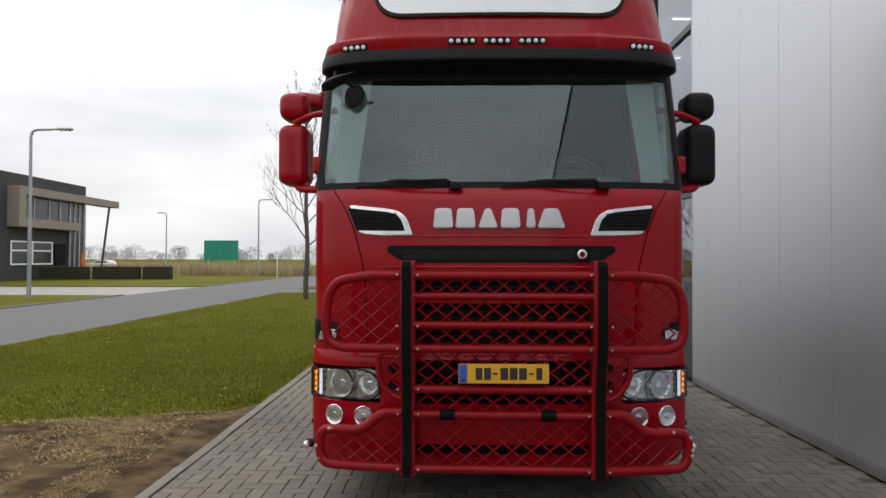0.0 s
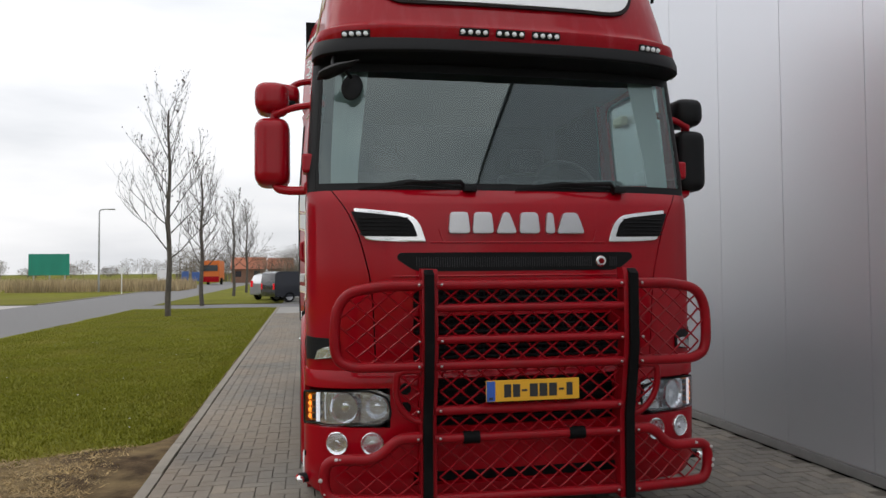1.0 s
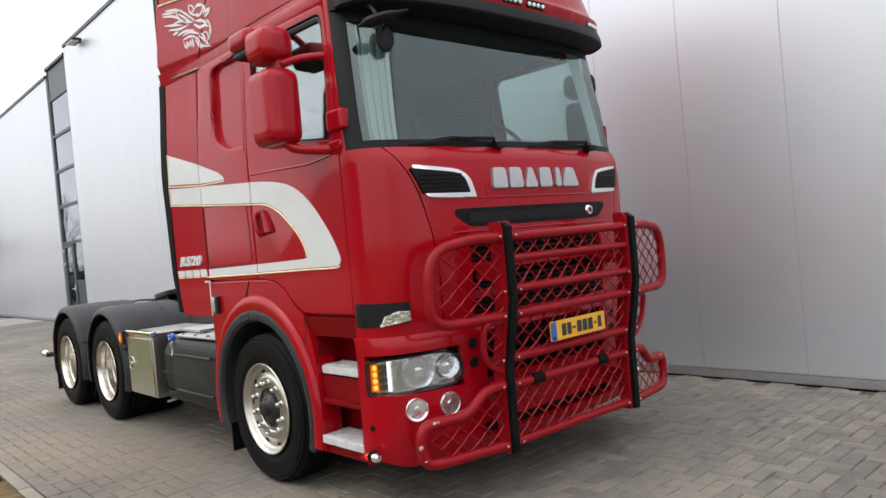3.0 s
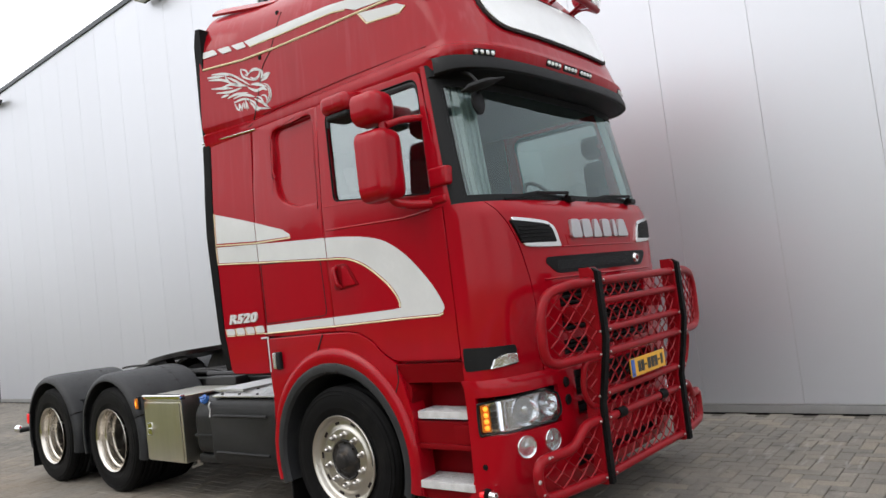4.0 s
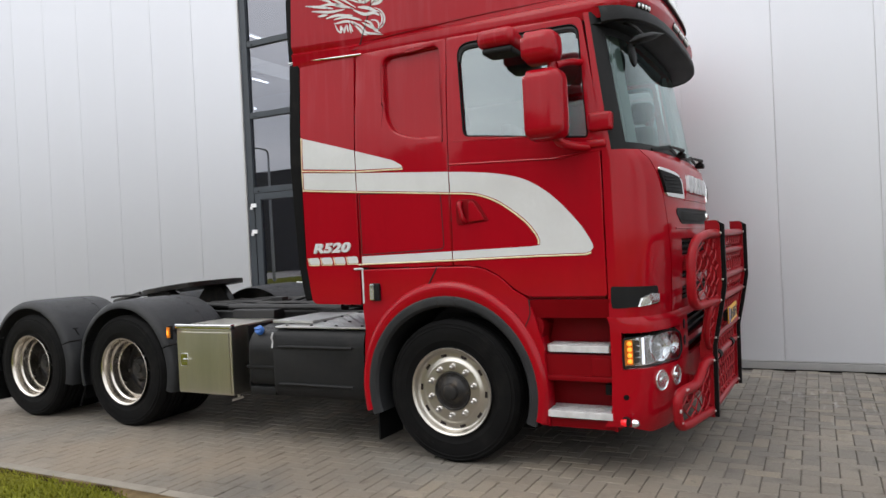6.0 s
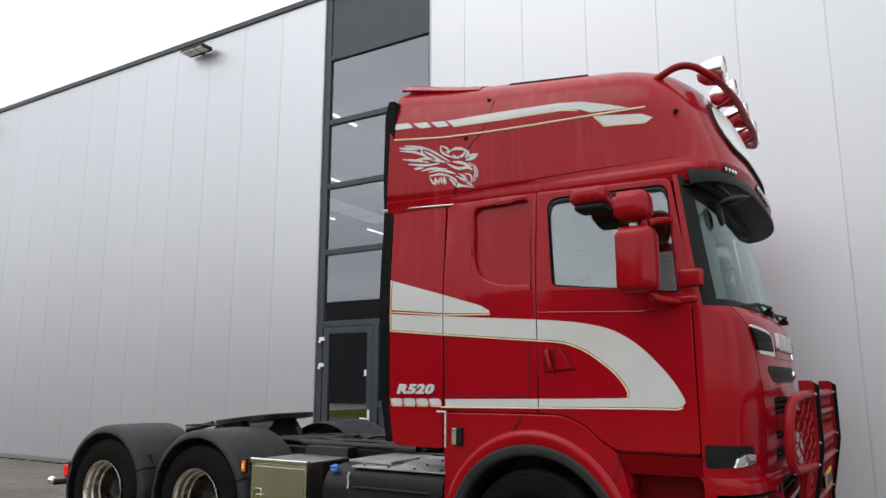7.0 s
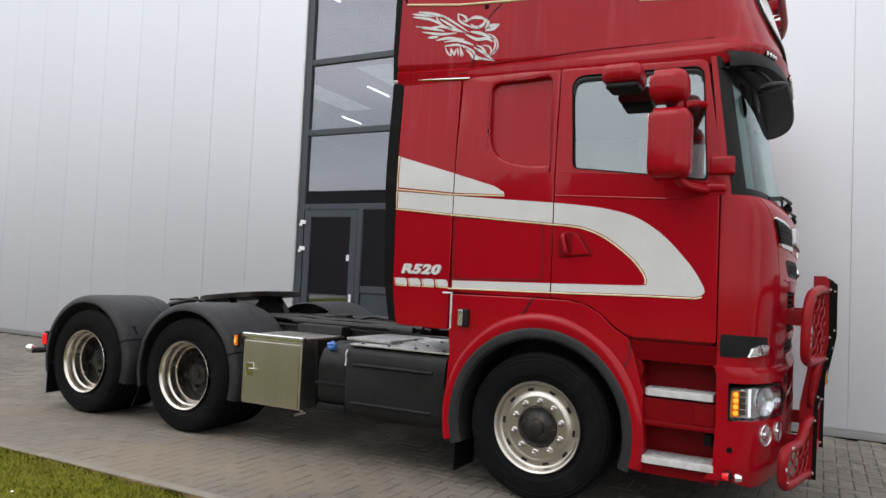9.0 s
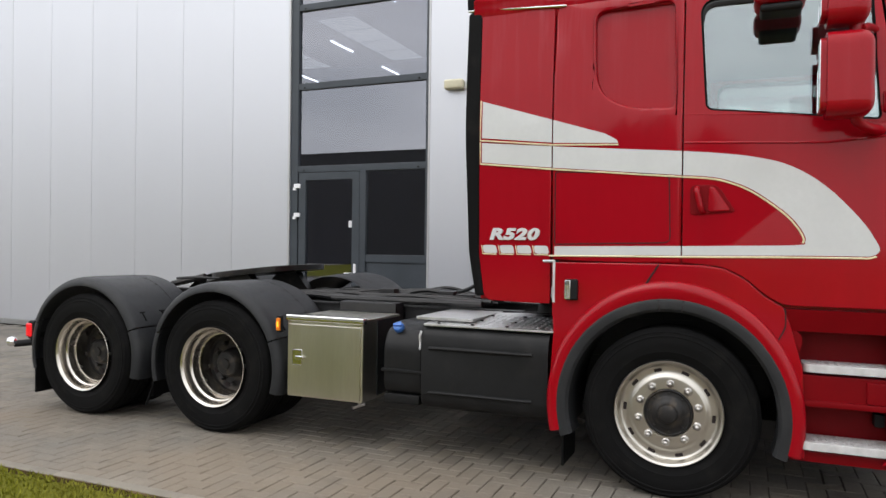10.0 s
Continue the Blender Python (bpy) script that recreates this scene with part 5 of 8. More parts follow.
# raised rear flap and a dark seam along the top of the flank
for s in (-1, 1):
    bm = B()
    rows = []
    for z in (3.79, 3.82, 3.845, 3.865, 3.88, 3.89, 3.90):
        rows.append([Vector((s * abs(p.x), p.y, p.z + 0.008 + 0.05 * (p.y - 2.0) / 0.7)) for p in roof_ring(z)[:6]])
    grid(bm, rows)
    part("roof_flap", thicken(bm, 0.02), RED, roof, "raised red flap at the rear of the roof")
    bm = B()
    tube(bm, [Vector((s * abs(p.x), p.y, p.z + 0.002)) for p in roof_ring(3.82)[6:10]], 0.007, segs=6)
    part("roof_seam", bm, RUBBER, roof)
# panel joints on the roof flank
for s in (-1, 1):

    def R(y, z, d=0.0):
        f = roof_lift(y) / 0.46
        zs_ = z if z < 3.4 else (z + 3.4 * f) / (1 + f)
        return Vector((s * (roof_side(zs_, y) + d), y, z))

    bm = B()
    tube(bm, fillet([R(2.21, 2.95), R(2.14, 2.96), R(2.07, 3.17), R(2.005, 3.375), R(1.90, 3.465), R(1.845, 3.595), R(1.806, 3.74)], 0.05, 4, False), 0.0045, segs=5)
    part("roof_joint", bm, SEAM, roof)
    bm = B()
    for y, z in ((0.43, 3.365), (1.856, 3.75), (2.03, 3.447)):
        lathe(bm, [(0, 0.01), (0.014, 0.008), (0.019, -0.002)], R(y, z), "x", 14, flip=s)
    pieces("roof_plug", bm, RUBBER, roof)
    # crease drawn as a darker red bar, its shade in the colour
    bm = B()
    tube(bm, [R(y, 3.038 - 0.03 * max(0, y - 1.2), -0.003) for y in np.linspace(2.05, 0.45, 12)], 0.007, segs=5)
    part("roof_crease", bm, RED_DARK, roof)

    def rfilm(bm_, pts, d=0.004):
        poly(bm_, [pts], lambda y, z, dd: R(y, z, dd), 0.0012, d, cuts_v=(3.45, 3.52, 3.58), cuts_u=(1.0, 1.3, 1.6, 1.9, 2.2, 2.3, 2.4, 2.5, 2.6))

    bm = B()
    rfilm(bm, [(2.213, 3.632), (1.75, 3.62), (1.286, 3.598), (1.088, 3.57), (0.897, 3.51), (0.743, 3.452), (0.90, 3.464), (1.022, 3.472), (1.108, 3.512), (1.24, 3.535), (1.463, 3.545), (1.745, 3.553), (2.145, 3.573)])
    rfilm(bm, [(0.993, 3.439), (0.657, 3.390), (0.592, 3.354), (0.639, 3.325), (0.919, 3.352)])
    for y, z in ((2.667, 3.667), (2.508, 3.652), (2.353, 3.640)):
        rfilm(bm, fillet([(y, z), (y - 0.122, z - 0.005), (y - 0.170, z - 0.058), (y - 0.06 * (y < 2.6) - 0.01, z - 0.056)], 0.012, 3))
    rs = pieces("roof_stripe", bm, DECAL, roof, "pale silver roof stripe")[0]
    bm = B()
    tube(bm, [R(y, z, 0.002) for y, z in ((2.66, 3.521), (2.24, 3.489), (1.84, 3.468), (1.46, 3.456), (1.065, 3.448), (0.636, 3.437))], 0.008, segs=5)
    tube(bm, [R(y, z, 0.002) for y, z in ((2.145, 3.567), (1.745, 3.547), (1.463, 3.539), (1.24, 3.529), (1.12, 3.505))], 0.005, segs=5)
    tube(bm, [R(y, z, 0.002) for y, z in ((1.0, 3.437), (0.925, 3.346), (0.64, 3.319), (0.587, 3.352))], 0.005, segs=5)
    pieces("roof_pinstripe", bm, CREAM, rs)
    # feathered head in silver strokes, each thick in its middle
    bm = B()

    def stroke(points, w):
        ctrl = [Vector((y, z, 0)) for y, z in points]
        if len(ctrl) == 2:
            ctrl.insert(1, (ctrl[0] + ctrl[1]) / 2)
        ctrl = [ctrl[0] * 2 - ctrl[1]] + ctrl + [ctrl[-1] * 2 - ctrl[-2]]
        line = []
        for i in range(1, len(ctrl) - 2):
            a, b, c, d = ctrl[i - 1:i + 3]
            for t in (0, 0.25, 0.5, 0.75):
                line.append(0.5 * (2 * b + (c - a) * t + (2 * a - 5 * b + 4 * c - d) * t * t + (3 * b - a - 3 * c + d) * t ** 3))
        line.append(ctrl[-2])
        k, left, right = len(line), [], []
        for i, p in enumerate(line):
            d = (line[min(i + 1, k - 1)] - line[max(i - 1, 0)]).normalized()
            wd = w * (0.18 + 0.82 * math.sin(math.pi * (0.06 + 0.9 * i / (k - 1))))
            left.append((p.x - d.y * wd, p.y + d.x * wd)), right.append((p.x + d.y * wd, p.y - d.x * wd))
        for i in range(k - 1):
            poly(bm, [[left[i], left[i + 1], right[i + 1], right[i]]], lambda y, z, dd: R(y, z, dd), 0.0012, 0.004)

    feathers = [[(2.613, 3.445), (2.436, 3.415)], [(2.566, 3.459), (2.429, 3.43), (2.308, 3.376)], [(2.604, 3.421), (2.466, 3.392), (2.36, 3.336)], [(2.575, 3.344), (2.445, 3.318), (2.35, 3.294)], [(2.524, 3.298), (2.38, 3.272), (2.255, 3.273)], [(2.47, 3.327), (2.368, 3.329), (2.256, 3.295), (2.183, 3.268)], [(2.473, 3.251), (2.395, 3.253)], [(2.409, 3.226), (2.316, 3.237), (2.189, 3.218)], [(2.345, 3.209), (2.251, 3.215), (2.17, 3.191), (2.112, 3.166)]]
    plumes = [[(2.43, 3.439), (2.402, 3.371), (2.335, 3.318), (2.256, 3.285)], [(2.43, 3.439), (2.356, 3.404), (2.259, 3.341), (2.159, 3.269)], [(2.396, 3.393), (2.322, 3.348), (2.224, 3.282)], [(2.255, 3.421), (2.242, 3.369), (2.196, 3.334), (2.111, 3.293)], [(2.255, 3.421), (2.199, 3.394), (2.18, 3.354), (2.213, 3.366)]]
    crest = [[(2.173, 3.361), (2.125, 3.377), (2.067, 3.368), (2.034, 3.349)], [(2.034, 3.349), (2.048, 3.314), (2.095, 3.298), (2.146, 3.327)], [(2.051, 3.366), (2.008, 3.323), (2.03, 3.282)], [(2.006, 3.271), (1.983, 3.298), (1.92, 3.301)], [(1.92, 3.301), (1.966, 3.273), (2.029, 3.267)], [(2.143, 3.271), (2.06, 3.249), (1.978, 3.208)], [(2.183, 3.257), (2.09, 3.208), (2.01, 3.205), (1.964, 3.177)]]
    beak = [[(2.004, 3.241), (1.955, 3.213), (1.924, 3.165), (1.926, 3.114), (1.956, 3.085), (1.994, 3.071)], [(1.979, 3.216), (1.945, 3.175), (1.945, 3.124), (1.972, 3.093)], [(2.039, 3.157), (1.99, 3.144), (1.97, 3.112), (1.978, 3.069)]]
    throat = [[(2.202, 3.177), (2.117, 3.122), (2.082, 3.074), (2.017, 3.052), (1.94, 3.033)], [(2.111, 3.151), (2.036, 3.105), (1.978, 3.069)], [(2.087, 3.163), (2.038, 3.135), (2.003, 3.079), (1.955, 3.045)], [(2.193, 3.161), (2.132, 3.102), (2.106, 3.069), (2.065, 3.05)], [(2.343, 3.176), (2.249, 3.182), (2.169, 3.158)]]
    claws = [[(2.335, 3.167), (2.311, 3.12), (2.284, 3.098)], [(2.284, 3.098), (2.292, 3.156)], [(2.287, 3.155), (2.26, 3.096)], [(2.26, 3.096), (2.251, 3.152)], [(2.24, 3.158), (2.229, 3.097)], [(2.205, 3.088), (2.219, 3.149)], [(2.22, 3.164), (2.189, 3.094)]]
    for group_, wide in ((feathers, 0.010), (plumes, 0.008), (crest, 0.012), (beak, 0.006), (throat, 0.009), (claws, 0.006)):
        for line_ in group_:
            stroke(line_, wide)
    part("feather_ornament", bm, DECAL, roof, "silver feathered line ornament")

# red brow over the visor with recessed lamps
def brow_pt(theta, z, out=0.0):
    return nose(theta, z, lerp_table(ROOF_YF, z), 0.35, lerp_table(ROOF_HW, z), 3.0, out)


for x0, x1 in ((-1.01, -0.85), (-0.335, -0.155), (-0.115, 0.065), (0.108, 0.285), (0.82, 0.98)):
    face = lambda u, v, d: brow_pt(nose_theta(u, 1.165, 3.0), v, d)
    zc = 2.955 if abs(x0) < 0.5 else 2.935
    bm = B()
    poly(bm, [fillet([(x0, zc - 0.022), (x1, zc - 0.022), (x1, zc + 0.022), (x0, zc + 0.022)], 0.012, 3)], face, -0.01, 0.006, bev=0.003)
    slot = part("brow_lamp", bm, BLACK_PLASTIC, roof, "small lamp strip with four clear diodes")
    for k in range(4):
        x = x0 + (k + 0.5) * (x1 - x0) / 4
        c = face(x, zc, 0.006)
        bm = B()
        lathe(bm, [(0, -0.012), (0.011, -0.009), (0.0155, 0.0)], c, "y", 10)
        part("diode", bm, SIGN_WHITE, slot)

# black sun visor
bm = B()
prof = [(2.915, 0.095, 0.012), (2.91, 0.058, 0.012), (2.87, 0.044, 0.0), (2.842, 0.042, -0.02), (2.832, 0.052, -0.02), (2.836, 0.075, -0.015), (2.81, 0.17, 0.0), (2.81, 0.25, 0.0)]
grid(bm, [[nose(t, z + rise * (abs(t) / 90) ** 2, y0, 0.34, 1.165 + 0.012 * (y0 < 0.05), 2.9) for t in np.linspace(-88, 88, 67)] for z, y0, rise in prof])
part("sun_visor", bm, BLACK_PLASTIC, truck, "black sun visor above the windscreen")

# white light box on the roof front, rounded below, in a dark seal
face = lambda u, v, d: nose(nose_theta(u, 1.1, 3.0), v, lerp_table(ROOF_YF, v) - d, 0.35 + max(0, v - 3.1) * 0.30, lerp_table(ROOF_HW, v), 3.0)
cu, cv = [-0.6, -0.4, -0.2, 0, 0.2, 0.4, 0.6], [3.25, 3.35, 3.45]
bm = B()
poly(bm, [fillet([(-0.74, 3.125), (0.74, 3.125), (0.85, 3.29), (0.80, 3.50), (-0.80, 3.50), (-0.85, 3.29)], [0.12, 0.12, 0.1, 0.06, 0.06, 0.1], 6)], face, -0.01, 0.02, cu, cv, bev=0.008)
lb = part("light_box", bm, SEAM, roof, "white roof light box in a dark seal")
bm = B()
poly(bm, [fillet([(-0.72, 3.145), (0.72, 3.145), (0.825, 3.29), (0.78, 3.48), (-0.78, 3.48), (-0.825, 3.29)], [0.12, 0.12, 0.1, 0.06, 0.06, 0.1], 6)], face, 0.015, 0.026, cu, cv, bev=0.004)
part("light_box_face", bm, SIGN_WHITE, lb, "plain white acrylic face")

# lamp bar over the light box
bm = B()
bar_line = fillet([(-0.95, 0.59, 3.67), (-0.95, 0.38, 3.765), (-0.88, 0.19, 3.62), (-0.45, 0.13, 3.60), (0.45, 0.13, 3.60), (0.88, 0.19, 3.62), (0.95, 0.38, 3.765), (0.95, 0.59, 3.67)], 0.13, 6, False)
tube(bm, bar_line, 0.026, segs=10)
for x in (-0.5, 0.5):
    tube(bm, [(x, 0.14, 3.60), (x, 0.36, 3.50)], 0.014, segs=8)
    tube(bm, [(x * 0.4, 0.14, 3.60), (x * 0.4, 0.36, 3.52)], 0.012, segs=8)
bar = part("roof_lamp_bar", bm, RED_BAR, truck, "red tube lamp bar on the roof")
for x in (-0.74, -0.27, 0.27, 0.74):
    c = Vector((x, 0.17, 3.73))
    bm = B()
    lathe(bm, [(0.0, 0.17), (0.05, 0.165), (0.085, 0.12), (0.10, 0.04), (0.105, 0.0), (0.108, -0.012), (0.098, -0.02), (0.096, -0.004)], c, "y", 28)
    box(bm, (x - 0.012, 0.13, 3.61), (x + 0.012, 0.18, 3.69), 0.003)
    sl = part("spot_lamp", bm, CHROME, bar, "round chrome spot lamp")
    bm = B()
    lathe(bm, [(0, -0.022), (0.06, -0.018), (0.098, -0.012)], c, "y", 28)
    part("spot_lens", bm, SIGN_WHITE, sl)

# ---- mirrors ----
def mirror_shell(bm, s, lo, hi):
    """A rounded housing, cut flat where the glass sits."""
    tb = B()
    box(tb, (min(s * lo[0], s * hi[0]), lo[1], lo[2]), (max(s * lo[0], s * hi[0]), hi[1] + 0.12, hi[2]), 0.085, 6)
    bmesh.ops.bisect_plane(tb, geom=tb.verts[:] + tb.edges[:] + tb.faces[:], plane_co=(0, hi[1], 0), plane_no=(0, 1, 0), clear_outer=True)
    bmesh.ops.holes_fill(tb, edges=[e for e in tb.edges if e.is_boundary])
    bmesh.ops.bevel(tb, geom=[e for e in tb.edges if all(abs(v.co.y - hi[1]) < 1e-4 for v in e.verts)], offset=0.028, segments=4, affect="EDGES")
    join_into(bm, tb)


for s, m in ((-1, RED), (1, BLACK_PLASTIC)):
    word = "red" if s < 0 else "black"
    bm = B()
    mirror_shell(bm, s, (1.31, 0.52, 2.10), (1.525, 0.76, 2.525))
    main = part("mirror", bm, m, truck, word + " main mirror housing on two arms")
    bm = B()
    box(bm, (min(s * 1.35, s * 1.485), 0.757, 2.14), (max(s * 1.35, s * 1.485), 0.762, 2.485), 0.006)
    part("mirror_glass", bm, MIRROR, main, "mirror glass")
    bm = B()
    mirror_shell(bm, s, (1.315, 0.54, 2.56), (1.525, 0.76, 2.755))
    up = part("wide_mirror", bm, m, truck, word + " wide-angle mirror housing")
    bm = B()
    box(bm, (min(s * 1.355, s * 1.485), 0.757, 2.60), (max(s * 1.355, s * 1.485), 0.762, 2.715), 0.006)
    part("mirror_glass", bm, MIRROR, up)
    bm = B()
    tube(bm, [(s * 1.40, 0.60, 2.515), (s * 1.40, 0.60, 2.575)], 0.03, segs=10)
    tube(bm, fillet([(s * 1.40, 0.58, 2.545), (s * 1.30, 0.53, 2.58), (s * 1.10, 0.46, 2.60)], 0.06, 5, False), [0.026] + [0.021] * 6 + [0.022], segs=10)
    part("mirror_arm", bm, RED, main, "red upper mirror arm")
    bm = B()
    tube(bm, fillet([(s * 1.40, 0.60, 2.12), (s * 1.38, 0.58, 2.08), (s * 1.30, 0.53, 2.065), (s * 1.19, 0.45, 2.06)], 0.04, 5, False), 0.028, segs=10)
    box(bm, (min(s * 1.15, s * 1.235), 0.30, 2.15), (max(s * 1.15, s * 1.235), 0.45, 2.265), 0.022, 3)
    box(bm, (min(s * 1.16, s * 1.225), 0.34, 2.05), (max(s * 1.16, s * 1.225), 0.47, 2.10), 0.018, 3)
    part("mirror_arm", bm, RED, main, "red lower mirror arm")
    # kerb mirror over the door
    bm = B()
    tb = B()
    box(tb, (-0.11, -0.125, -0.055), (0.11, 0.125, 0.06), 0.055, 6)
    join_into(bm, tb, lambda x, y, z: Vector((s * (1.36 + x), 0.945 + y, 2.755 + z + 0.12 * x)))
    tube(bm, fillet([(s * 1.34, 0.98, 2.80), (s * 1.25, 0.98, 2.86), (s * 1.15, 0.98, 2.87)], 0.04, 4, False), 0.022, segs=8)
    if s < 0:
        kerb_mirror = part("kerb_mirror", bm, m, truck, "red kerb mirror above the door window")
        bm = B()
        tb = B()
        box(tb, (-0.085, -0.10, -0.088), (0.085, 0.10, -0.045), 0.02, 3)
        join_into(bm, tb, lambda x, y, z: Vector((s * (1.36 + x), 0.94 + y, 2.755 + z)))
        part("kerb_mirror_back", bm, BLACK_PLASTIC, kerb_mirror)
    else:
        bm.free()
# front mirror on a stalk: a leaf-shaped body, and a drop mirror below it
bm = B()
tube(bm, fillet([(-1.145, 0.19, 2.675), (-1.10, 0.145, 2.695), (-1.02, 0.09, 2.72), (-0.92, 0.03, 2.75)], 0.08, 6, False), [0.010, 0.03, 0.042, 0.048, 0.05, 0.051, 0.052, 0.052, 0.052, 0.051, 0.05, 0.047, 0.042, 0.036, 0.026, 0.010], segs=14, flat=0.55)
front_m = part("front_mirror", bm, BLACK_PLASTIC, truck, "black leaf-shaped front mirror")
bm = B()
tube(bm, fillet([(-1.04, 0.27, 2.84), (-1.06, 0.17, 2.79), (-1.06, 0.12, 2.72)], 0.05, 5, False), 0.011, segs=7)
part("mirror_stalk", bm, BLACK_PLASTIC, front_m)
bm = B()
tube(bm, [(-1.00, 0.10, 2.71), (-0.97, 0.17, 2.71), (-0.95, 0.21, 2.70)], 0.009, segs=6)
tb = B()
lathe(tb, [(0.0, -0.020), (0.05, -0.018), (0.066, -0.008), (0.068, 0.004), (0.055, 0.014), (0.0, 0.018)], (0, 0, 0), "y", 24)
join_into(bm, tb, lambda x, y, z: Vector((-0.945 + x * (0.92 + 0.6 * z) + 0.15 * z, 0.22 + y + 0.16 * z, 2.645 + z * 1.18)))
part("drop_mirror", bm, BLACK_PLASTIC, front_m)

# ---- cab interior ----
bm = B()
box(bm, (-1.13, 0.25, 1.25), (1.13, 2.58, 1.30))
box(bm, (-1.13, 2.40, 1.3), (1.13, 2.58, 2.9))
box(bm, (-1.13, 0.42, 2.88), (1.13, 2.6, 2.93))
part("cab_lining", bm, CAB_GREY, truck)
bm = B()
grid(bm, [[screen_pt(t, z, -out) for t in np.linspace(-62, 62, 25)] for z, out in ((2.03, 0.01), (2.06, 0.10), (2.10, 0.25), (2.11, 0.36), (2.03, 0.42), (1.7, 0.44))])
for x0, x1 in ((0.25, 0.85),):
    box(bm, (x0, 0.40, 2.06), (x1, 0.62, 2.15), 0.05, 4)
box(bm, (-1.1, 0.30, 1.3), (1.1, 0.45, 2.02), 0.03)
part("dashboard", bm, CAB_DARK, truck, "dark dashboard")
bm = B()
rot = Euler((radians(62), 0, 0)).to_matrix()
wheel_c = Vector((0.56, 0.74, 2.13))
tb = B()
tube(tb, [(0.225 * math.cos(a), 0.225 * math.sin(a), 0) for a in np.linspace(0, 2 * math.pi, 37)[:-1]], 0.016, closed=True, segs=8)
for a in (0, 180, 250, 290):
    tube(tb, [(0, 0, -0.03), (0.22 * math.cos(radians(a)), 0.22 * math.sin(radians(a)), 0)], 0.018, segs=6)
lathe(tb, [(0, 0.0), (0.07, -0.01), (0.08, -0.05)], (0, 0, 0), "z", 16)
join_into(bm, tb, lambda x, y, z: wheel_c + rot @ Vector((x, y, z)))
tube(bm, [wheel_c, wheel_c + Vector((0, -0.25, -0.35))], 0.035, segs=8)
part("steering_wheel", bm, CAB_DARK, truck, "black steering wheel")
for x in (-0.58, 0.58):
    bm = B()
    box(bm, (x - 0.26, 1.05, 1.62), (x + 0.26, 1.55, 1.78), 0.06, 3)
    box(bm, (x - 0.2, 1.1, 1.3), (x + 0.2, 1.5, 1.64), 0.03)
    tb = B()
    box(tb, (-0.26, -0.07, 0), (0.26, 0.07, 0.62), 0.06, 3)
    box(tb, (-0.14, -0.05, 0.64), (0.14, 0.05, 0.84), 0.05, 3)
    join_into(bm, tb, lambda a, b, c: Vector((x + a, 1.52 + b + 0.18 * c, 1.72 + c)))
    part("seat", bm, SEAT, truck, "dark cloth cab seat")
bm = B()
box(bm, (-1.1, 1.9, 1.75), (1.1, 2.4, 1.95), 0.05, 3)
part("bunk", bm, SEAT, truck)
for s in (-1, 1):
    bm = B()
    rows = []
    for z in np.linspace(2.04, 2.84, 6):
        row = [screen_pt(nose_theta(1.125 - (0.013 + 0.006 * (z - 2.04)) * k, 1.2), z, -0.05 - 0.016 * (1 + math.sin(k * 2.1))) for k in range(13)]
        rows.append([Vector((s * p.x, p.y, p.z)) for p in row])
    grid(bm, rows)
    part("curtain", thicken(bm, 0.004), CURTAIN, truck, "pale grey drawn-back cab curtain")
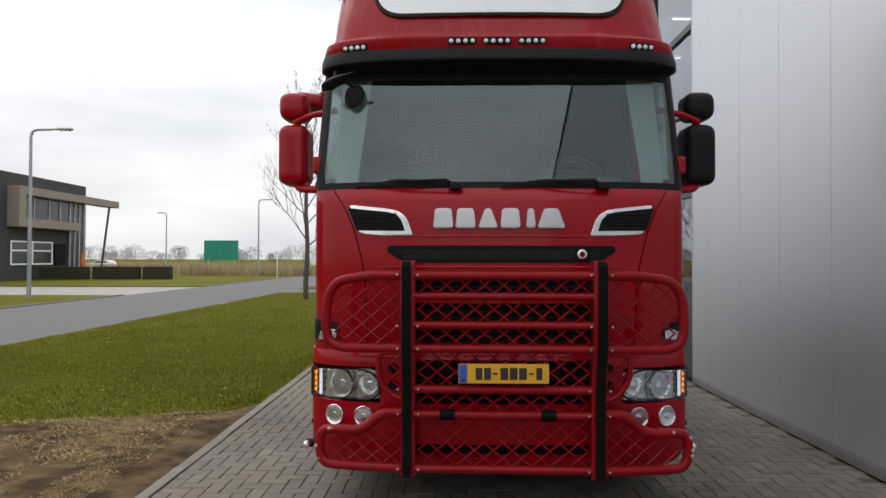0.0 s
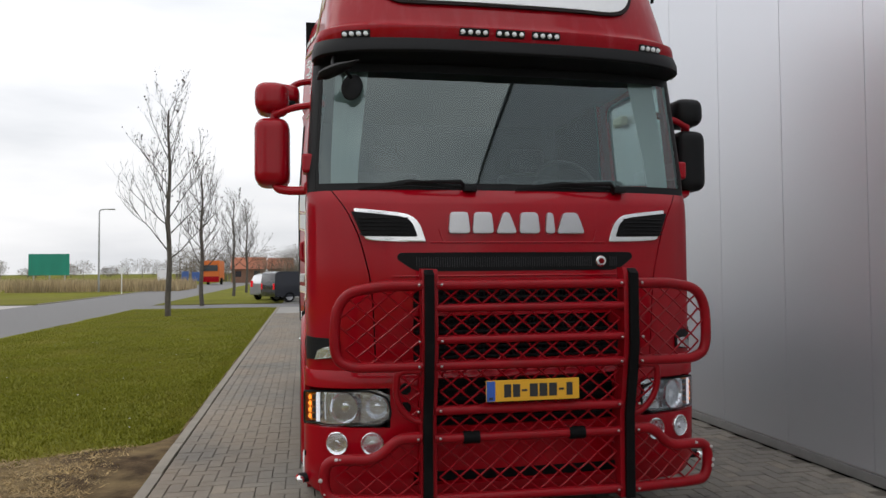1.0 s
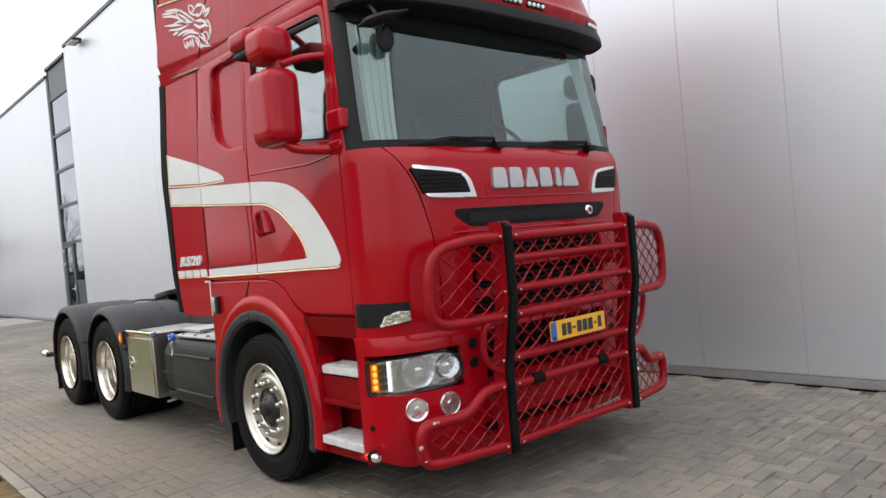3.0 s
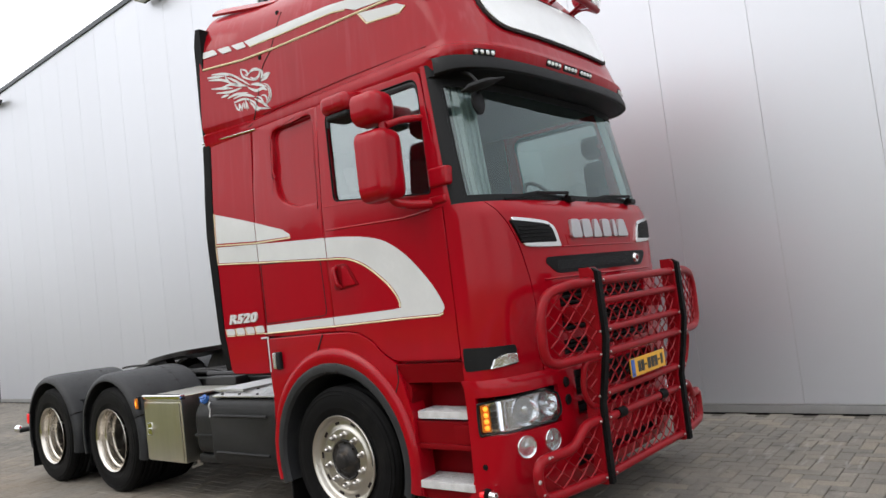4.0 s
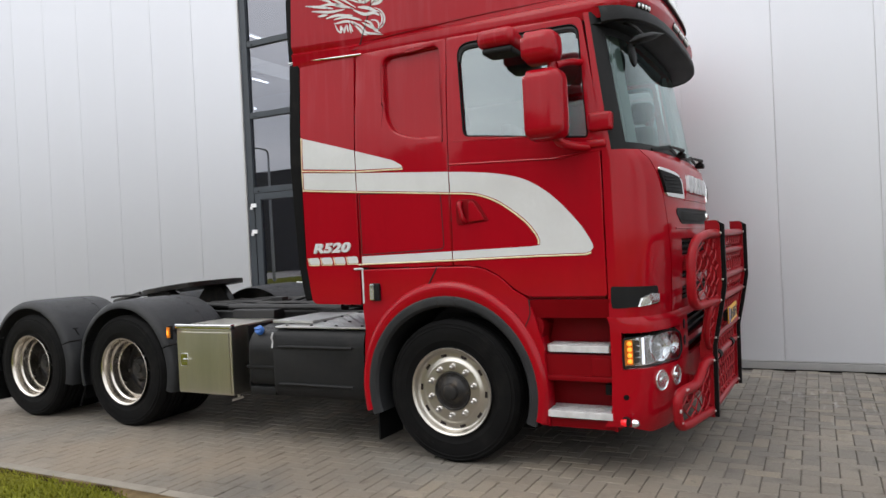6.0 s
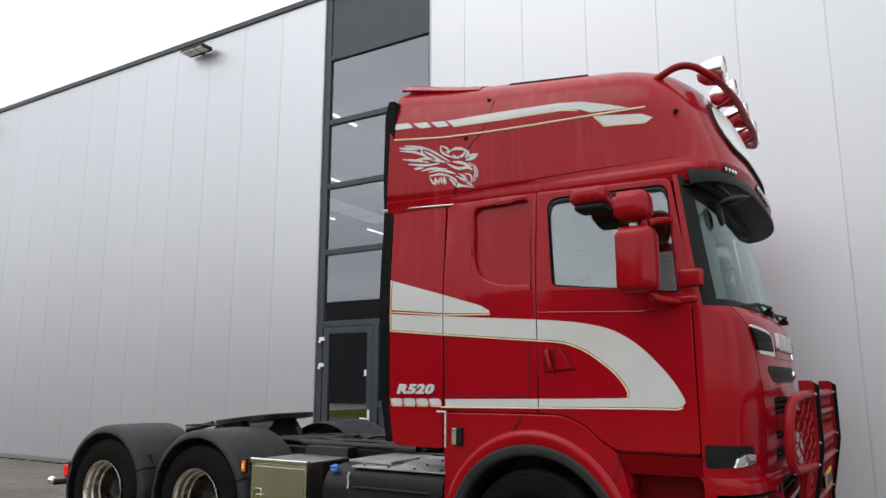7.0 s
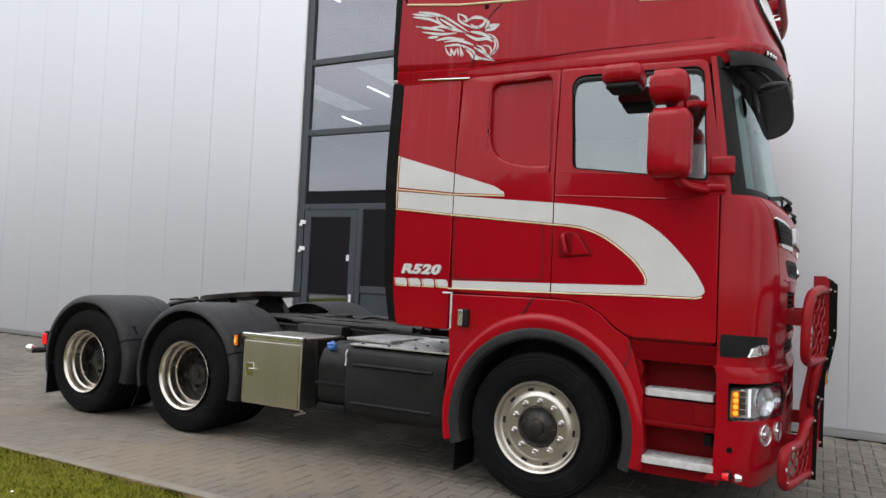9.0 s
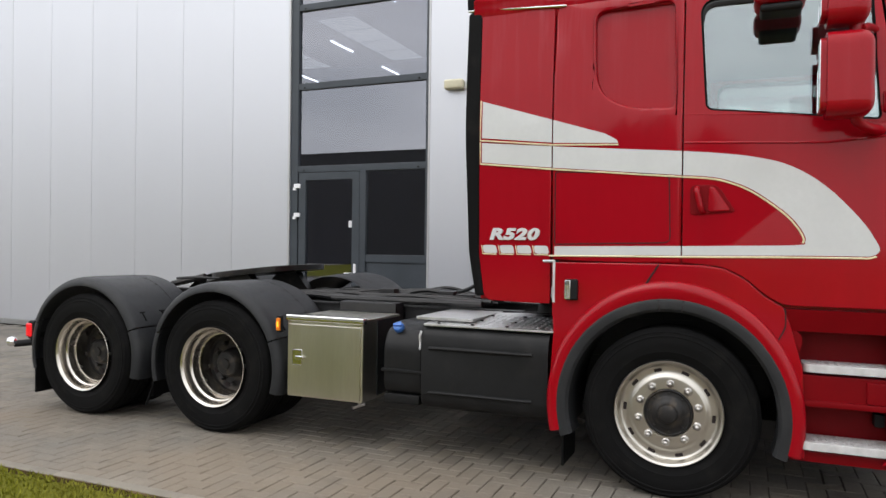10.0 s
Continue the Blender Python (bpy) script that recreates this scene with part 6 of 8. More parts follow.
# ---- front wings, steps ----
AX = (1.49, 4.79, 6.145)
for s in (-1, 1):
    W = lambda y, z, d: Vector((s * (1.205 + d), y, z))
    arc = [(AX[0] + 0.655 * math.cos(radians(a)), 0.50 + 0.655 * math.sin(radians(a))) for a in range(-10, 191, 8)]
    body = [(2.185, 0.345), (2.185, 0.62), (2.165, 0.92), (2.175, 1.05), (2.178, 1.345), (1.55, 1.348), (1.31, 1.346), (1.20, 1.329), (1.093, 1.274), (0.992, 1.183), (0.90, 1.127), (0.86, 1.02), (0.80, 0.80), (0.785, 0.31)]
    bm = B()
    poly(bm, [body + arc[::-1]], W, -0.12, 0.012, bev=0.008)
    wing = part("front_wing", bm, RED, truck, "red front wheel arch with black lip")
    bm = B()
    ring = [(0.745, -0.09), (0.752, 0.010), (0.744, 0.022), (0.730, 0.034), (0.712, 0.041), (0.690, 0.041), (0.660, 0.036), (0.645, 0.030), (0.640, -0.09)]
    lathe(bm, ring, (s * 1.205, AX[0], 0.50), "x", 48, -14, 194, flip=s)
    for v in bm.verts:
        v.co.y = AX[0] + (v.co.y - AX[0]) * 0.945
    part("arch_flare", bm, RED, wing)
    bm = B()
    ring = [(0.648, 0.0), (0.650, 0.036), (0.630, 0.046), (0.592, 0.040), (0.575, 0.02), (0.572, -0.16), (0.585, -0.16)]
    lathe(bm, ring, (s * 1.205, AX[0], 0.50), "x", 44, -18, 198, flip=s)
    part("arch_lip", bm, GREY_PLASTIC, wing, "dark grey plastic arch lip")
    bm = B()
    lathe(bm, [(0.60, 0.0), (0.60, -0.55)], (s * 1.19, AX[0], 0.50), "x", 40, -14, 194, flip=s)
    part("arch_liner", thicken(bm, 0.01), CHASSIS, wing)
    # red sill behind the door's lower edge
    bm = B()
    poly(bm, [[(0.40, 1.10), (0.90, 1.09), (1.10, 1.22), (1.30, 1.30), (2.15, 1.31), (2.15, 1.42), (1.25, 1.42), (1.0, 1.30), (0.85, 1.20), (0.40, 1.18)]], W, -0.075, -0.045)
    part("sill_panel", bm, RED, wing)
    # joints
    bm = B()
    tube(bm, [W(1.55, 1.345, 0.012), W(1.635, 1.205, 0.014)], 0.006, segs=5)
    tube(bm, fillet([W(0.89, 1.12, 0.012), W(0.885, 1.02, 0.012), W(0.93, 0.93, 0.012)], 0.03, 4, False), 0.004, segs=5)
    pieces("wing_joint", bm, SEAM, wing)
    for a in (97, 85):
        bm = B()
        c = Vector((s * 1.246, AX[0] + 0.615 * math.cos(radians(a)), 0.50 + 0.615 * math.sin(radians(a))))
        d = Vector((0, math.cos(radians(a)), math.sin(radians(a))))
        tube(bm, [c - d * 0.034, c + d * 0.032], 0.004, segs=5)
        part("lip_joint", bm, SEAM, wing)
    # side repeater lamp behind the arch
    bm = B()
    box(bm, (min(s * 1.20, s * 1.245), 2.015, 1.12), (max(s * 1.20, s * 1.245), 2.09, 1.245), 0.012, 3)
    rep = part("side_lamp", bm, BLACK_PLASTIC, wing, "small side lamp with bright face")
    bm = B()
    box(bm, (min(s * 1.235, s * 1.25), 2.055, 1.125), (max(s * 1.235, s * 1.25), 2.092, 1.24), 0.006, 2)
    part("lamp_face", bm, LAMP_IN, rep)
    # mudflap behind the wheel
    bm = B()
    box(bm, (min(s * 0.86, s * 1.18), 2.10, 0.10), (max(s * 0.86, s * 1.18), 2.115, 0.42), 0.004)
    part("mudflap", bm, RUBBER, wing, "black rubber mudflap")

    # entrance: well, ledges and two treads; well shade is in the darker red
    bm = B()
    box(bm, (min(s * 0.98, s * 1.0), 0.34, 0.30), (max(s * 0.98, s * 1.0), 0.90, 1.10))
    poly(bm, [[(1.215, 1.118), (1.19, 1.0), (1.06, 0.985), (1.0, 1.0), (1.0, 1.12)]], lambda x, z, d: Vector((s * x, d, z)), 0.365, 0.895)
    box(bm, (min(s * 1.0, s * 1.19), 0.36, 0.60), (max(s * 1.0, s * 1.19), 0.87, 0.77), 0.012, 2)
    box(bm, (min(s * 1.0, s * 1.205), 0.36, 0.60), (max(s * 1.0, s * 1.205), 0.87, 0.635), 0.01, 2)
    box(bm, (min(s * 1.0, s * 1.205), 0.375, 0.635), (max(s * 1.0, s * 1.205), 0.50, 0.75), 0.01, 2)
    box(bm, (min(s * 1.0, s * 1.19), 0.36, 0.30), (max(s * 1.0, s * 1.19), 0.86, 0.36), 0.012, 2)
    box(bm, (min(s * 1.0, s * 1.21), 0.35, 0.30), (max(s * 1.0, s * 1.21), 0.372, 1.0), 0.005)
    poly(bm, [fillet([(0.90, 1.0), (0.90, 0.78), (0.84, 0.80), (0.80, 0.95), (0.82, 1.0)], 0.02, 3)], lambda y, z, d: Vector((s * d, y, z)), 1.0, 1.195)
    well = pieces("entrance_panel", bm, RED_DARK, truck, "entrance well panel in shaded darker red")[0]
    for z, y0, y1, xo in ((0.785, 0.385, 0.80, 1.205), (0.375, 0.375, 0.815, 1.235)):
        bm = B()
        poly(bm, [fillet([(y0, 1.02), (y1, 1.02), (y1, xo - 0.035), (y1 - 0.03, xo), (y0, xo)], [0.01, 0.01, 0.03, 0.04, 0.01], 4)], lambda y, x, d: Vector((s * x, y, d)), z, z + 0.042, bev=0.008)
        tread = part("tread", bm, STEP_WHITE, well, "pale aluminium tread plate")
        bm = B()
        k = 0
        for yy in np.arange(y0 + 0.03, y1 - 0.04, 0.038):
            for j, xx in enumerate(np.arange(1.05, xo - 0.03, 0.038)):
                a = radians(45 if (j + k) % 2 else -45)
                tb = B()
                box(tb, (-0.014, -0.004, 0), (0.014, 0.004, 0.004))
                join_into(bm, tb, lambda x, y, zz: Vector((s * (xx + x * math.cos(a) - y * math.sin(a)), yy + x * math.sin(a) + y * math.cos(a), z + 0.041 + zz)))
            k += 1
        tagged(part("tread_pattern", bm, CHEQUER, tread), kind="stuff")
    bm = B()
    tube(bm, [(s * 1.0, 0.42, 0.545), (s * 1.08, 0.42, 0.545)], 0.022, segs=10)
    box(bm, (min(s * 1.02, s * 1.10), 0.40, 0.50), (max(s * 1.02, s * 1.10), 0.45, 0.57), 0.01)
    part("socket", bm, BLACK_PLASTIC, well)

# ---- bull bar ----


def bar_y(x, z):
    """How far the bar's plane stands before the nose."""
    base = lerp_table([(0.30, -0.115), (0.75, -0.125), (0.95, -0.165), (1.15, -0.195), (1.55, -0.195)], z)
    return base - 0.0354 * (x + 0.565) + max(0, abs(x) - 0.60) ** 1.35 * lerp_table([(0.3, 0.26), (0.7, 0.26), (1.0, 0.22), (1.5, 0.22)], z)


def on_bar(x, z, dy=0.0):
    return Vector((x, bar_y(x, z) + dy, z))


prof_f = [(-0.135, 0.285), (-0.14, 0.75), (-0.185, 0.98), (-0.215, 1.15), (-0.215, 1.545), (-0.195, 1.575)]
prof_b = [(-0.125, 1.575), (-0.125, 1.15), (-0.10, 0.98), (-0.06, 0.75), (-0.06, 0.285)]
for s in (-1, 1):
    bm = B()
    poly(bm, [prof_f + prof_b], lambda y, z, d: Vector((s * 0.565 + d, y - 0.02 * (s + 1), z)), -0.045, 0.045, bev=0.012)
    up = part("bar_upright", bm, RED_BAR, truck, "red bull bar upright with black rubber strip")
    bm = B()
    strip_f = [(y - 0.026, z) for y, z in prof_f[:-1]] + [(prof_f[-1][0] - 0.005, 1.57)]
    poly(bm, [strip_f + [(y + 0.004, z) for y, z in reversed(prof_f)]], lambda y, z, d: Vector((s * 0.572 + d, y - 0.02 * (s + 1), z)), -0.026, 0.026, bev=0.006)
    part("rubber_strip", bm, RUBBER, up, "black rubber buffer strip")
    bm = B()
    for z in (0.33, 0.66, 0.81, 1.055, 1.19, 1.49):
        for dx in (-0.06, 0.06):
            tb = B()
            bmesh.ops.create_icosphere(tb, subdivisions=2, radius=0.008)
            join_into(bm, tb, lambda a, b, c: on_bar(s * 0.565 + dx, z, -0.03) + Vector((a, b, c)))
    pieces("bolt_head", bm, BOLT, up)
    # brackets to the chassis
    bm = B()
    for z in (0.50, 1.30):
        box(bm, (s * 0.565 - 0.012, -0.12, z - 0.05), (s * 0.565 + 0.012, 0.14, z + 0.05), 0.004)
    pieces("bar_bracket", bm, RED_BAR, up)

for z in (0.33, 0.655, 0.808, 1.055, 1.195, 1.365, 1.487):
    bm = B()
    tube(bm, [on_bar(x, z) for x in np.linspace(-0.53, 0.53, 9)], 0.026 if z not in (1.195, 1.365) else 0.022, segs=12)
    part("cross_tube", bm, RED_BAR, truck, "red bull bar cross tube")
bm = B()
for x in (-0.33, 0.27):
    tube(bm, [on_bar(x - 0.045, 0.655), on_bar(x + 0.045, 0.655)], 0.034, segs=14)
pieces("tube_sleeve", bm, RUBBER, truck, "black rubber sleeve on the tube")
for s in (-1, 1):
    up_loop = fillet([on_bar(s * 0.60, 1.487), on_bar(s * 0.80, 1.487), on_bar(s * 1.055, 1.445), on_bar(s * 1.07, 1.10), on_bar(s * 0.98, 1.05), on_bar(s * 0.60, 1.055)], [0, 0.05, 0.17, 0.12, 0.05, 0], 7, False)
    bm = B()
    tube(bm, up_loop, 0.029, segs=12)
    part("upper_loop", bm, RED_BAR, truck, "red bull bar side loop")
    mid = fillet([on_bar(s * 0.62, 1.03), on_bar(s * 0.74, 1.03), on_bar(s * 0.745, 0.86), on_bar(s * 0.66, 0.76), on_bar(s * 0.60, 0.75)], [0, 0.05, 0.12, 0.06, 0], 5, False)
    bm = B()
    tube(bm, mid, 0.018, segs=10)
    part("middle_loop", bm, RED_BAR, truck)
    low_loop = fillet([on_bar(s * 0.60, 0.665), on_bar(s * 0.73, 0.66), on_bar(s * 0.84, 0.545), on_bar(s * 1.0, 0.545), on_bar(s * 1.125, 0.53), on_bar(s * 1.115, 0.33), on_bar(s * 0.99, 0.325), on_bar(s * 0.60, 0.33)], [0, 0.06, 0.08, 0.06, 0.11, 0.11, 0.05, 0], 6, False)
    bm = B()
    tube(bm, low_loop, 0.030, segs=12)
    low = part("lower_loop", bm, RED_BAR, truck, "red lower bull bar loop with scraped paint")
    bm = B()
    rng = random.Random(11 + s)
    for k in range(5):
        p = low_loop[rng.choice(range(14, 34))]
        tb = B()
        bmesh.ops.create_icosphere(tb, subdivisions=1, radius=1.0)
        q = p + Vector((s * 0.018, -0.022, 0.008))
        a = rng.uniform(0.008, 0.02)
        join_into(bm, tb, lambda x, y, z: q + Vector((x * a, y * 0.008, z * a * 0.8)))
    pieces("bare_patch", bm, SCRATCH, low)

    # ---- wire mesh in the loops ----

def wire_mesh(inside, x0, x1, z0, z1):
    bm_ = B()
    cw, ch = 0.112, 0.094
    i = 0
    for fam in (1, -1):
        for k in range(-60, 61):
            run = []
            for n in range(-40, 41):
                x = n * cw / 2
                z = (k + fam * n / 2) * ch + 0.02
                if x0 <= x <= x1 and z0 <= z <= z1 and inside(x, z):
                    run.append((x, z))
                else:
                    if len(run) > 1:
                        tube(bm_, [on_bar(a, b, 0.004 * fam * (-1) ** j) for j, (a, b) in enumerate(run)], 0.0054, segs=4, cap=False)
                    run = []
            if len(run) > 1:
                tube(bm_, [on_bar(a, b) for a, b in run], 0.0054, segs=4, cap=False)
    return bm_


part("middle_mesh", wire_mesh(lambda x, z: True, -0.53, 0.53, 0.34, 1.48), RED_BAR, truck, "red diamond wire mesh")


def in_poly(loop, x, z):
    hit = False
    for (a, b), (c, d) in zip(loop, loop[1:] + loop[:1]):
        if (b > z) != (d > z) and x < (c - a) * (z - b) / (d - b) + a:
            hit = not hit
    return hit


for s in (-1, 1):
    loop_u = [(0.58, 1.49), (0.80, 1.50), (1.0, 1.46), (1.07, 1.36), (1.06, 1.14), (0.98, 1.05), (0.58, 1.05)]
    loop_l = [(0.58, 0.67), (0.73, 0.67), (0.84, 0.555), (1.03, 0.555), (1.12, 0.47), (1.095, 0.36), (0.98, 0.32), (0.58, 0.32)]
    loop_m = [(0.58, 1.05), (0.75, 1.04), (0.75, 0.86), (0.66, 0.75), (0.58, 0.74)]
    for loop, zr in ((loop_u, (1.04, 1.50)), (loop_l, (0.32, 0.68)), (loop_m, (0.74, 1.05))):
        lo, hi = (0.58, 1.2) if s > 0 else (-1.2, -0.58)
        part("side_mesh", wire_mesh(lambda x, z: in_poly(loop, abs(x), z), lo, hi, *zr), RED_BAR, truck, "red diamond wire mesh")

# ---- wheels ----
def tyre_mesh(r, w, grooves):
    b = B()
    h = w / 2
    prof = [(0.286, -h * 0.78), (0.298, -h * 0.86), (0.305, -h * 0.885), (0.309, -h * 0.87), (0.330, -h * 0.93), (0.352, -h * 0.965), (0.355, -h * 0.985), (0.359, -h * 0.975), (0.39, -h * 1.0), (0.415, -h * 1.0), (0.438, -h * 0.985), (0.441, -h * 1.0), (0.446, -h * 0.998), (0.449, -h * 0.965), (0.462, -h * 0.95), (0.465, -h * 0.97), (0.470, -h * 0.965), (0.474, -h * 0.93), (r - 0.022, -h * 0.875), (r - 0.006, -h * 0.79)]
    side_n = len(prof)
    xs = np.linspace(-h * 0.74, h * 0.74, 4 * grooves + 3)
    for j, x in enumerate(xs):
        prof.append((r if j % 4 != 3 and j % 4 != 2 or j == 0 else r - 0.014, x))
    prof += [(a, -d) for a, d in reversed(prof[:side_n])]
    lathe(b, prof, (0, 0, 0), "x", 72)
    return b


def sidewall_marks(w):
    """Raised bars where the tyre carries its moulded writing."""
    b = B()
    rng_ = random.Random(8)
    for start, count in ((38, 9), (150, 12), (218, 9), (330, 12)):
        for k in range(count):
            a = radians(start + k * 3.4)
            if rng_.random() < 0.12:
                continue
            hgt = 0.026 if count == 9 else 0.012
            tb = B()
            box(tb, (-0.002, -0.008, -hgt / 2), (0.0025, 0.008, hgt / 2))
            join_into(b, tb, lambda x, u, v: Vector((w / 2 * 0.995 + x, (0.40 + v) * math.cos(a) - u * math.sin(a), (0.40 + v) * math.sin(a) + u * math.cos(a))))
    return b


def rim_front(s):
    b = B()
    prof = [(0.286, 0.13), (0.300, 0.146), (0.304, 0.156), (0.300, 0.163), (0.290, 0.160), (0.282, 0.148), (0.277, 0.130), (0.270, 0.118), (0.258, 0.113), (0.236, 0.113), (0.224, 0.116), (0.214, 0.123), (0.206, 0.127), (0.198, 0.128), (0.140, 0.128), (0.135, 0.12)]
    lathe(b, prof, (0, 0, 0), "x", 64)
    return b


def nut():
    b = B()
    lathe(b, [(0.0245, -0.004), (0.0245, 0.004), (0.021, 0.008), (0.0175, 0.010), (0.0175, 0.026), (0.0145, 0.036), (0.008, 0.042), (0, 0.043)], (0, 0, 0), "x", 10)
    return b


def put_wheel(kind, s, y):
    """The wheel's own x points outwards before it is turned to its side."""
    place = Matrix.Translation((s * 1.06 if kind == "front" else s * 1.05, y, 0.490 if kind == "front" else 0.498)) @ Matrix.Rotation(0 if s > 0 else math.pi, 4, "Z")
    ty_r, ty_w = (0.494 if kind == "front" else 0.502), 0.315
    nut_d = 0.126 if kind == "front" else -0.122
    if kind == "front":
        w = part("front_wheel", rim_front(s), ALU, truck, "champagne aluminium disc wheel with dark hub", 50)
        w.matrix_basis = place
        items = []
        b = B()
        lathe(b, [(0.137, 0.10), (0.134, 0.126), (0.128, 0.129), (0.120, 0.122), (0.100, 0.123), (0.088, 0.130), (0.075, 0.146), (0.058, 0.150), (0.052, 0.158), (0.05, 0.176), (0.04, 0.182), (0, 0.182)], (0, 0, 0), "x", 36)
        for k in range(8):
            a = 2 * math.pi * k / 8
            lathe(b, [(0.008, 0.12), (0.008, 0.131), (0, 0.133)], (0, 0.112 * math.cos(a), 0.112 * math.sin(a)), "x", 8)
        items.append(("hub", b, HUB, "dark hub cap"))
        for k in range(10):
            a = 2 * math.pi * (k + 0.9) / 10
            b = B()
            tb = B()
            box(tb, (-0.003, -0.022, -0.0095), (0.003, 0.022, 0.0095), 0.0028)
            join_into(b, tb, lambda x, u, v: Vector((0.1135 + x, 0.247 * math.cos(a) - u * math.sin(a) + v * math.cos(a), 0.247 * math.sin(a) + u * math.cos(a) + v * math.sin(a))))
            items.append(("hand_hole", b, SEAM, ""))
    else:
        b = B()
        prof = [(0.286, 0.13), (0.300, 0.146), (0.304, 0.158), (0.300, 0.165), (0.289, 0.160), (0.279, 0.146), (0.274, 0.112), (0.270, 0.092), (0.258, 0.086), (0.254, 0.076), (0.252, 0.03), (0.246, 0.018), (0.236, 0.016), (0.233, 0.004), (0.232, -0.085), (0.228, -0.10)]
        lathe(b, prof, (0, 0, 0), "x", 60)
        w = part("rear_wheel", b, RIM_IN, truck, "deep-dished twin rear wheel with bright rim", 50)
        w.matrix_basis = place
        b = B()
        lathe(b, [(0.232, -0.085), (0.222, -0.108), (0.195, -0.118), (0.14, -0.124), (0.118, -0.12), (0.112, -0.08), (0.104, -0.02), (0.085, 0.0), (0.045, 0.004), (0.04, 0.02), (0, 0.022)], (0, 0, 0), "x", 40)
        items = [("hub", b, HUB, "dark oily wheel disc and hub")]
        for k in range(8):
            a = 2 * math.pi * (k + 0.5) / 8
            b = B()
            lathe(b, [(0, 0.002), (0.023, 0.003), (0.027, -0.004)], (-0.112, 0.203 * math.cos(a), 0.203 * math.sin(a)), "x", 14)
            items.append(("hand_hole", b, SEAM, ""))
        b = tyre_mesh(ty_r, ty_w, 4)
        bmesh.ops.translate(b, verts=b.verts, vec=(-0.345, 0, 0))
        items.append(("inner_tyre", b, RUBBER, "black inner twin tyre"))
    for nm, b, m, lab in items:
        part(nm, b, m, w, lab)
    tyre = part("tyre", tyre_mesh(ty_r, ty_w, 4), RUBBER, w, "black road tyre")
    tagged(part("sidewall_relief", sidewall_marks(ty_w), RUBBER, tyre), kind="stuff")
    first = None
    for k in range(10):
        a = 2 * math.pi * (k + 0.4) / 10
        c = (nut_d, 0.170 * math.cos(a), 0.170 * math.sin(a))
        if first is None:
            first = part("wheel_nut", nut(), BOLT if kind == "front" else HUB, w, "bright domed wheel nut" if kind == "front" else "")
            ob = first
        else:
            ob = new("wheel_nut", first.data)
            ob.parent = w
        ob.location = c
    return w


for s in (-1, 1):
    put_wheel("front", s, AX[0])
    put_wheel("rear", s, AX[1])
    put_wheel("rear", s, AX[2])

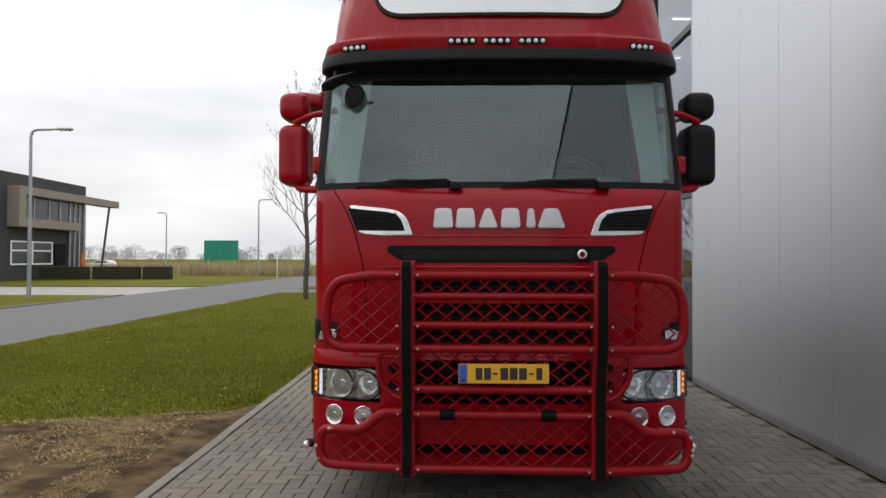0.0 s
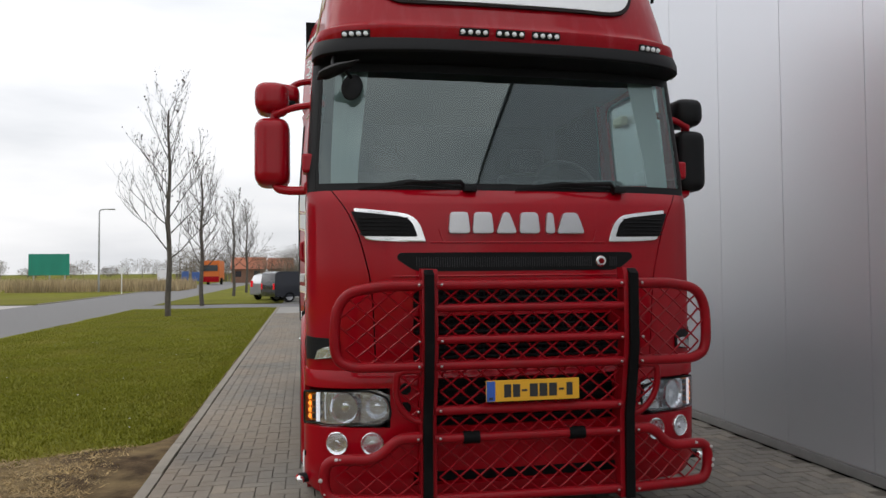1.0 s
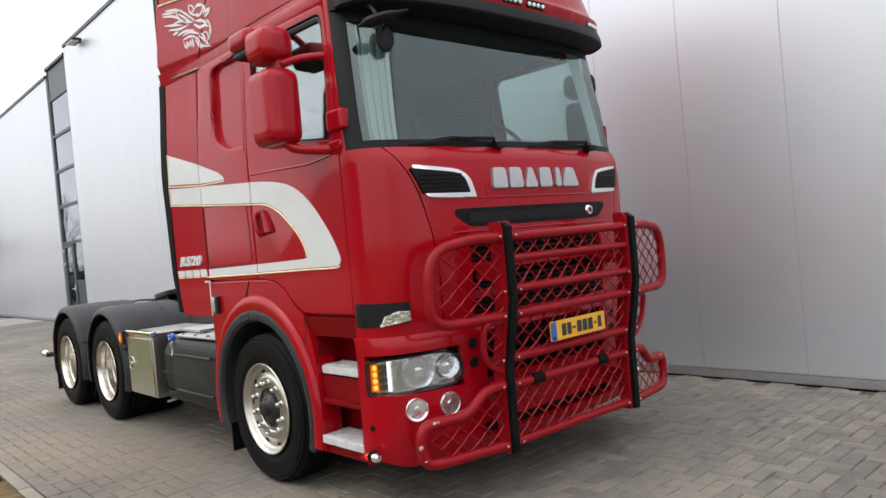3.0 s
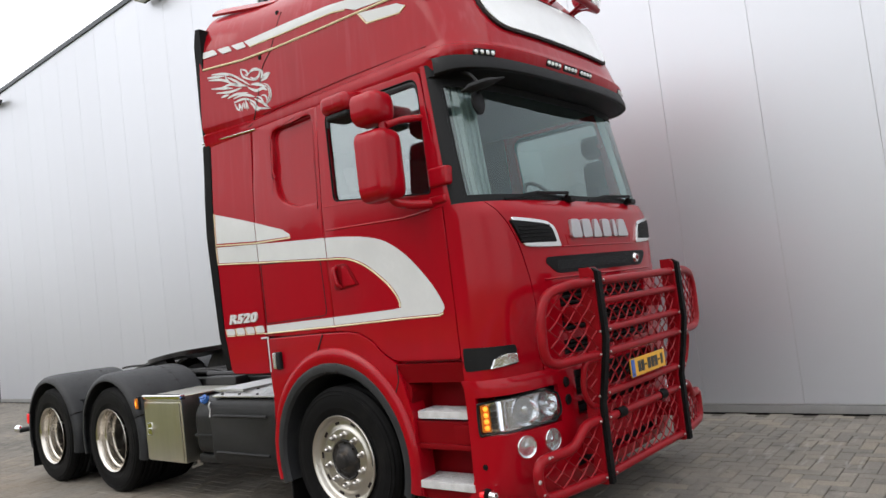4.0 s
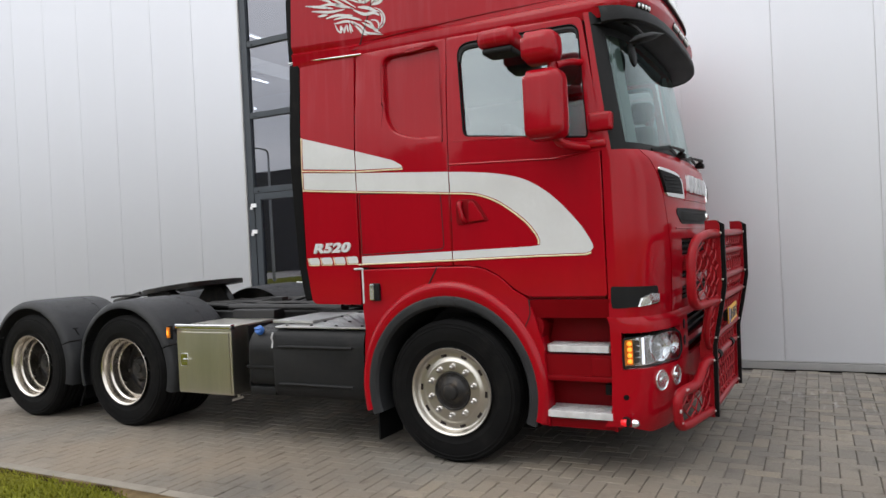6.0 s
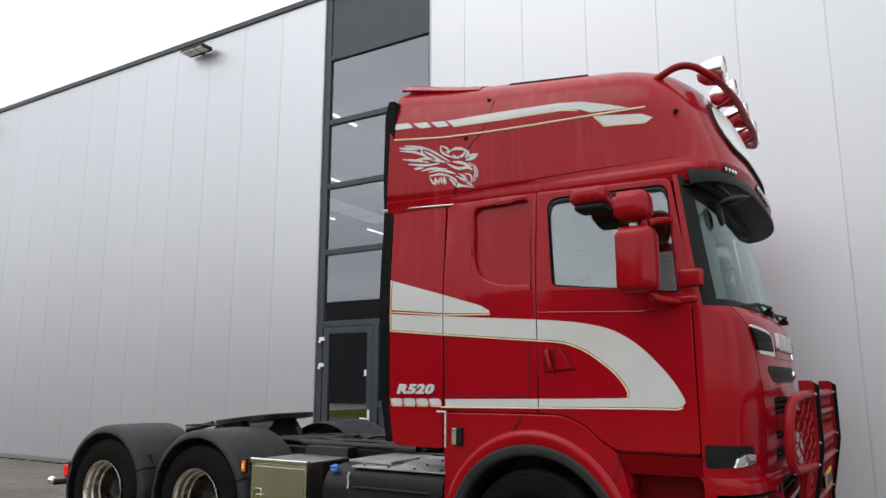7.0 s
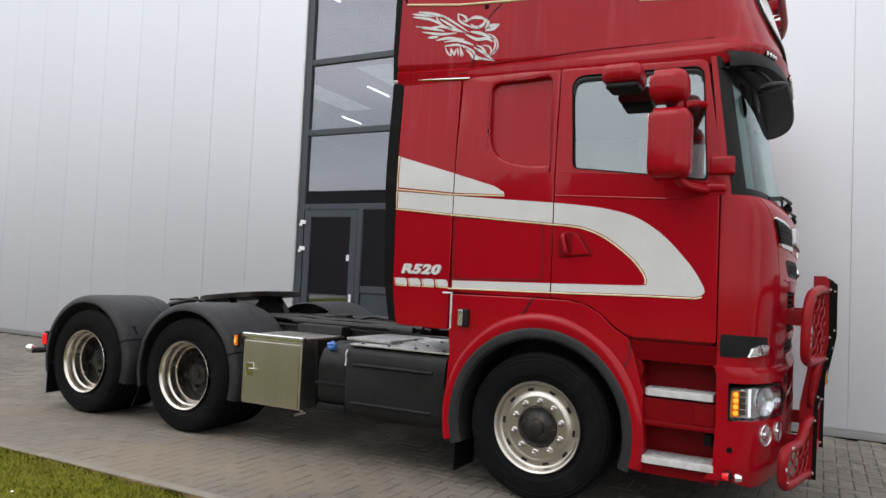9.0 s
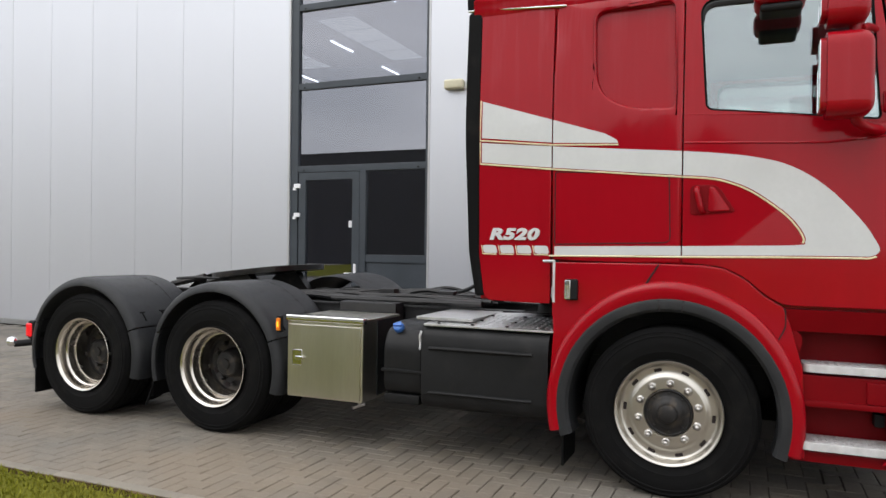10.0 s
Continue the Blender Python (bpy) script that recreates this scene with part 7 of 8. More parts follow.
# ---- rear mudguards ----
for s in (-1, 1):
    for y in AX[1:]:
        bm = B()
        prof = [(0.616, -0.74), (0.628, -0.70), (0.634, -0.45), (0.636, -0.16), (0.634, -0.08), (0.628, -0.035), (0.612, -0.008), (0.580, 0.008), (0.562, 0.006), (0.560, -0.004), (0.582, -0.016), (0.603, -0.034), (0.614, -0.08), (0.618, -0.16), (0.616, -0.70)]
        lathe(bm, prof, (s * 1.215, y, 0.505), "x", 36, 24, 157, flip=s)
        guard = part("mudguard", bm, GREY_PLASTIC, truck, "dark grey plastic mudguard over a rear wheel", 60)
        for a0, a1 in ((-16, 23), (158, 196)):
            bm = B()
            lathe(bm, [(r - 0.006, d - 0.004) for r, d in prof[2:13]], (s * 1.215, y, 0.505), "x", 12, a0, a1, flip=s)
            part("guard_skirt", bm, GREY_PLASTIC, guard, "", 60)
        on = lambda a, d, out=0.0: Vector((s * (1.215 - d), y + (0.630 + out) * math.cos(radians(a)), 0.505 + (0.630 + out) * math.sin(radians(a))))
        for d in (0.17, 0.34, 0.52):
            bm = B()
            tube(bm, [on(a, d, -0.002) for a in np.linspace(30, 151, 26)], 0.007, segs=6)
            part("guard_rib", bm, GREY_PLASTIC, guard)
        bm = B()
        for a in range(34, 150, 12):
            for d in (0.20, 0.49):
                tube(bm, [on(a, d, 0.001), on(a, d + 0.035, 0.001)], 0.006, segs=5)
        pieces("guard_slot", bm, SEAM, guard)
        for a in (27, 33, 150):
            for d in (0.13, 0.34):
                bm = B()
                c, e = on(a - 4, d, 0.004), on(a + 3, d + 0.01, 0.006)
                tube(bm, [c, e], 0.008, segs=6)
                tube(bm, [on(a - 4, d - 0.022, 0.004), on(a - 4, d + 0.03, 0.004)], 0.008, segs=6)
                part("guard_clip", bm, RUBBER, guard)
        bm = B()
        for a in (24, 157):
            pts = [Vector((s * (1.215 - d), y + 0.625 * math.cos(radians(a)), 0.505 + 0.625 * math.sin(radians(a)))) for d in (0.02, 0.3, 0.7)]
            tube(bm, pts, 0.006, segs=5)
        pieces("guard_joint", bm, SEAM, guard)
    # rear flap, rear lamp arm
    bm = B()
    box(bm, (min(s * 0.60, s * 1.20), 6.70, 0.13), (max(s * 0.60, s * 1.20), 6.715, 0.42), 0.004)
    part("rear_flap", bm, RUBBER, truck, "black rubber rear mudflap")
    bm = B()
    box(bm, (min(s * 0.62, s * 1.18), 6.76, 0.58), (max(s * 0.62, s * 1.18), 6.84, 0.74), 0.02, 3)
    tl = part("tail_lamp", bm, BLACK_PLASTIC, truck, "black tail lamp with red lens")
    bm = B()
    box(bm, (min(s * 0.66, s * 1.19), 6.78, 0.60), (max(s * 0.66, s * 1.19), 6.855, 0.72), 0.02, 3)
    part("red_lens", bm, RED_LENS, tl)
    bm = B()
    tube(bm, [(s * 1.12, 6.80, 0.55), (s * 1.24, 6.92, 0.54)], 0.03, segs=10)
    pl = part("outline_lamp", bm, BLACK_PLASTIC, truck, "white and red outline lamp on a rubber arm")
    bm = B()
    tb = B()
    bmesh.ops.create_icosphere(tb, subdivisions=2, radius=0.045)
    join_into(bm, tb, lambda x, y, z: Vector((s * 1.255 + x, 6.93 + y, 0.56 + z)))
    part("lamp_dome", bm, LAMP_IN, pl)

# mudflap between the bogie wheels
bm = B()
for s in (-1, 1):
    tube(bm, [(s * 1.1, 5.46, 0.5), (s * 1.12, 5.45, 0.3), (s * 1.15, 5.50, 0.13)], 0.008, segs=5)
    box(bm, (min(s * 0.6, s * 1.12), 5.455, 0.20), (max(s * 0.6, s * 1.12), 5.47, 0.6))
pieces("bogie_flap", bm, RUBBER, truck)

# ---- chassis ----
for s in (-1, 1):
    bm = B()
    box(bm, (min(s * 0.36, s * 0.43), 0.35, 0.68), (max(s * 0.36, s * 0.43), 6.85, 0.955), 0.012)
    box(bm, (min(s * 0.33, s * 0.45), 2.6, 0.945), (max(s * 0.33, s * 0.45), 6.8, 0.96), 0.003)
    part("frame_rail", bm, CHASSIS, truck, "black chassis rail")
bm = B()
for y in (0.5, 2.3, 3.3, 4.2, 5.46, 6.7):
    box(bm, (-0.37, y - 0.05, 0.70), (0.37, y + 0.05, 0.92), 0.01)
pieces("cross_member", bm, CHASSIS, truck)
bm = B()
for y in AX:
    tube(bm, [(-1.0, y, 0.50), (1.0, y, 0.50)], 0.075, segs=14)
for y in AX[1:]:
    tb = B()
    bmesh.ops.create_icosphere(tb, subdivisions=3, radius=0.24)
    join_into(bm, tb, lambda a, b, c: Vector((a, y + b, 0.52 + c)))
tube(bm, [(0, 2.6, 0.62), (0, 4.6, 0.56)], 0.06, segs=12)
part("axles", bm, CHASSIS, truck, "black axles and drive shaft")
bm = B()
box(bm, (-0.42, 0.9, 0.45), (0.42, 2.5, 1.05), 0.08, 3)
box(bm, (-0.9, 2.25, 0.50), (0.9, 2.45, 0.85), 0.03)
part("engine_block", bm, CHASSIS, truck)
# unseen undertray, gearbox and air tanks added to block light under the truck
bm = B()
poly(bm, [fillet([(0.30, 0.36), (0.45, 0.30), (2.05, 0.30), (2.25, 0.36), (2.25, 0.42), (0.30, 0.42)], 0.04, 3)], lambda y, z, d: Vector((d, y, z)), -0.80, 0.80, bev=0.02)
part("noise_shield", bm, CHASSIS, truck, "added black undertray blocking light below the engine")
bm = B()
poly(bm, [fillet([(2.25, 0.34), (2.9, 0.36), (3.4, 0.48), (3.4, 0.85), (2.25, 0.92)], 0.06, 4)], lambda y, z, d: Vector((d, y, z)), -0.34, 0.34, bev=0.06)
part("gearbox", bm, CHASSIS, truck, "unseen black gearbox between the rails, added to block light")
for x, y0, y1 in ((-0.28, 3.5, 4.35), (0.28, 3.5, 4.35), (0.0, 5.62, 6.0)):
    bm = B()
    tube(bm, [(x, y0, 0.50), (x, y0 + 0.05, 0.50), (x, y1 - 0.05, 0.50), (x, y1, 0.50)], [0.10, 0.15, 0.15, 0.10], segs=18)
    part("air_tank", bm, CHASSIS, truck, "unseen black compressed air tank below the rails")
# deck, air lines and clutter between the rails
bm = B()
for x in (-0.75, 0.75):
    box(bm, (x - 0.33, 2.74, 0.935), (x + 0.33, 3.15, 0.955), 0.004)
pieces("catwalk", bm, CHEQUER, truck, "worn chequer plate catwalk")
bm = B()
rng = random.Random(3)
for k in range(10):
    x = -0.36 + 0.08 * k
    pts = [(x + rng.uniform(-0.05, 0.05), 2.85 + 0.32 * j, 0.98 + 0.06 * rng.random() + 0.05 * (j == 2)) for j in range(7)]
    tube(bm, fillet(pts, 0.12, 3, False), rng.choice((0.011, 0.015, 0.02)), segs=6)
for k in range(9):
    c = Vector((rng.uniform(-0.35, 0.35), rng.uniform(3.0, 4.0), 0.97))
    box(bm, c - Vector((0.05, 0.07, 0.03)), c + Vector((0.05, 0.07, rng.uniform(0.04, 0.12))), 0.012)
tube(bm, fillet([(-0.3, 2.78, 1.5), (-0.32, 2.9, 1.2), (-0.1, 3.2, 1.05), (0.1, 3.5, 1.06)], 0.2, 5, False), 0.016, segs=7)
pieces("air_line", bm, CHASSIS, truck, "black hose or valve between the rails")
bm = B()
for s in (-1, 1):
    tube(bm, [(s * 0.46, 2.9, 1.0), (s * 0.46, 4.2, 1.0)], 0.028, segs=8)
    box(bm, (min(s * 0.45, s * 0.60), 3.55, 0.84), (max(s * 0.45, s * 0.60), 4.05, 0.99), 0.02)
pieces("side_channel", bm, CHASSIS, truck)

# fifth wheel
bm = B()
wy, wz = 5.20, 1.20
outline = fillet([(-0.47, wy - 0.30), (-0.30, wy - 0.45), (0.30, wy - 0.45), (0.47, wy - 0.30), (0.47, wy + 0.12), (0.40, wy + 0.32), (0.20, wy + 0.42), (0.06, wy + 0.15), (-0.06, wy + 0.15), (-0.20, wy + 0.42), (-0.40, wy + 0.32), (-0.47, wy + 0.12)], [0.15, 0.2, 0.2, 0.15, 0.1, 0.1, 0.05, 0.05, 0.05, 0.05, 0.1, 0.1], 4)
tilt = lambda x, y, d: Vector((x, y, wz + d - 0.115 * (y - wy)))
poly(bm, [outline], tilt, -0.05, 0.0, bev=0.012)
fw = part("fifth_wheel", bm, GREASE, truck, "greasy black fifth wheel plate")
bm = B()
for x in (-0.36, 0.36):
    poly(bm, [[(wy - 0.28, 0.96), (wy + 0.28, 0.96), (wy + 0.10, 1.17), (wy - 0.10, 1.17)]], lambda y, z, d: Vector((x + d, y, z)), -0.05, 0.05, bev=0.008)
box(bm, (-0.46, wy - 0.35, 0.955), (0.46, wy + 0.35, 0.975), 0.004)
tube(bm, [(-0.45, wy - 0.3, 1.09), (-0.62, wy - 0.36, 1.10)], 0.014, segs=8)
for s in (-1, 1):
    tube(bm, [(s * 0.2, wy + 0.55, 1.12), (s * 0.25, wy + 0.9, 1.04)], 0.03, segs=8)
part("mount", bm, GREASE, fw)
bm = B()
tube(bm, fillet([(-0.40, 5.3, 1.12), (-0.55, 5.6, 1.13), (-0.56, 5.75, 1.115)], 0.1, 4, False), 0.012, segs=6)
part("release_handle", bm, CHASSIS, fw)

# ---- side tank, fluid tank, tool box ----
for s in (-1, 1):
    T = lambda x, z, d: Vector((s * x, d, z))
    sec = fillet([(0.52, 0.36), (1.16, 0.355), (1.205, 0.42), (1.20, 0.80), (1.165, 0.895), (0.52, 0.90)], [0.05, 0.10, 0.05, 0.06, 0.05, 0.03], 6)
    y0, y1 = 2.20, 3.06
    if s > 0:
        y1 = 4.05
    bm = B()
    poly(bm, [sec], T, y0, y1, bev=0.02)
    tank = part("side_tank", bm, TANK, truck, "black ribbed side tank with chequer plate top")
    bm = B()
    for z in (0.475, 0.765):
        tube(bm, fillet([(s * 1.203, y0 + 0.10, z), (s * 1.208, y0 + 0.2, z), (s * 1.208, y1 - 0.12, z), (s * 1.20, y1 - 0.06, z - 0.005)], 0.04, 3, False), 0.012, segs=8)
    pieces("tank_rib", bm, TANK, tank)
    bm = B()
    poly(bm, [fillet([(y0 - 0.04, 1.165), (y1, 1.165), (y1, 0.60), (2.55, 0.50), (y0 - 0.04, 0.60)], 0.015, 2)], lambda y, x, d: Vector((s * x, y, d + 0.06 * (1.165 - x))), 0.905, 0.917, bev=0.003)
    top = part("tank_deck", bm, CHEQUER, tank, "bright chequer plate deck")
    bm = B()
    k = 0
    for yy in np.arange(y0, y1 - 0.02, 0.045):
        for j, xx in enumerate(np.arange(0.66, 1.15, 0.045)):
            a = radians(45 if (j + k) % 2 else -45)
            tb = B()
            box(tb, (-0.015, -0.0035, 0), (0.015, 0.0035, 0.0035))
            join_into(bm, tb, lambda x, y, zz: Vector((s * (xx + x * math.cos(a) - y * math.sin(a)), yy + x * math.sin(a) + y * math.cos(a), 0.916 + 0.06 * (1.165 - xx) + zz)))
        k += 1
    tagged(part("deck_pattern", bm, CHEQUER, top), kind="stuff")
    bm = B()
    for yy in np.linspace(y0 + 0.05, y1 - 0.1, 4):
        for xx in (0.72, 0.95, 1.13):
            lathe(bm, [(0.012, 0), (0.012, 0.008), (0, 0.01)], (s * xx, yy, 0.918 + 0.06 * (1.165 - xx)), "z", 8)
    pieces("deck_screw", bm, CHASSIS, top)
    bm = B()
    tube(bm, fillet([(s * 1.185, y1 + 0.002, 0.87), (s * 1.20, y1 + 0.01, 0.83), (s * 1.18, y1 + 0.012, 0.80), (s * 1.20, y1 + 0.006, 0.75)], 0.02, 4, False), 0.007, segs=6)
    part("tank_wire", bm, STEP_WHITE, tank)
    if s < 0:
        # fluid tank with blue cap
        bm = B()
        sec2 = fillet([(0.55, 0.42), (1.12, 0.42), (1.16, 0.48), (1.16, 0.76), (1.10, 0.86), (0.95, 0.90), (0.55, 0.90)], 0.05, 5)
        poly(bm, [sec2], T, 3.08, 3.36, bev=0.03)
        box(bm, (-1.17, 3.07, 0.575), (-0.6, 3.37, 0.60), 0.008)
        box(bm, (-1.15, 3.09, 0.36), (-0.6, 3.36, 0.43), 0.02)
        fl = part("fluid_tank", bm, TANK, truck, "black fluid tank with blue filler cap")
        bm = B()
        tb = B()
        lathe(tb, [(0.036, 0.0), (0.038, 0.012), (0.036, 0.035), (0.028, 0.042), (0, 0.043)], (0, 0, 0), "z", 18)
        box(tb, (-0.03, -0.008, 0.042), (0.03, 0.008, 0.056), 0.004)
        rot = Vector((-0.8, 0, 0.6)).to_track_quat("Z", "Y").to_matrix()
        join_into(bm, tb, lambda x, y, z: Vector((-1.09, 3.27, 0.865)) + rot @ Vector((x, y, z)))
        part("filler_cap", bm, BLUE_CAP, fl, "blue filler cap")
        # stainless tool box
        bm = B()
        box(bm, (-1.19, 3.50, 0.345), (-0.62, 4.12, 0.915), 0.012, 2)
        tbx = part("tool_box", bm, STEEL, truck, "stainless steel tool box with latch")
        bm = B()
        box(bm, (-1.205, 3.515, 0.36), (-1.185, 4.105, 0.865), 0.006, 2)
        lidp = part("box_door", bm, STEEL, tbx, "yellowish brushed steel door")
        bm = B()
        box(bm, (-1.208, 3.49, 0.885), (-1.15, 4.13, 0.93), 0.012, 3)
        part("box_rim", bm, CHROME, tbx)
        bm = B()
        box(bm, (-1.212, 3.985, 0.575), (-1.204, 4.065, 0.685), 0.008, 2)
        box(bm, (-1.226, 3.965, 0.615), (-1.21, 4.03, 0.64), 0.006, 2)
        part("latch", bm, CHROME, lidp, "recessed chrome paddle latch")
        bm = B()
        box(bm, (-1.0, 3.49, 0.37), (-0.6, 3.496, 0.90))
        part("box_side", bm, CHASSIS, tbx)
        bm = B()
        tube(bm, [(-1.0, 3.62, 0.34), (-1.0, 3.63, 0.28)], 0.016, segs=8)
        tube(bm, [(-0.98, 3.60, 0.29), (-1.05, 3.66, 0.27)], 0.012, segs=8)
        part("drain_valve", bm, BOLT, tbx)
        # amber side marker beside the box
        bm = B()
        box(bm, (-1.235, 4.145, 0.80), (-1.205, 4.185, 0.92), 0.006)
        sm = part("side_marker", bm, BLACK_PLASTIC, truck, "lit amber side marker lamp")
        bm = B()
        box(bm, (-1.25, 4.15, 0.815), (-1.23, 4.18, 0.905), 0.006)
        part("amber_lens", bm, AMBER_DIM, sm)
        bm = B()
        box(bm, (-1.253, 4.158, 0.84), (-1.248, 4.172, 0.88))
        part("diode", bm, AMBER, sm)


# ================= the surroundings =================
BARK = mat("grey_bark", (0.105, 0.092, 0.078), 0.9, var=0.3, scale=8, bump=0.5, bscale=60)
TWIG = mat("dark_twig", (0.065, 0.054, 0.046), 0.9, var=0.3)
BUD = mat("withered_leaf", (0.085, 0.062, 0.045), 0.9, var=0.4, by_island=0.4)
POST = mat("galvanised_post", (0.40, 0.41, 0.42), 0.45, 0.6, var=0.1)
HEDGE = mat("brown_hedge", (0.055, 0.050, 0.026), 0.9, var=0.4, scale=5, by_island=0.5)
DARK_BRICK = mat("anthracite_brick", (0.05, 0.048, 0.052), 0.8, var=0.2, scale=3, bump=0.3, bscale=40)
TAN = mat("tan_cladding", (0.26, 0.22, 0.185), 0.6, var=0.08)
OFFICE = mat("office_white_panel", (0.60, 0.60, 0.62), 0.5, var=0.05)
WIN_DARK = mat("dark_window", (0.035, 0.042, 0.05), 0.12, var=0.1)
CAR_NAVY = mat("navy_car_paint", (0.006, 0.008, 0.016), 0.25, coat=0.6, var=0.05)
CAR_SILVER = mat("silver_car_paint", (0.45, 0.46, 0.48), 0.3, 0.6, coat=0.4, var=0.05)
CAR_WHITE = mat("white_car_paint", (0.75, 0.75, 0.76), 0.3, coat=0.4, var=0.03)
GREEN_BOARD = mat("green_board", (0.012, 0.24, 0.17), 0.6, var=0.12, scale=0.6, stretch=(1, 1, 0.2))
ORANGE = mat("orange_paint", (0.60, 0.14, 0.015), 0.5, var=0.1)
BLUE_P = mat("blue_panel", (0.05, 0.11, 0.33), 0.5, var=0.1)
ROOF_TILE = mat("red_roof_tile", (0.30, 0.10, 0.05), 0.8, var=0.2)
WOODS = mat("bare_woods", (0.165, 0.140, 0.108), 0.95, var=0.35, scale=0.6, by_island=0.4)


def tree(seed, height):
    """Bare young street tree: trunk, rising limbs, twigs and a few withered leaves."""
    rng_ = random.Random(seed)
    t = thing("street_tree", "bare young street tree with upright twigs and withered leaves", "tree", group="street trees")
    trunk, limbs, buds = B(), B(), B()
    spine = [Vector((0.04 * math.sin(1.3 * k + seed), 0.04 * math.cos(1.1 * k), height * k / 12)) for k in range(12)]
    tube(trunk, spine, [0.10 * (1 - k / 13) ** 0.8 + 0.008 for k in range(12)], segs=9)

    def leaf(p):
        a, b = rng_.uniform(0.015, 0.042), rng_.uniform(0, 6.28)
        q = [p + Vector((a * math.cos(b), a * math.sin(b), 0)), p + Vector((-a * math.sin(b) * 0.5, a * 0.5 * math.cos(b), -a)), p + Vector((-a * math.cos(b), -a * math.sin(b), -0.5 * a)), p + Vector((0, 0, a * 0.8))]
        buds.faces.new([buds.verts.new(v) for v in q])

    def grow(p, d, length, r, depth):
        n_ = 4
        pts, q, dd = [p], p.copy(), d.copy()
        for _ in range(n_):
            dd = (dd + Vector((rng_.uniform(-0.16, 0.16), rng_.uniform(-0.16, 0.16), 0.10))).normalized()
            q = q + dd * (length / n_)
            pts.append(q.copy())
        tube(limbs, pts, [r * (1 - 0.75 * k / n_) for k in range(n_ + 1)], segs=5 if depth == 0 else 3, cap=False)
        if depth < 3:
            for k in range(5 if depth == 0 else 4 if depth == 1 else 3):
                f = rng_.uniform(0.2, 1.0)
                i = min(int(f * n_), n_ - 1)
                base = pts[i].lerp(pts[i + 1], f * n_ - i)
                side = Vector((rng_.uniform(-1, 1), rng_.uniform(-1, 1), rng_.uniform(0.1, 1.1))).normalized()
                grow(base, (dd * 0.75 + side * 0.8).normalized(), length * rng_.uniform(0.38, 0.6), r * 0.5, depth + 1)
        if depth >= 1 and rng_.random() < 0.14:
            leaf(pts[-1])
        if depth == 3 and rng_.random() < 0.1:
            leaf(pts[2])

    count = 19
    for k in range(count):
        f = (k + 0.5) / count
        z = height * (0.23 + 0.70 * f)
        a = k * 2.4 + rng_.uniform(-0.3, 0.3)
        out = 1.25 - 0.6 * f
        d = Vector((math.cos(a) * out, math.sin(a) * out, 0.75 + 0.6 * f)).normalized()
        grow(Vector((0, 0, z)), d, (0.34 - 0.20 * f) * height * rng_.uniform(0.8, 1.1), 0.030 * (1 - 0.6 * f), 0)
    part("trunk", trunk, BARK, t)
    part("crown", limbs, TWIG, t, "crown of thin bare dark branches")
    part("leaves", buds, BUD, t, "withered brown leaves")
    return t


tree_a = tree(4, 8.2)
tree_a.location = (-6.03, 23.4, 0)
tree_b = tree(9, 6.8)
tree_b.location = (-5.98, 31.6, 0)
for src, x, y, rz in ((tree_b, -5.85, 46.0, 200), (tree_b, -5.6, 54.0, 80), (tree_a, -6.2, -15.0, 140), (tree_b, -6.3, -24.5, 20)):
    copy_thing(src, pose(x, y, 0, 0, 0, rz))


def lamp_post(x, y, h, arm):
    t = thing("street_lamp", "slim galvanised street lamp with a curved arm", "street lamp", group="street lamps")
    bm_ = B()
    tube(bm_, fillet([(0, 0, 0), (0.02, 0, h * 0.5), (0.03, 0, h), (arm, 0, h + 0.03)], [0, 0.1, 0.3, 0], 5, False), [0.085] + [0.075] * 6 + [0.055] * 6 + [0.04], segs=10)
    part("post", bm_, POST, t)
    bm_ = B()
    box(bm_, (arm - 0.1, -0.11, h - 0.02), (arm + 0.5, 0.11, h + 0.08), 0.04, 3)
    part("head", bm_, POST, t)
    bm_ = B()
    box(bm_, (arm, -0.08, h - 0.04), (arm + 0.42, 0.08, h - 0.015), 0.01)
    part("diffuser", bm_, SIGN_WHITE, t)
    t.location = (x, y, 0)


lamp_post(-17.3, 24.0, 6.75, 1.2)
lamp_post(-18.5, 62.0, 7.1, 0.8)
lamp_post(-32.4, 75.0, 6.7, -0.9)


def wheel_part(parent, x, y, r, w=0.2):
    bm_ = B()
    lathe(bm_, [(r * 0.62, -w / 2), (r * 0.9, -w / 2), (r, -w * 0.3), (r, w * 0.3), (r * 0.9, w / 2), (r * 0.62, w / 2)], (x, y, r), "y", 28)
    ty = part("tyre", bm_, RUBBER, parent)
    bm_ = B()
    lathe(bm_, [(0, -w * 0.42), (r * 0.2, -w * 0.45), (r * 0.5, -w * 0.32), (r * 0.64, -w * 0.5)], (x, y, r), "y", 20)
    part("rim", bm_, CAR_SILVER, ty)


CAR_WINDOW = mat("car_window", (0.10, 0.12, 0.125), 0.08, spec=1.0, var=0.1)


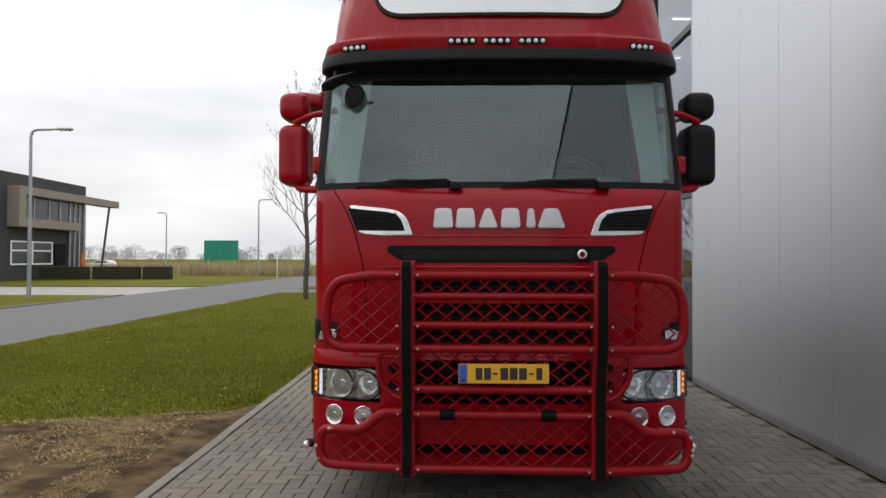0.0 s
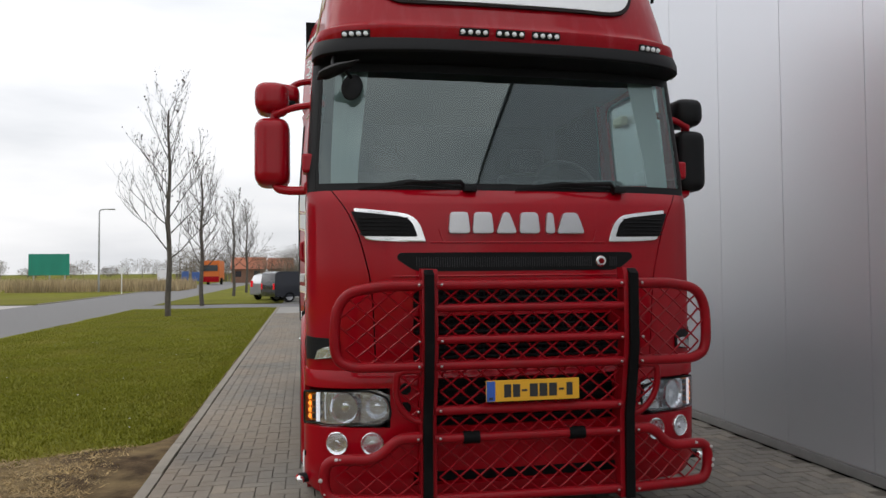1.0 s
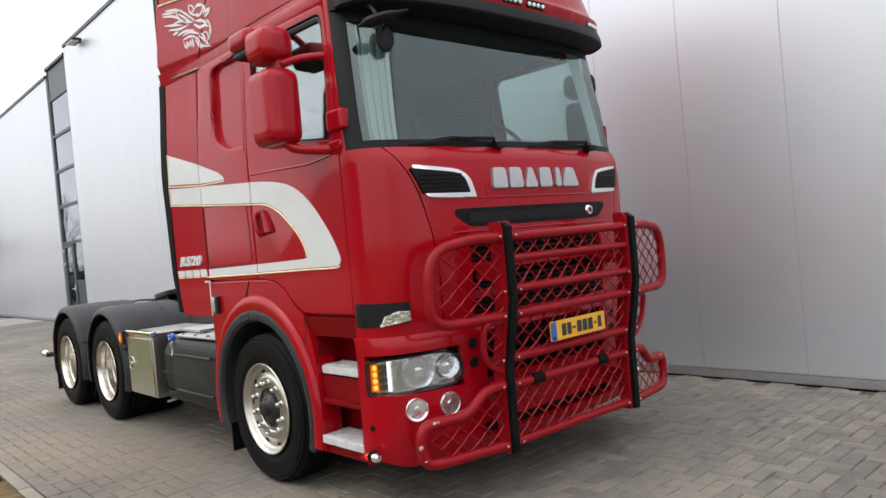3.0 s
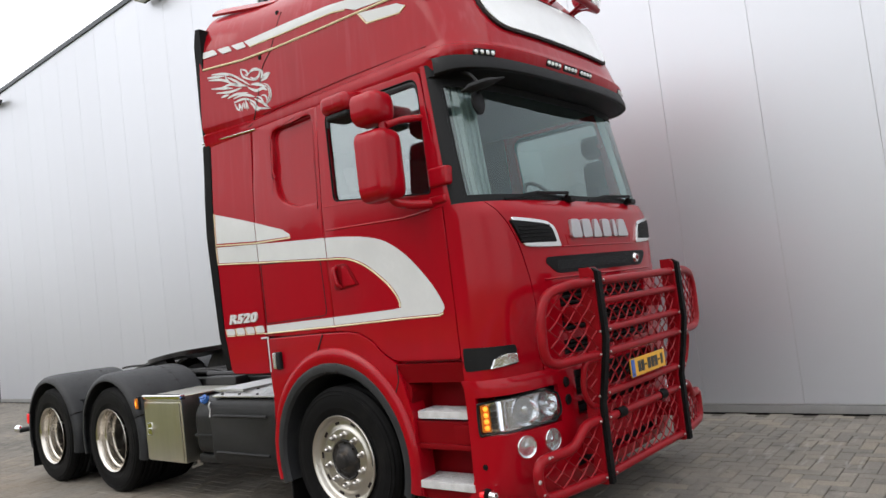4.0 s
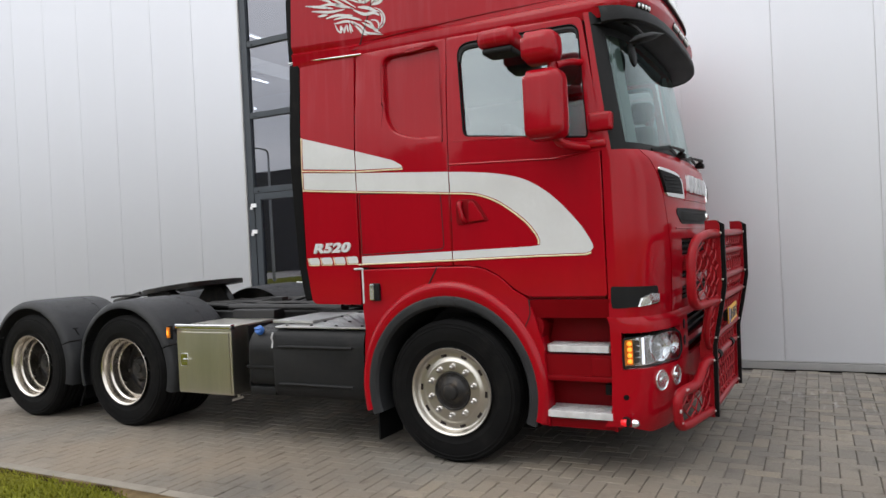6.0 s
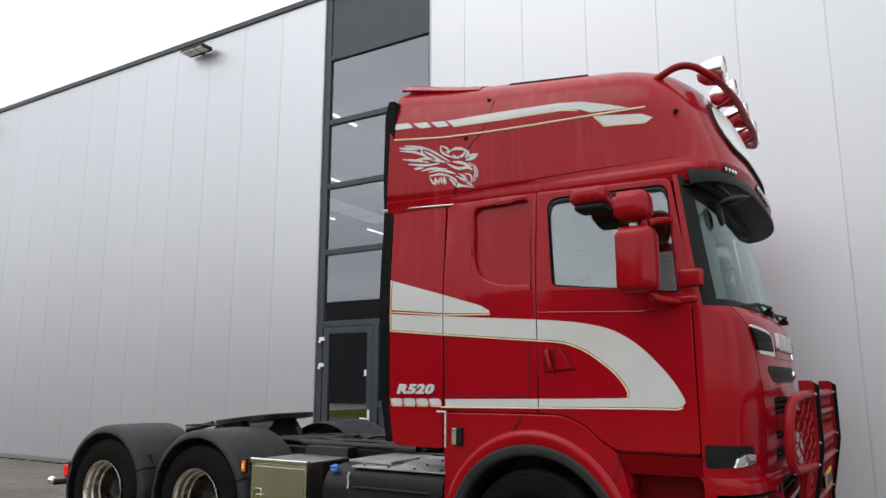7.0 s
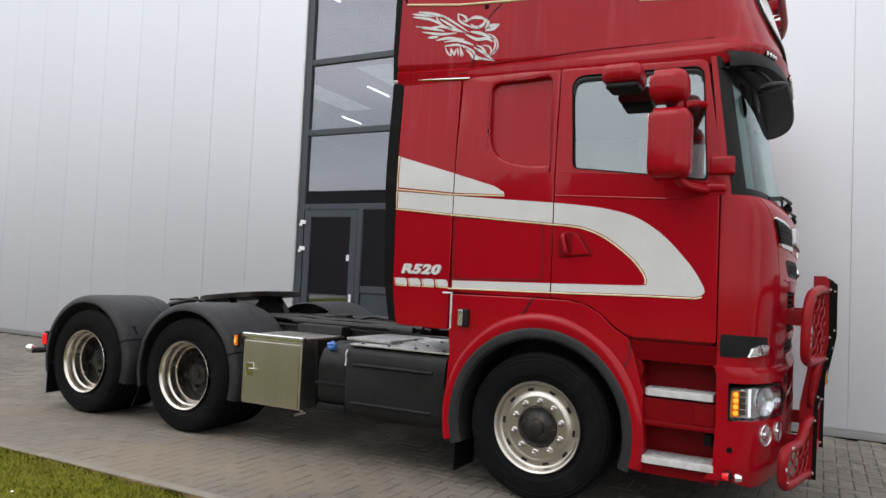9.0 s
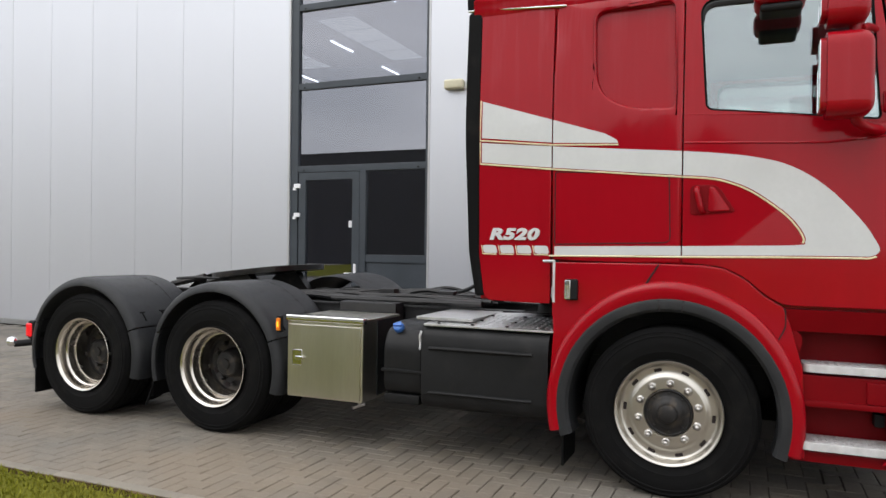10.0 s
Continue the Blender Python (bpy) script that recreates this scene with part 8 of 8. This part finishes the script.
def car(name, label, length, roof, glass_poly, body, width, paint, wheels, r, place):
    """A vehicle from its side outline; its nose points along x."""
    t = thing(name, label, "van" if "van" in name else "car")
    bm_ = B()
    side = lambda u, v, d: Vector((u, d * (1 - 0.12 * max(0, v - 0.95)), v))
    poly(bm_, [fillet(body, 0.07, 4)], side, -width / 2, width / 2, bev=0.04)
    part("body", bm_, paint, t, sharp=20)
    for sgn in (-1, 1):
        bm_ = B()
        poly(bm_, [fillet(glass_poly, 0.05, 3)], lambda u, v, d: Vector((u, sgn * (width / 2 * (1 - 0.12 * max(0, v - 0.95)) + d), v)), 0.0, 0.006)
        part("side_window", bm_, CAR_WINDOW, t)
        for x_ in wheels:
            wheel_part(t, x_, sgn * (width / 2 - 0.10), r)
        bm_ = B()
        box(bm_, (length - 0.18, sgn * width * 0.36 - 0.12, 0.62), (length - 0.02, sgn * width * 0.36 + 0.12, 0.80), 0.04, 3)
        part("headlamp", bm_, LAMP_IN, t)
        bm_ = B()
        box(bm_, (-0.03, sgn * width * 0.42 - 0.07, 0.75), (0.05, sgn * width * 0.42 + 0.07, 1.1), 0.02)
        part("tail_lamp", bm_, RED_LENS, t)
    t.matrix_basis = place
    return t


car("delivery_van", "dark navy delivery van parked across the yard", 4.35, 1.8,
    [(1.95, 1.15), (3.15, 1.12), (2.68, 1.58), (1.95, 1.62)],
    [(0.0, 0.32), (0.0, 1.0), (0.05, 1.70), (0.25, 1.80), (2.45, 1.80), (2.75, 1.68), (3.45, 1.12), (4.2, 0.92), (4.35, 0.72), (4.35, 0.32)], 1.78, CAR_NAVY, (0.82, 3.5), 0.31, pose(-3.09, 34.7, 0, 0, 0, 27) @ Matrix.Diagonal((1, 1, 0.89, 1)))
car("hatchback", "silver hatchback parked behind a dark van", 4.1, 1.5,
    [(0.55, 1.0), (2.9, 0.98), (2.3, 1.38), (0.9, 1.38)],
    [(0.0, 0.3), (0.02, 0.95), (0.35, 1.40), (0.9, 1.50), (2.2, 1.48), (3.0, 1.0), (3.9, 0.85), (4.1, 0.6), (4.1, 0.3)], 1.72, CAR_SILVER, (0.7, 3.3), 0.3, pose(-3.5, 37.6, 0, 0, 0, 60))
car("white_car", "white car driving past far across the fields", 4.3, 1.5,
    [(0.6, 1.0), (2.9, 0.98), (2.3, 1.35), (1.0, 1.35)],
    [(0.0, 0.3), (0.02, 0.95), (0.45, 1.35), (1.0, 1.48), (2.3, 1.46), (3.1, 1.0), (4.0, 0.85), (4.3, 0.6), (4.3, 0.3)], 1.72, CAR_WHITE, (0.8, 3.5), 0.3, pose(-52.0, 104, -0.06, 0, 0, 180))

# dark house across the road
house = thing("office_house", "dark modern building with a tan framed window band and slanted post", "building")
hx = -32.3
bm = B()
box(bm, (hx - 14, 4.0, 0), (hx, 60.85, 7.35), 0.02)
part("wall", bm, DARK_BRICK, house, "anthracite brick walls")
bm = B()
poly(bm, [[(49.2, 3.65), (58.2, 3.65), (58.2, 4.25), (50.1, 4.25), (50.1, 5.87), (65.4, 5.87), (65.4, 6.43), (49.2, 6.43)]], lambda y, z, d: Vector((hx + d, y, z)), 0.0, 0.9, bev=0.02)
part("band_frame", bm, TAN, house, "tan projecting frame")
bm = B()
box(bm, (hx - 0.1, 50.1, 4.25), (hx + 0.12, 60.5, 5.87))
part("window_band", bm, WIN_DARK, house)
bm = B()
for y in (52.4, 54.6, 56.2, 57.8, 58.6, 59.4, 60.2):
    box(bm, (hx + 0.1, y - 0.05, 4.25 if y < 57.5 else 0.4), (hx + 0.2, y + 0.05, 5.87))
pieces("window_bar", bm, TRIM, house)
bm = B()
box(bm, (hx - 0.1, 57.9, 0.3), (hx + 0.11, 60.6, 5.8))
part("stair_glass", bm, WIN_DARK, house)
bm = B()
box(bm, (hx - 0.1, 49.6, 1.1), (hx + 0.06, 55.2, 2.67))
low_w = part("lower_window", bm, WIN_DARK, house, "white-framed lower window")
bm = B()
for y in (49.6, 52.4, 55.2):
    box(bm, (hx + 0.05, y - 0.06, 1.1), (hx + 0.12, y + 0.06, 2.67))
for z in (1.1, 2.05, 2.67):
    box(bm, (hx + 0.05, 49.55, z - 0.05), (hx + 0.13, 55.25, z + 0.05))
part("window_frame", bm, SIGN_WHITE, low_w)
bm = B()
tube(bm, [(hx + 0.6, 64.05, 5.9), (hx + 0.6, 62.35, 0)], 0.10, segs=8)
part("slanted_post", bm, CHASSIS, house)
bm = B()
box(bm, (hx + 0.05, 55.6, 0), (hx + 0.12, 57.3, 2.6), 0.02)
part("door", bm, RUBBER, house)
bm = B()
poly(bm, [fillet([(53.6, 0.0), (54.4, 0.0), (54.3, 2.0), (53.9, 2.2)], 0.15, 3)], lambda y, z, d: Vector((hx + 1.5 + d, y, z)), -0.05, 0.05)
house.scale = (1, 0.942, 1.067)
solid("beach_flag", bm, ORANGE, "small orange flag by the dark house", "flag")

# clipped hedges
def leafy(bm_, n, lo, hi, size, seed):
    rng_ = random.Random(seed)
    for _ in range(n):
        p = Vector([rng_.uniform(lo[k], hi[k]) for k in range(3)])
        a, b, c = (Vector((rng_.uniform(-1, 1), rng_.uniform(-1, 1), rng_.uniform(-1, 1))).normalized() * size * rng_.uniform(0.6, 1.3) for _ in range(3))
        bm_.faces.new([bm_.verts.new(p + a), bm_.verts.new(p + b), bm_.verts.new(p + c)])
    return bm_


for x0, x1, y in ((-31.9, -28.3, 49.6), (-28.1, -24.6, 50.2), (-24.3, -22.2, 50.4)):
    bm = B()
    box(bm, (x0, y, 0), (x1, y + 0.8, 0.98), 0.08)
    leafy(bm, int(420 * (x1 - x0)), (x0 - 0.05, y - 0.08, 0.02), (x1 + 0.05, y + 0.85, 1.14), 0.06, 7)
    solid("hedge", bm, HEDGE, "low clipped brown-green hedge", "hedge", group="hedges")

# reeds, board, far woods
for nm, x0, x1, y0, y1, n, h in (("reeds", -26, -12, 62, 74, 5200, 1.3), ("reeds", -70, -26, 66, 95, 5200, 1.2), ("reeds", -70, -45, 110, 125, 2500, 1.3)):
    rng = random.Random(int(-x0))
    vs, fs = [], []
    for _ in range(n):
        x, y, hh, a = rng.uniform(x0, x1), rng.uniform(y0, y1), h * rng.uniform(0.5, 1.0), rng.uniform(0, 6.28)
        dx, dy, k = 0.05 * math.cos(a), 0.05 * math.sin(a), len(vs)
        vs += [(x - dx, y - dy, 0), (x + dx, y + dy, 0), (x + 0.25 * rng.uniform(-1, 1), y + 0.2 * rng.uniform(-1, 1), hh)]
        fs.append((k, k + 1, k + 2))
    me = bpy.data.meshes.new(nm)
    me.from_pydata(vs, [], fs)
    me.materials.append(REED)
    tagged(new(nm, me), "pale dry reeds along a ditch", "reeds", kind="stuff")

board = thing("notice_board", "large green board on posts far across the fields", "billboard")
bm = B()
box(bm, (-54.45, 150, 1.35), (-47.0, 150.2, 5.6), 0.03)
part("panel", bm, GREEN_BOARD, board)
for x in (-53.6, -50.7, -47.9):
    bm = B()
    box(bm, (x - 0.1, 150.2, 0), (x + 0.1, 150.4, 5.2))
    part("post", bm, POST, board)


def woods(name, spots, label, seed, mtl=None):
    """Loose crowns of bare brushwood on stems."""
    rng_ = random.Random(seed)
    vs, fs = [], []
    for x, y, h, r in spots:
        for _ in range(620):
            u = Vector((rng_.gauss(0, 1), rng_.gauss(0, 1), rng_.gauss(0, 1))).normalized() * rng_.uniform(0.3, 1) ** 0.6
            p = Vector((x + u.x * r, y + u.y * r, h * 0.52 + u.z * h * 0.48))
            s_ = rng_.uniform(0.06, 0.20) * r * 0.42
            for _k in range(2):
                a, b = (Vector((rng_.uniform(-1, 1), rng_.uniform(-1, 1), rng_.uniform(-1, 1.6))).normalized() for _ in range(2))
                k = len(vs)
                vs += [p - a * s_, p + a * s_, p + b * s_ * 0.5]
                fs.append((k, k + 1, k + 2))
        k = len(vs)
        vs += [Vector((x - 0.15, y, 0)), Vector((x + 0.15, y, 0)), Vector((x, y, h * 0.7))]
        fs.append((k, k + 1, k + 2))
    me = bpy.data.meshes.new(name)
    me.from_pydata([tuple(v) for v in vs], [], fs)
    me.materials.append(mtl or WOODS)
    return tagged(new(name, me), label, "woods", kind="stuff")


rng = random.Random(21)
woods("far_woods", [(-260 + 4.2 * k + rng.uniform(-2, 2), 330 + rng.uniform(-12, 12), rng.uniform(4.5, 9.0), rng.uniform(3.5, 5)) for k in range(75)], "low line of bare woods on the horizon", 1)
woods("copse", [(-23 + 0.75 * k, 128 + rng.uniform(-5, 5), rng.uniform(5, 7.5), rng.uniform(1.8, 2.8)) for k in range(18)], "bare brown copse beyond the road", 2)
woods("garden_trees", [(-8 + 0.95 * k, 112 + rng.uniform(-4, 4), rng.uniform(3.4, 6.2), rng.uniform(1.6, 2.2)) for k in range(14)], "bare garden trees beyond the road", 3)
woods("thicket", [(-2.8 + 0.5 * k, 66 + rng.uniform(-3, 3), rng.uniform(3.2, 4.6), rng.uniform(1.2, 1.8)) for k in range(16)], "brown thicket behind the yard", 4)
woods("bare_tree", [(-0.8, 63, 7.2, 0.9), (-0.6, 63, 5.8, 1.2)], "bare tree behind the yard", 5)

# far street: orange lorry, cottages, road works, signs
lorry = thing("lorry", "orange and red lorry far down the road", "lorry")
bm = B()
box(bm, (-14.4, 95, 0.6), (-12.2, 101, 3.2), 0.12, 2)
part("body", bm, ORANGE, lorry)
bm = B()
box(bm, (-14.2, 94.9, 1.8), (-12.4, 95.0, 2.6), 0.05)
part("windscreen", bm, WIN_DARK, lorry)
bm = B()
box(bm, (-14.35, 94.88, 0.35), (-12.25, 95.0, 1.1), 0.03)
part("bumper", bm, RED, lorry)
for x in (-13.8, -12.1):
    bm = B()
    lathe(bm, [(0, -0.15), (0.45, -0.15), (0.45, 0.15), (0, 0.15)], (x, 96.3, 0.45), "x", 16)
    part("wheel", bm, RUBBER, lorry)
for x, y, w, mtl in ((-12.3, 112, 5.0, ROOF_TILE), (-7.0, 118, 4.0, ROOF_TILE)):
    cot = thing("cottage", "small brick cottage with a red tiled roof", "house", group="cottages")
    bm = B()
    box(bm, (x, y, 0), (x + w, y + 5, 2.2))
    part("wall", bm, mat("cottage_brick", (0.22, 0.12, 0.08), 0.9, var=0.2), cot)
    bm = B()
    poly(bm, [[(-0.3, 2.1), (5.3, 2.1), (2.5, 4.0)]], lambda yy, z, d: Vector((x + d, y + yy, z)), -0.2, w + 0.2)
    part("roof", bm, mtl, cot)
    bm = B()
    box(bm, (x + 0.6, y - 0.03, 0.9), (x + 1.5, y, 1.8))
    part("window", bm, WIN_DARK, cot)
    bm = B()
    box(bm, (x + w - 1.6, y - 0.03, 0.9), (x + w - 0.7, y, 1.8))
    part("window", bm, WIN_DARK, cot)
for x, w, h, mtl in ((-17.0, 0.9, 1.8, BLUE_P), (-15.7, 1.0, 1.7, BLUE_P), (-7.6, 0.7, 1.1, ORANGE), (-6.6, 1.6, 1.5, BLUE_P), (-4.9, 0.8, 1.4, BLUE_P)):
    bm = B()
    box(bm, (x, 95, 0.5), (x + w, 95.1, h), 0.02)
    for q in (0.1, w - 0.1):
        tube(bm, [(x + q, 95.05, 0), (x + q, 95.05, h)], 0.04, segs=6)
    solid("road_sign", bm, mtl, "far coloured road sign on posts", "road sign", group="far road signs")
bm = B()
box(bm, (-15.65, 72, 0.9), (-14.8, 72.08, 1.9), 0.01)
tube(bm, [(-15.5, 72.04, 0), (-15.5, 72.04, 1.8)], 0.05, segs=6)
solid("white_sign", bm, SIGN_WHITE, "small white board on a post on the verge", "sign")
bm = B()
poly(bm, [[(-15.6, 2.05), (-14.9, 2.05), (-15.25, 1.45)]], lambda x, z, d: Vector((x, 56 + d, z)), 0, 0.03)
tube(bm, [(-15.25, 56.03, 0), (-15.25, 56.03, 2.0)], 0.035, segs=6)
solid("yield_sign", bm, SIGN_WHITE, "triangular give-way sign seen from behind", "road sign")

# far end of the hall: dark fin, office wall, canopy and slanted poles
bm = B()
box(bm, (2.45, 33.1, 0), (3.3, 35.8, 7.68), 0.02)
solid("wall_fin", bm, ANTHRACITE, "dark projecting stair bay of the office", "wall", kind="structure")
office = thing("office_wing", "white office wing with slit windows and a canopy on slanted poles", "building")
bm = B()
box(bm, (2.8, 35.8, 0), (8, 46.0, 7.9), 0.02)
part("wall", bm, OFFICE, office)
for y in (38.6, 41.2):
    bm = B()
    box(bm, (2.74, y, 4.5), (2.82, y + 1.2, 5.9), 0.01)
    part("window", bm, WIN_DARK, office)
bm = B()
box(bm, (0.2, 34.7, 2.88), (2.44, 46.0, 3.44), 0.03)
part("canopy", bm, ANTHRACITE, office, "dark flat canopy")
for k in range(3):
    bm = B()
    y = 36.9 + 3.2 * k
    tube(bm, [(2.5, y, 0), (1.17 - 0.1 * k, y, 5.84 - 0.17 * k)], 0.14, segs=12)
    part("pole", bm, POST, office, "pale slanted pole")
bm = B()
box(bm, (2.74, 39.5, 0.0), (2.82, 43.5, 2.6), 0.01)
part("glazing", bm, WIN_DARK, office)

# ---- grass, soil and small flowers ----
def soil_edge(y):
    """How far the bare strip reaches from the kerb."""
    w = 0.02 + 0.09 * noise.noise(Vector((0.0, y * 0.7, 3.0)))
    if y < 3.4:
        w += 3.0 / (1 + math.exp((y - 2.45) / 0.22)) + 0.4 * noise.noise(Vector((0, y * 1.3, 9))) * (y < 2.3)
    if y > 7:
        w *= max(0.25, 1 - (y - 7) / 8)
    return max(0.012, w)


bm = B()
rows = []
for y in np.linspace(-8, 20, 420):
    reach, row = soil_edge(y), []
    for f in np.linspace(0, 1, 30):
        x = -2.40 - reach * f
        lump = 0.5 + 0.5 * noise.noise(Vector((x * 6, y * 6, 0))) + 0.4 * noise.noise(Vector((x * 17, y * 17, 3)))
        row.append(Vector((x, y, max(-0.004, lawn_z(x, y)) + 0.006 + 0.022 * max(0, lump) * min(1, reach * f / 0.35) - 0.05 * max(0, f - 0.93) / 0.07)))
    rows.append(row)
grid(bm, rows)
tagged(finish("bare_soil", bm, SOIL), "strip of bare brown soil with dry straw along the kerb", "soil", kind="stuff")
rng = random.Random(17)


def blades(name, count, area, mtl, tall, keep, label, lean=0.7, lift=0.0):
    vs, fs = [], []
    x0, x1, y0, y1 = area
    while len(fs) < count:
        x, y = rng.uniform(x0, x1), rng.uniform(y0, y1)
        if not keep(x, y):
            continue
        h, a, w = tall * rng.uniform(0.45, 1.1), rng.uniform(0, 6.28), rng.uniform(0.004, 0.009)
        k = len(vs)
        dx, dy = w * math.cos(a), w * math.sin(a)
        lx, ly = lean * h * rng.uniform(-1, 1), lean * h * rng.uniform(-1, 1)
        g = max(-0.004, lawn_z(x, y) - 0.004) + lift
        vs += [(x - dx, y - dy, g), (x + dx, y + dy, g), (x + lx, y + ly, g + h)]
        fs.append((k, k + 1, k + 2))
    me_ = bpy.data.meshes.new(name)
    me_.from_pydata(vs, [], fs)
    me_.materials.append(mtl)
    return tagged(new(name, me_), label, "grass", kind="stuff")


tuft = lambda x, y: -2.415 - x > 1.0 and noise.noise(Vector((x * 1.3, y * 1.3, 5.0))) > 0.22 + 0.25 * rng.random()
on_lawn = lambda x, y: -2.415 - x > soil_edge(y) * rng.uniform(0.55, 1.1) or tuft(x, y)
strawy = lambda x, y: 0.25 + 0.35 * rng.random() < -2.415 - x < soil_edge(y) * rng.uniform(0.7, 1.35) and noise.noise(Vector((x * 1.7, y * 1.7, 2.0))) > rng.uniform(-0.35, 0.3)
thin = lambda x, y: on_lawn(x, y) and rng.random() < min(1.0, 45.0 / (6.0 + (y + 4.0) ** 1.6))
blades("grass", 260000, (-8.4, -2.40, -1.5, 29), BLADE, 0.034, thin, "short uneven green grass")
blades("straw", 48000, (-5.6, -2.40, -1.5, 4.2), STRAW, 0.022, strawy, "dry flattened straw on bare soil", 3.2, 0.014)
bm = B()
for _ in range(26):
    c = Vector((rng.uniform(-8, -2.9), rng.uniform(3.5, 14), 0.030))
    lathe(bm, [(0, 0.003), (0.007, 0.0), (0.011, -0.003)], c, "z", 6)
tagged(finish("daisies", bm, SIGN_WHITE), "tiny white daisies in the lawn", "flowers", kind="stuff")

# ---- kerb stones and pavers ----
bm = B()
box(bm, (-2.402, 0.003, -0.05), (-2.315, 0.997, 0.006), 0.008, 2)
kerb = thing("kerb", "flush pale concrete kerb stones between lawn and paving", "kerb", kind="structure")
first = finish("kerb_stone", bm, KERB)
first.parent = kerb
first.location = (0, -9, 0)
for k in range(1, 39):
    ob = new("kerb_stone", first.data)
    ob.parent = kerb
    ob.location = (0.004 * math.sin(k * 2.1), -9 + k, 0.002 * math.sin(k * 1.7))

A = 0.105
GAP = 0.0028


def paver_points(w, d):
    c = 0.005
    lo = [(GAP, GAP), (w - GAP, GAP), (w - GAP, d - GAP), (GAP, d - GAP)]
    hi = [(GAP + c, GAP + c), (w - GAP - c, GAP + c), (w - GAP - c, d - GAP - c), (GAP + c, d - GAP - c)]
    v = [(x, y, -0.03) for x, y in lo] + [(x, y, -0.004) for x, y in lo] + [(x, y, 0.0) for x, y in hi]
    f = [(8, 9, 10, 11)] + [(4 + i, 4 + (i + 1) % 4, 8 + (i + 1) % 4, 8 + i) for i in range(4)] + [(i, (i + 1) % 4, 4 + (i + 1) % 4, 4 + i) for i in range(4)]
    return v, f


shapes = {}
for key, (w, d) in (("across", (2 * A, A)), ("along", (A, 2 * A)), ("half", (A, A))):
    v, f = paver_points(w, d)
    me = bpy.data.meshes.new("paver")
    me.from_pydata(v, [], f)
    me.materials.append(PAVER)
    shapes[key] = (v, f, me)
vs, fs = [], []
rng = random.Random(29)
single = 0
for j in range(-86, 231):
    for i in range(0, 49):
        k = (i - j) % 4
        if i == 0 and k == 1:
            key = "half"
        elif k not in (0, 3):
            continue
        else:
            key = "across" if k == 0 else "along"
        x, y = -2.305 + i * A, j * A
        if x > 2.74 or (key == "across" and x + 2 * A > 2.80):
            continue
        z = rng.uniform(-0.0022, 0.0015)
        sx, sy = rng.uniform(-0.006, 0.006), rng.uniform(-0.006, 0.006)
        if x < -1.25 and 1.6 < y < 7.2 and single < 300:
            ob = new("paver", shapes[key][2])
            ob.parent = pavement
            ob.location = (x, y, z)
            single += 1
            continue
        v, f, _ = shapes[key]
        n0 = len(vs)
        vs += [(x + a, y + b, z + c + (a * sx + b * sy) * (c > -0.01)) for a, b, c in v]
        fs += [tuple(n0 + q for q in face) for face in f]
me = bpy.data.meshes.new("paver_field")
me.from_pydata(vs, [], fs)
me.materials.append(PAVER)
field = new("paver_field", me)
field.parent = pavement
tagged(field, "weathered block pavers", kind="stuff")
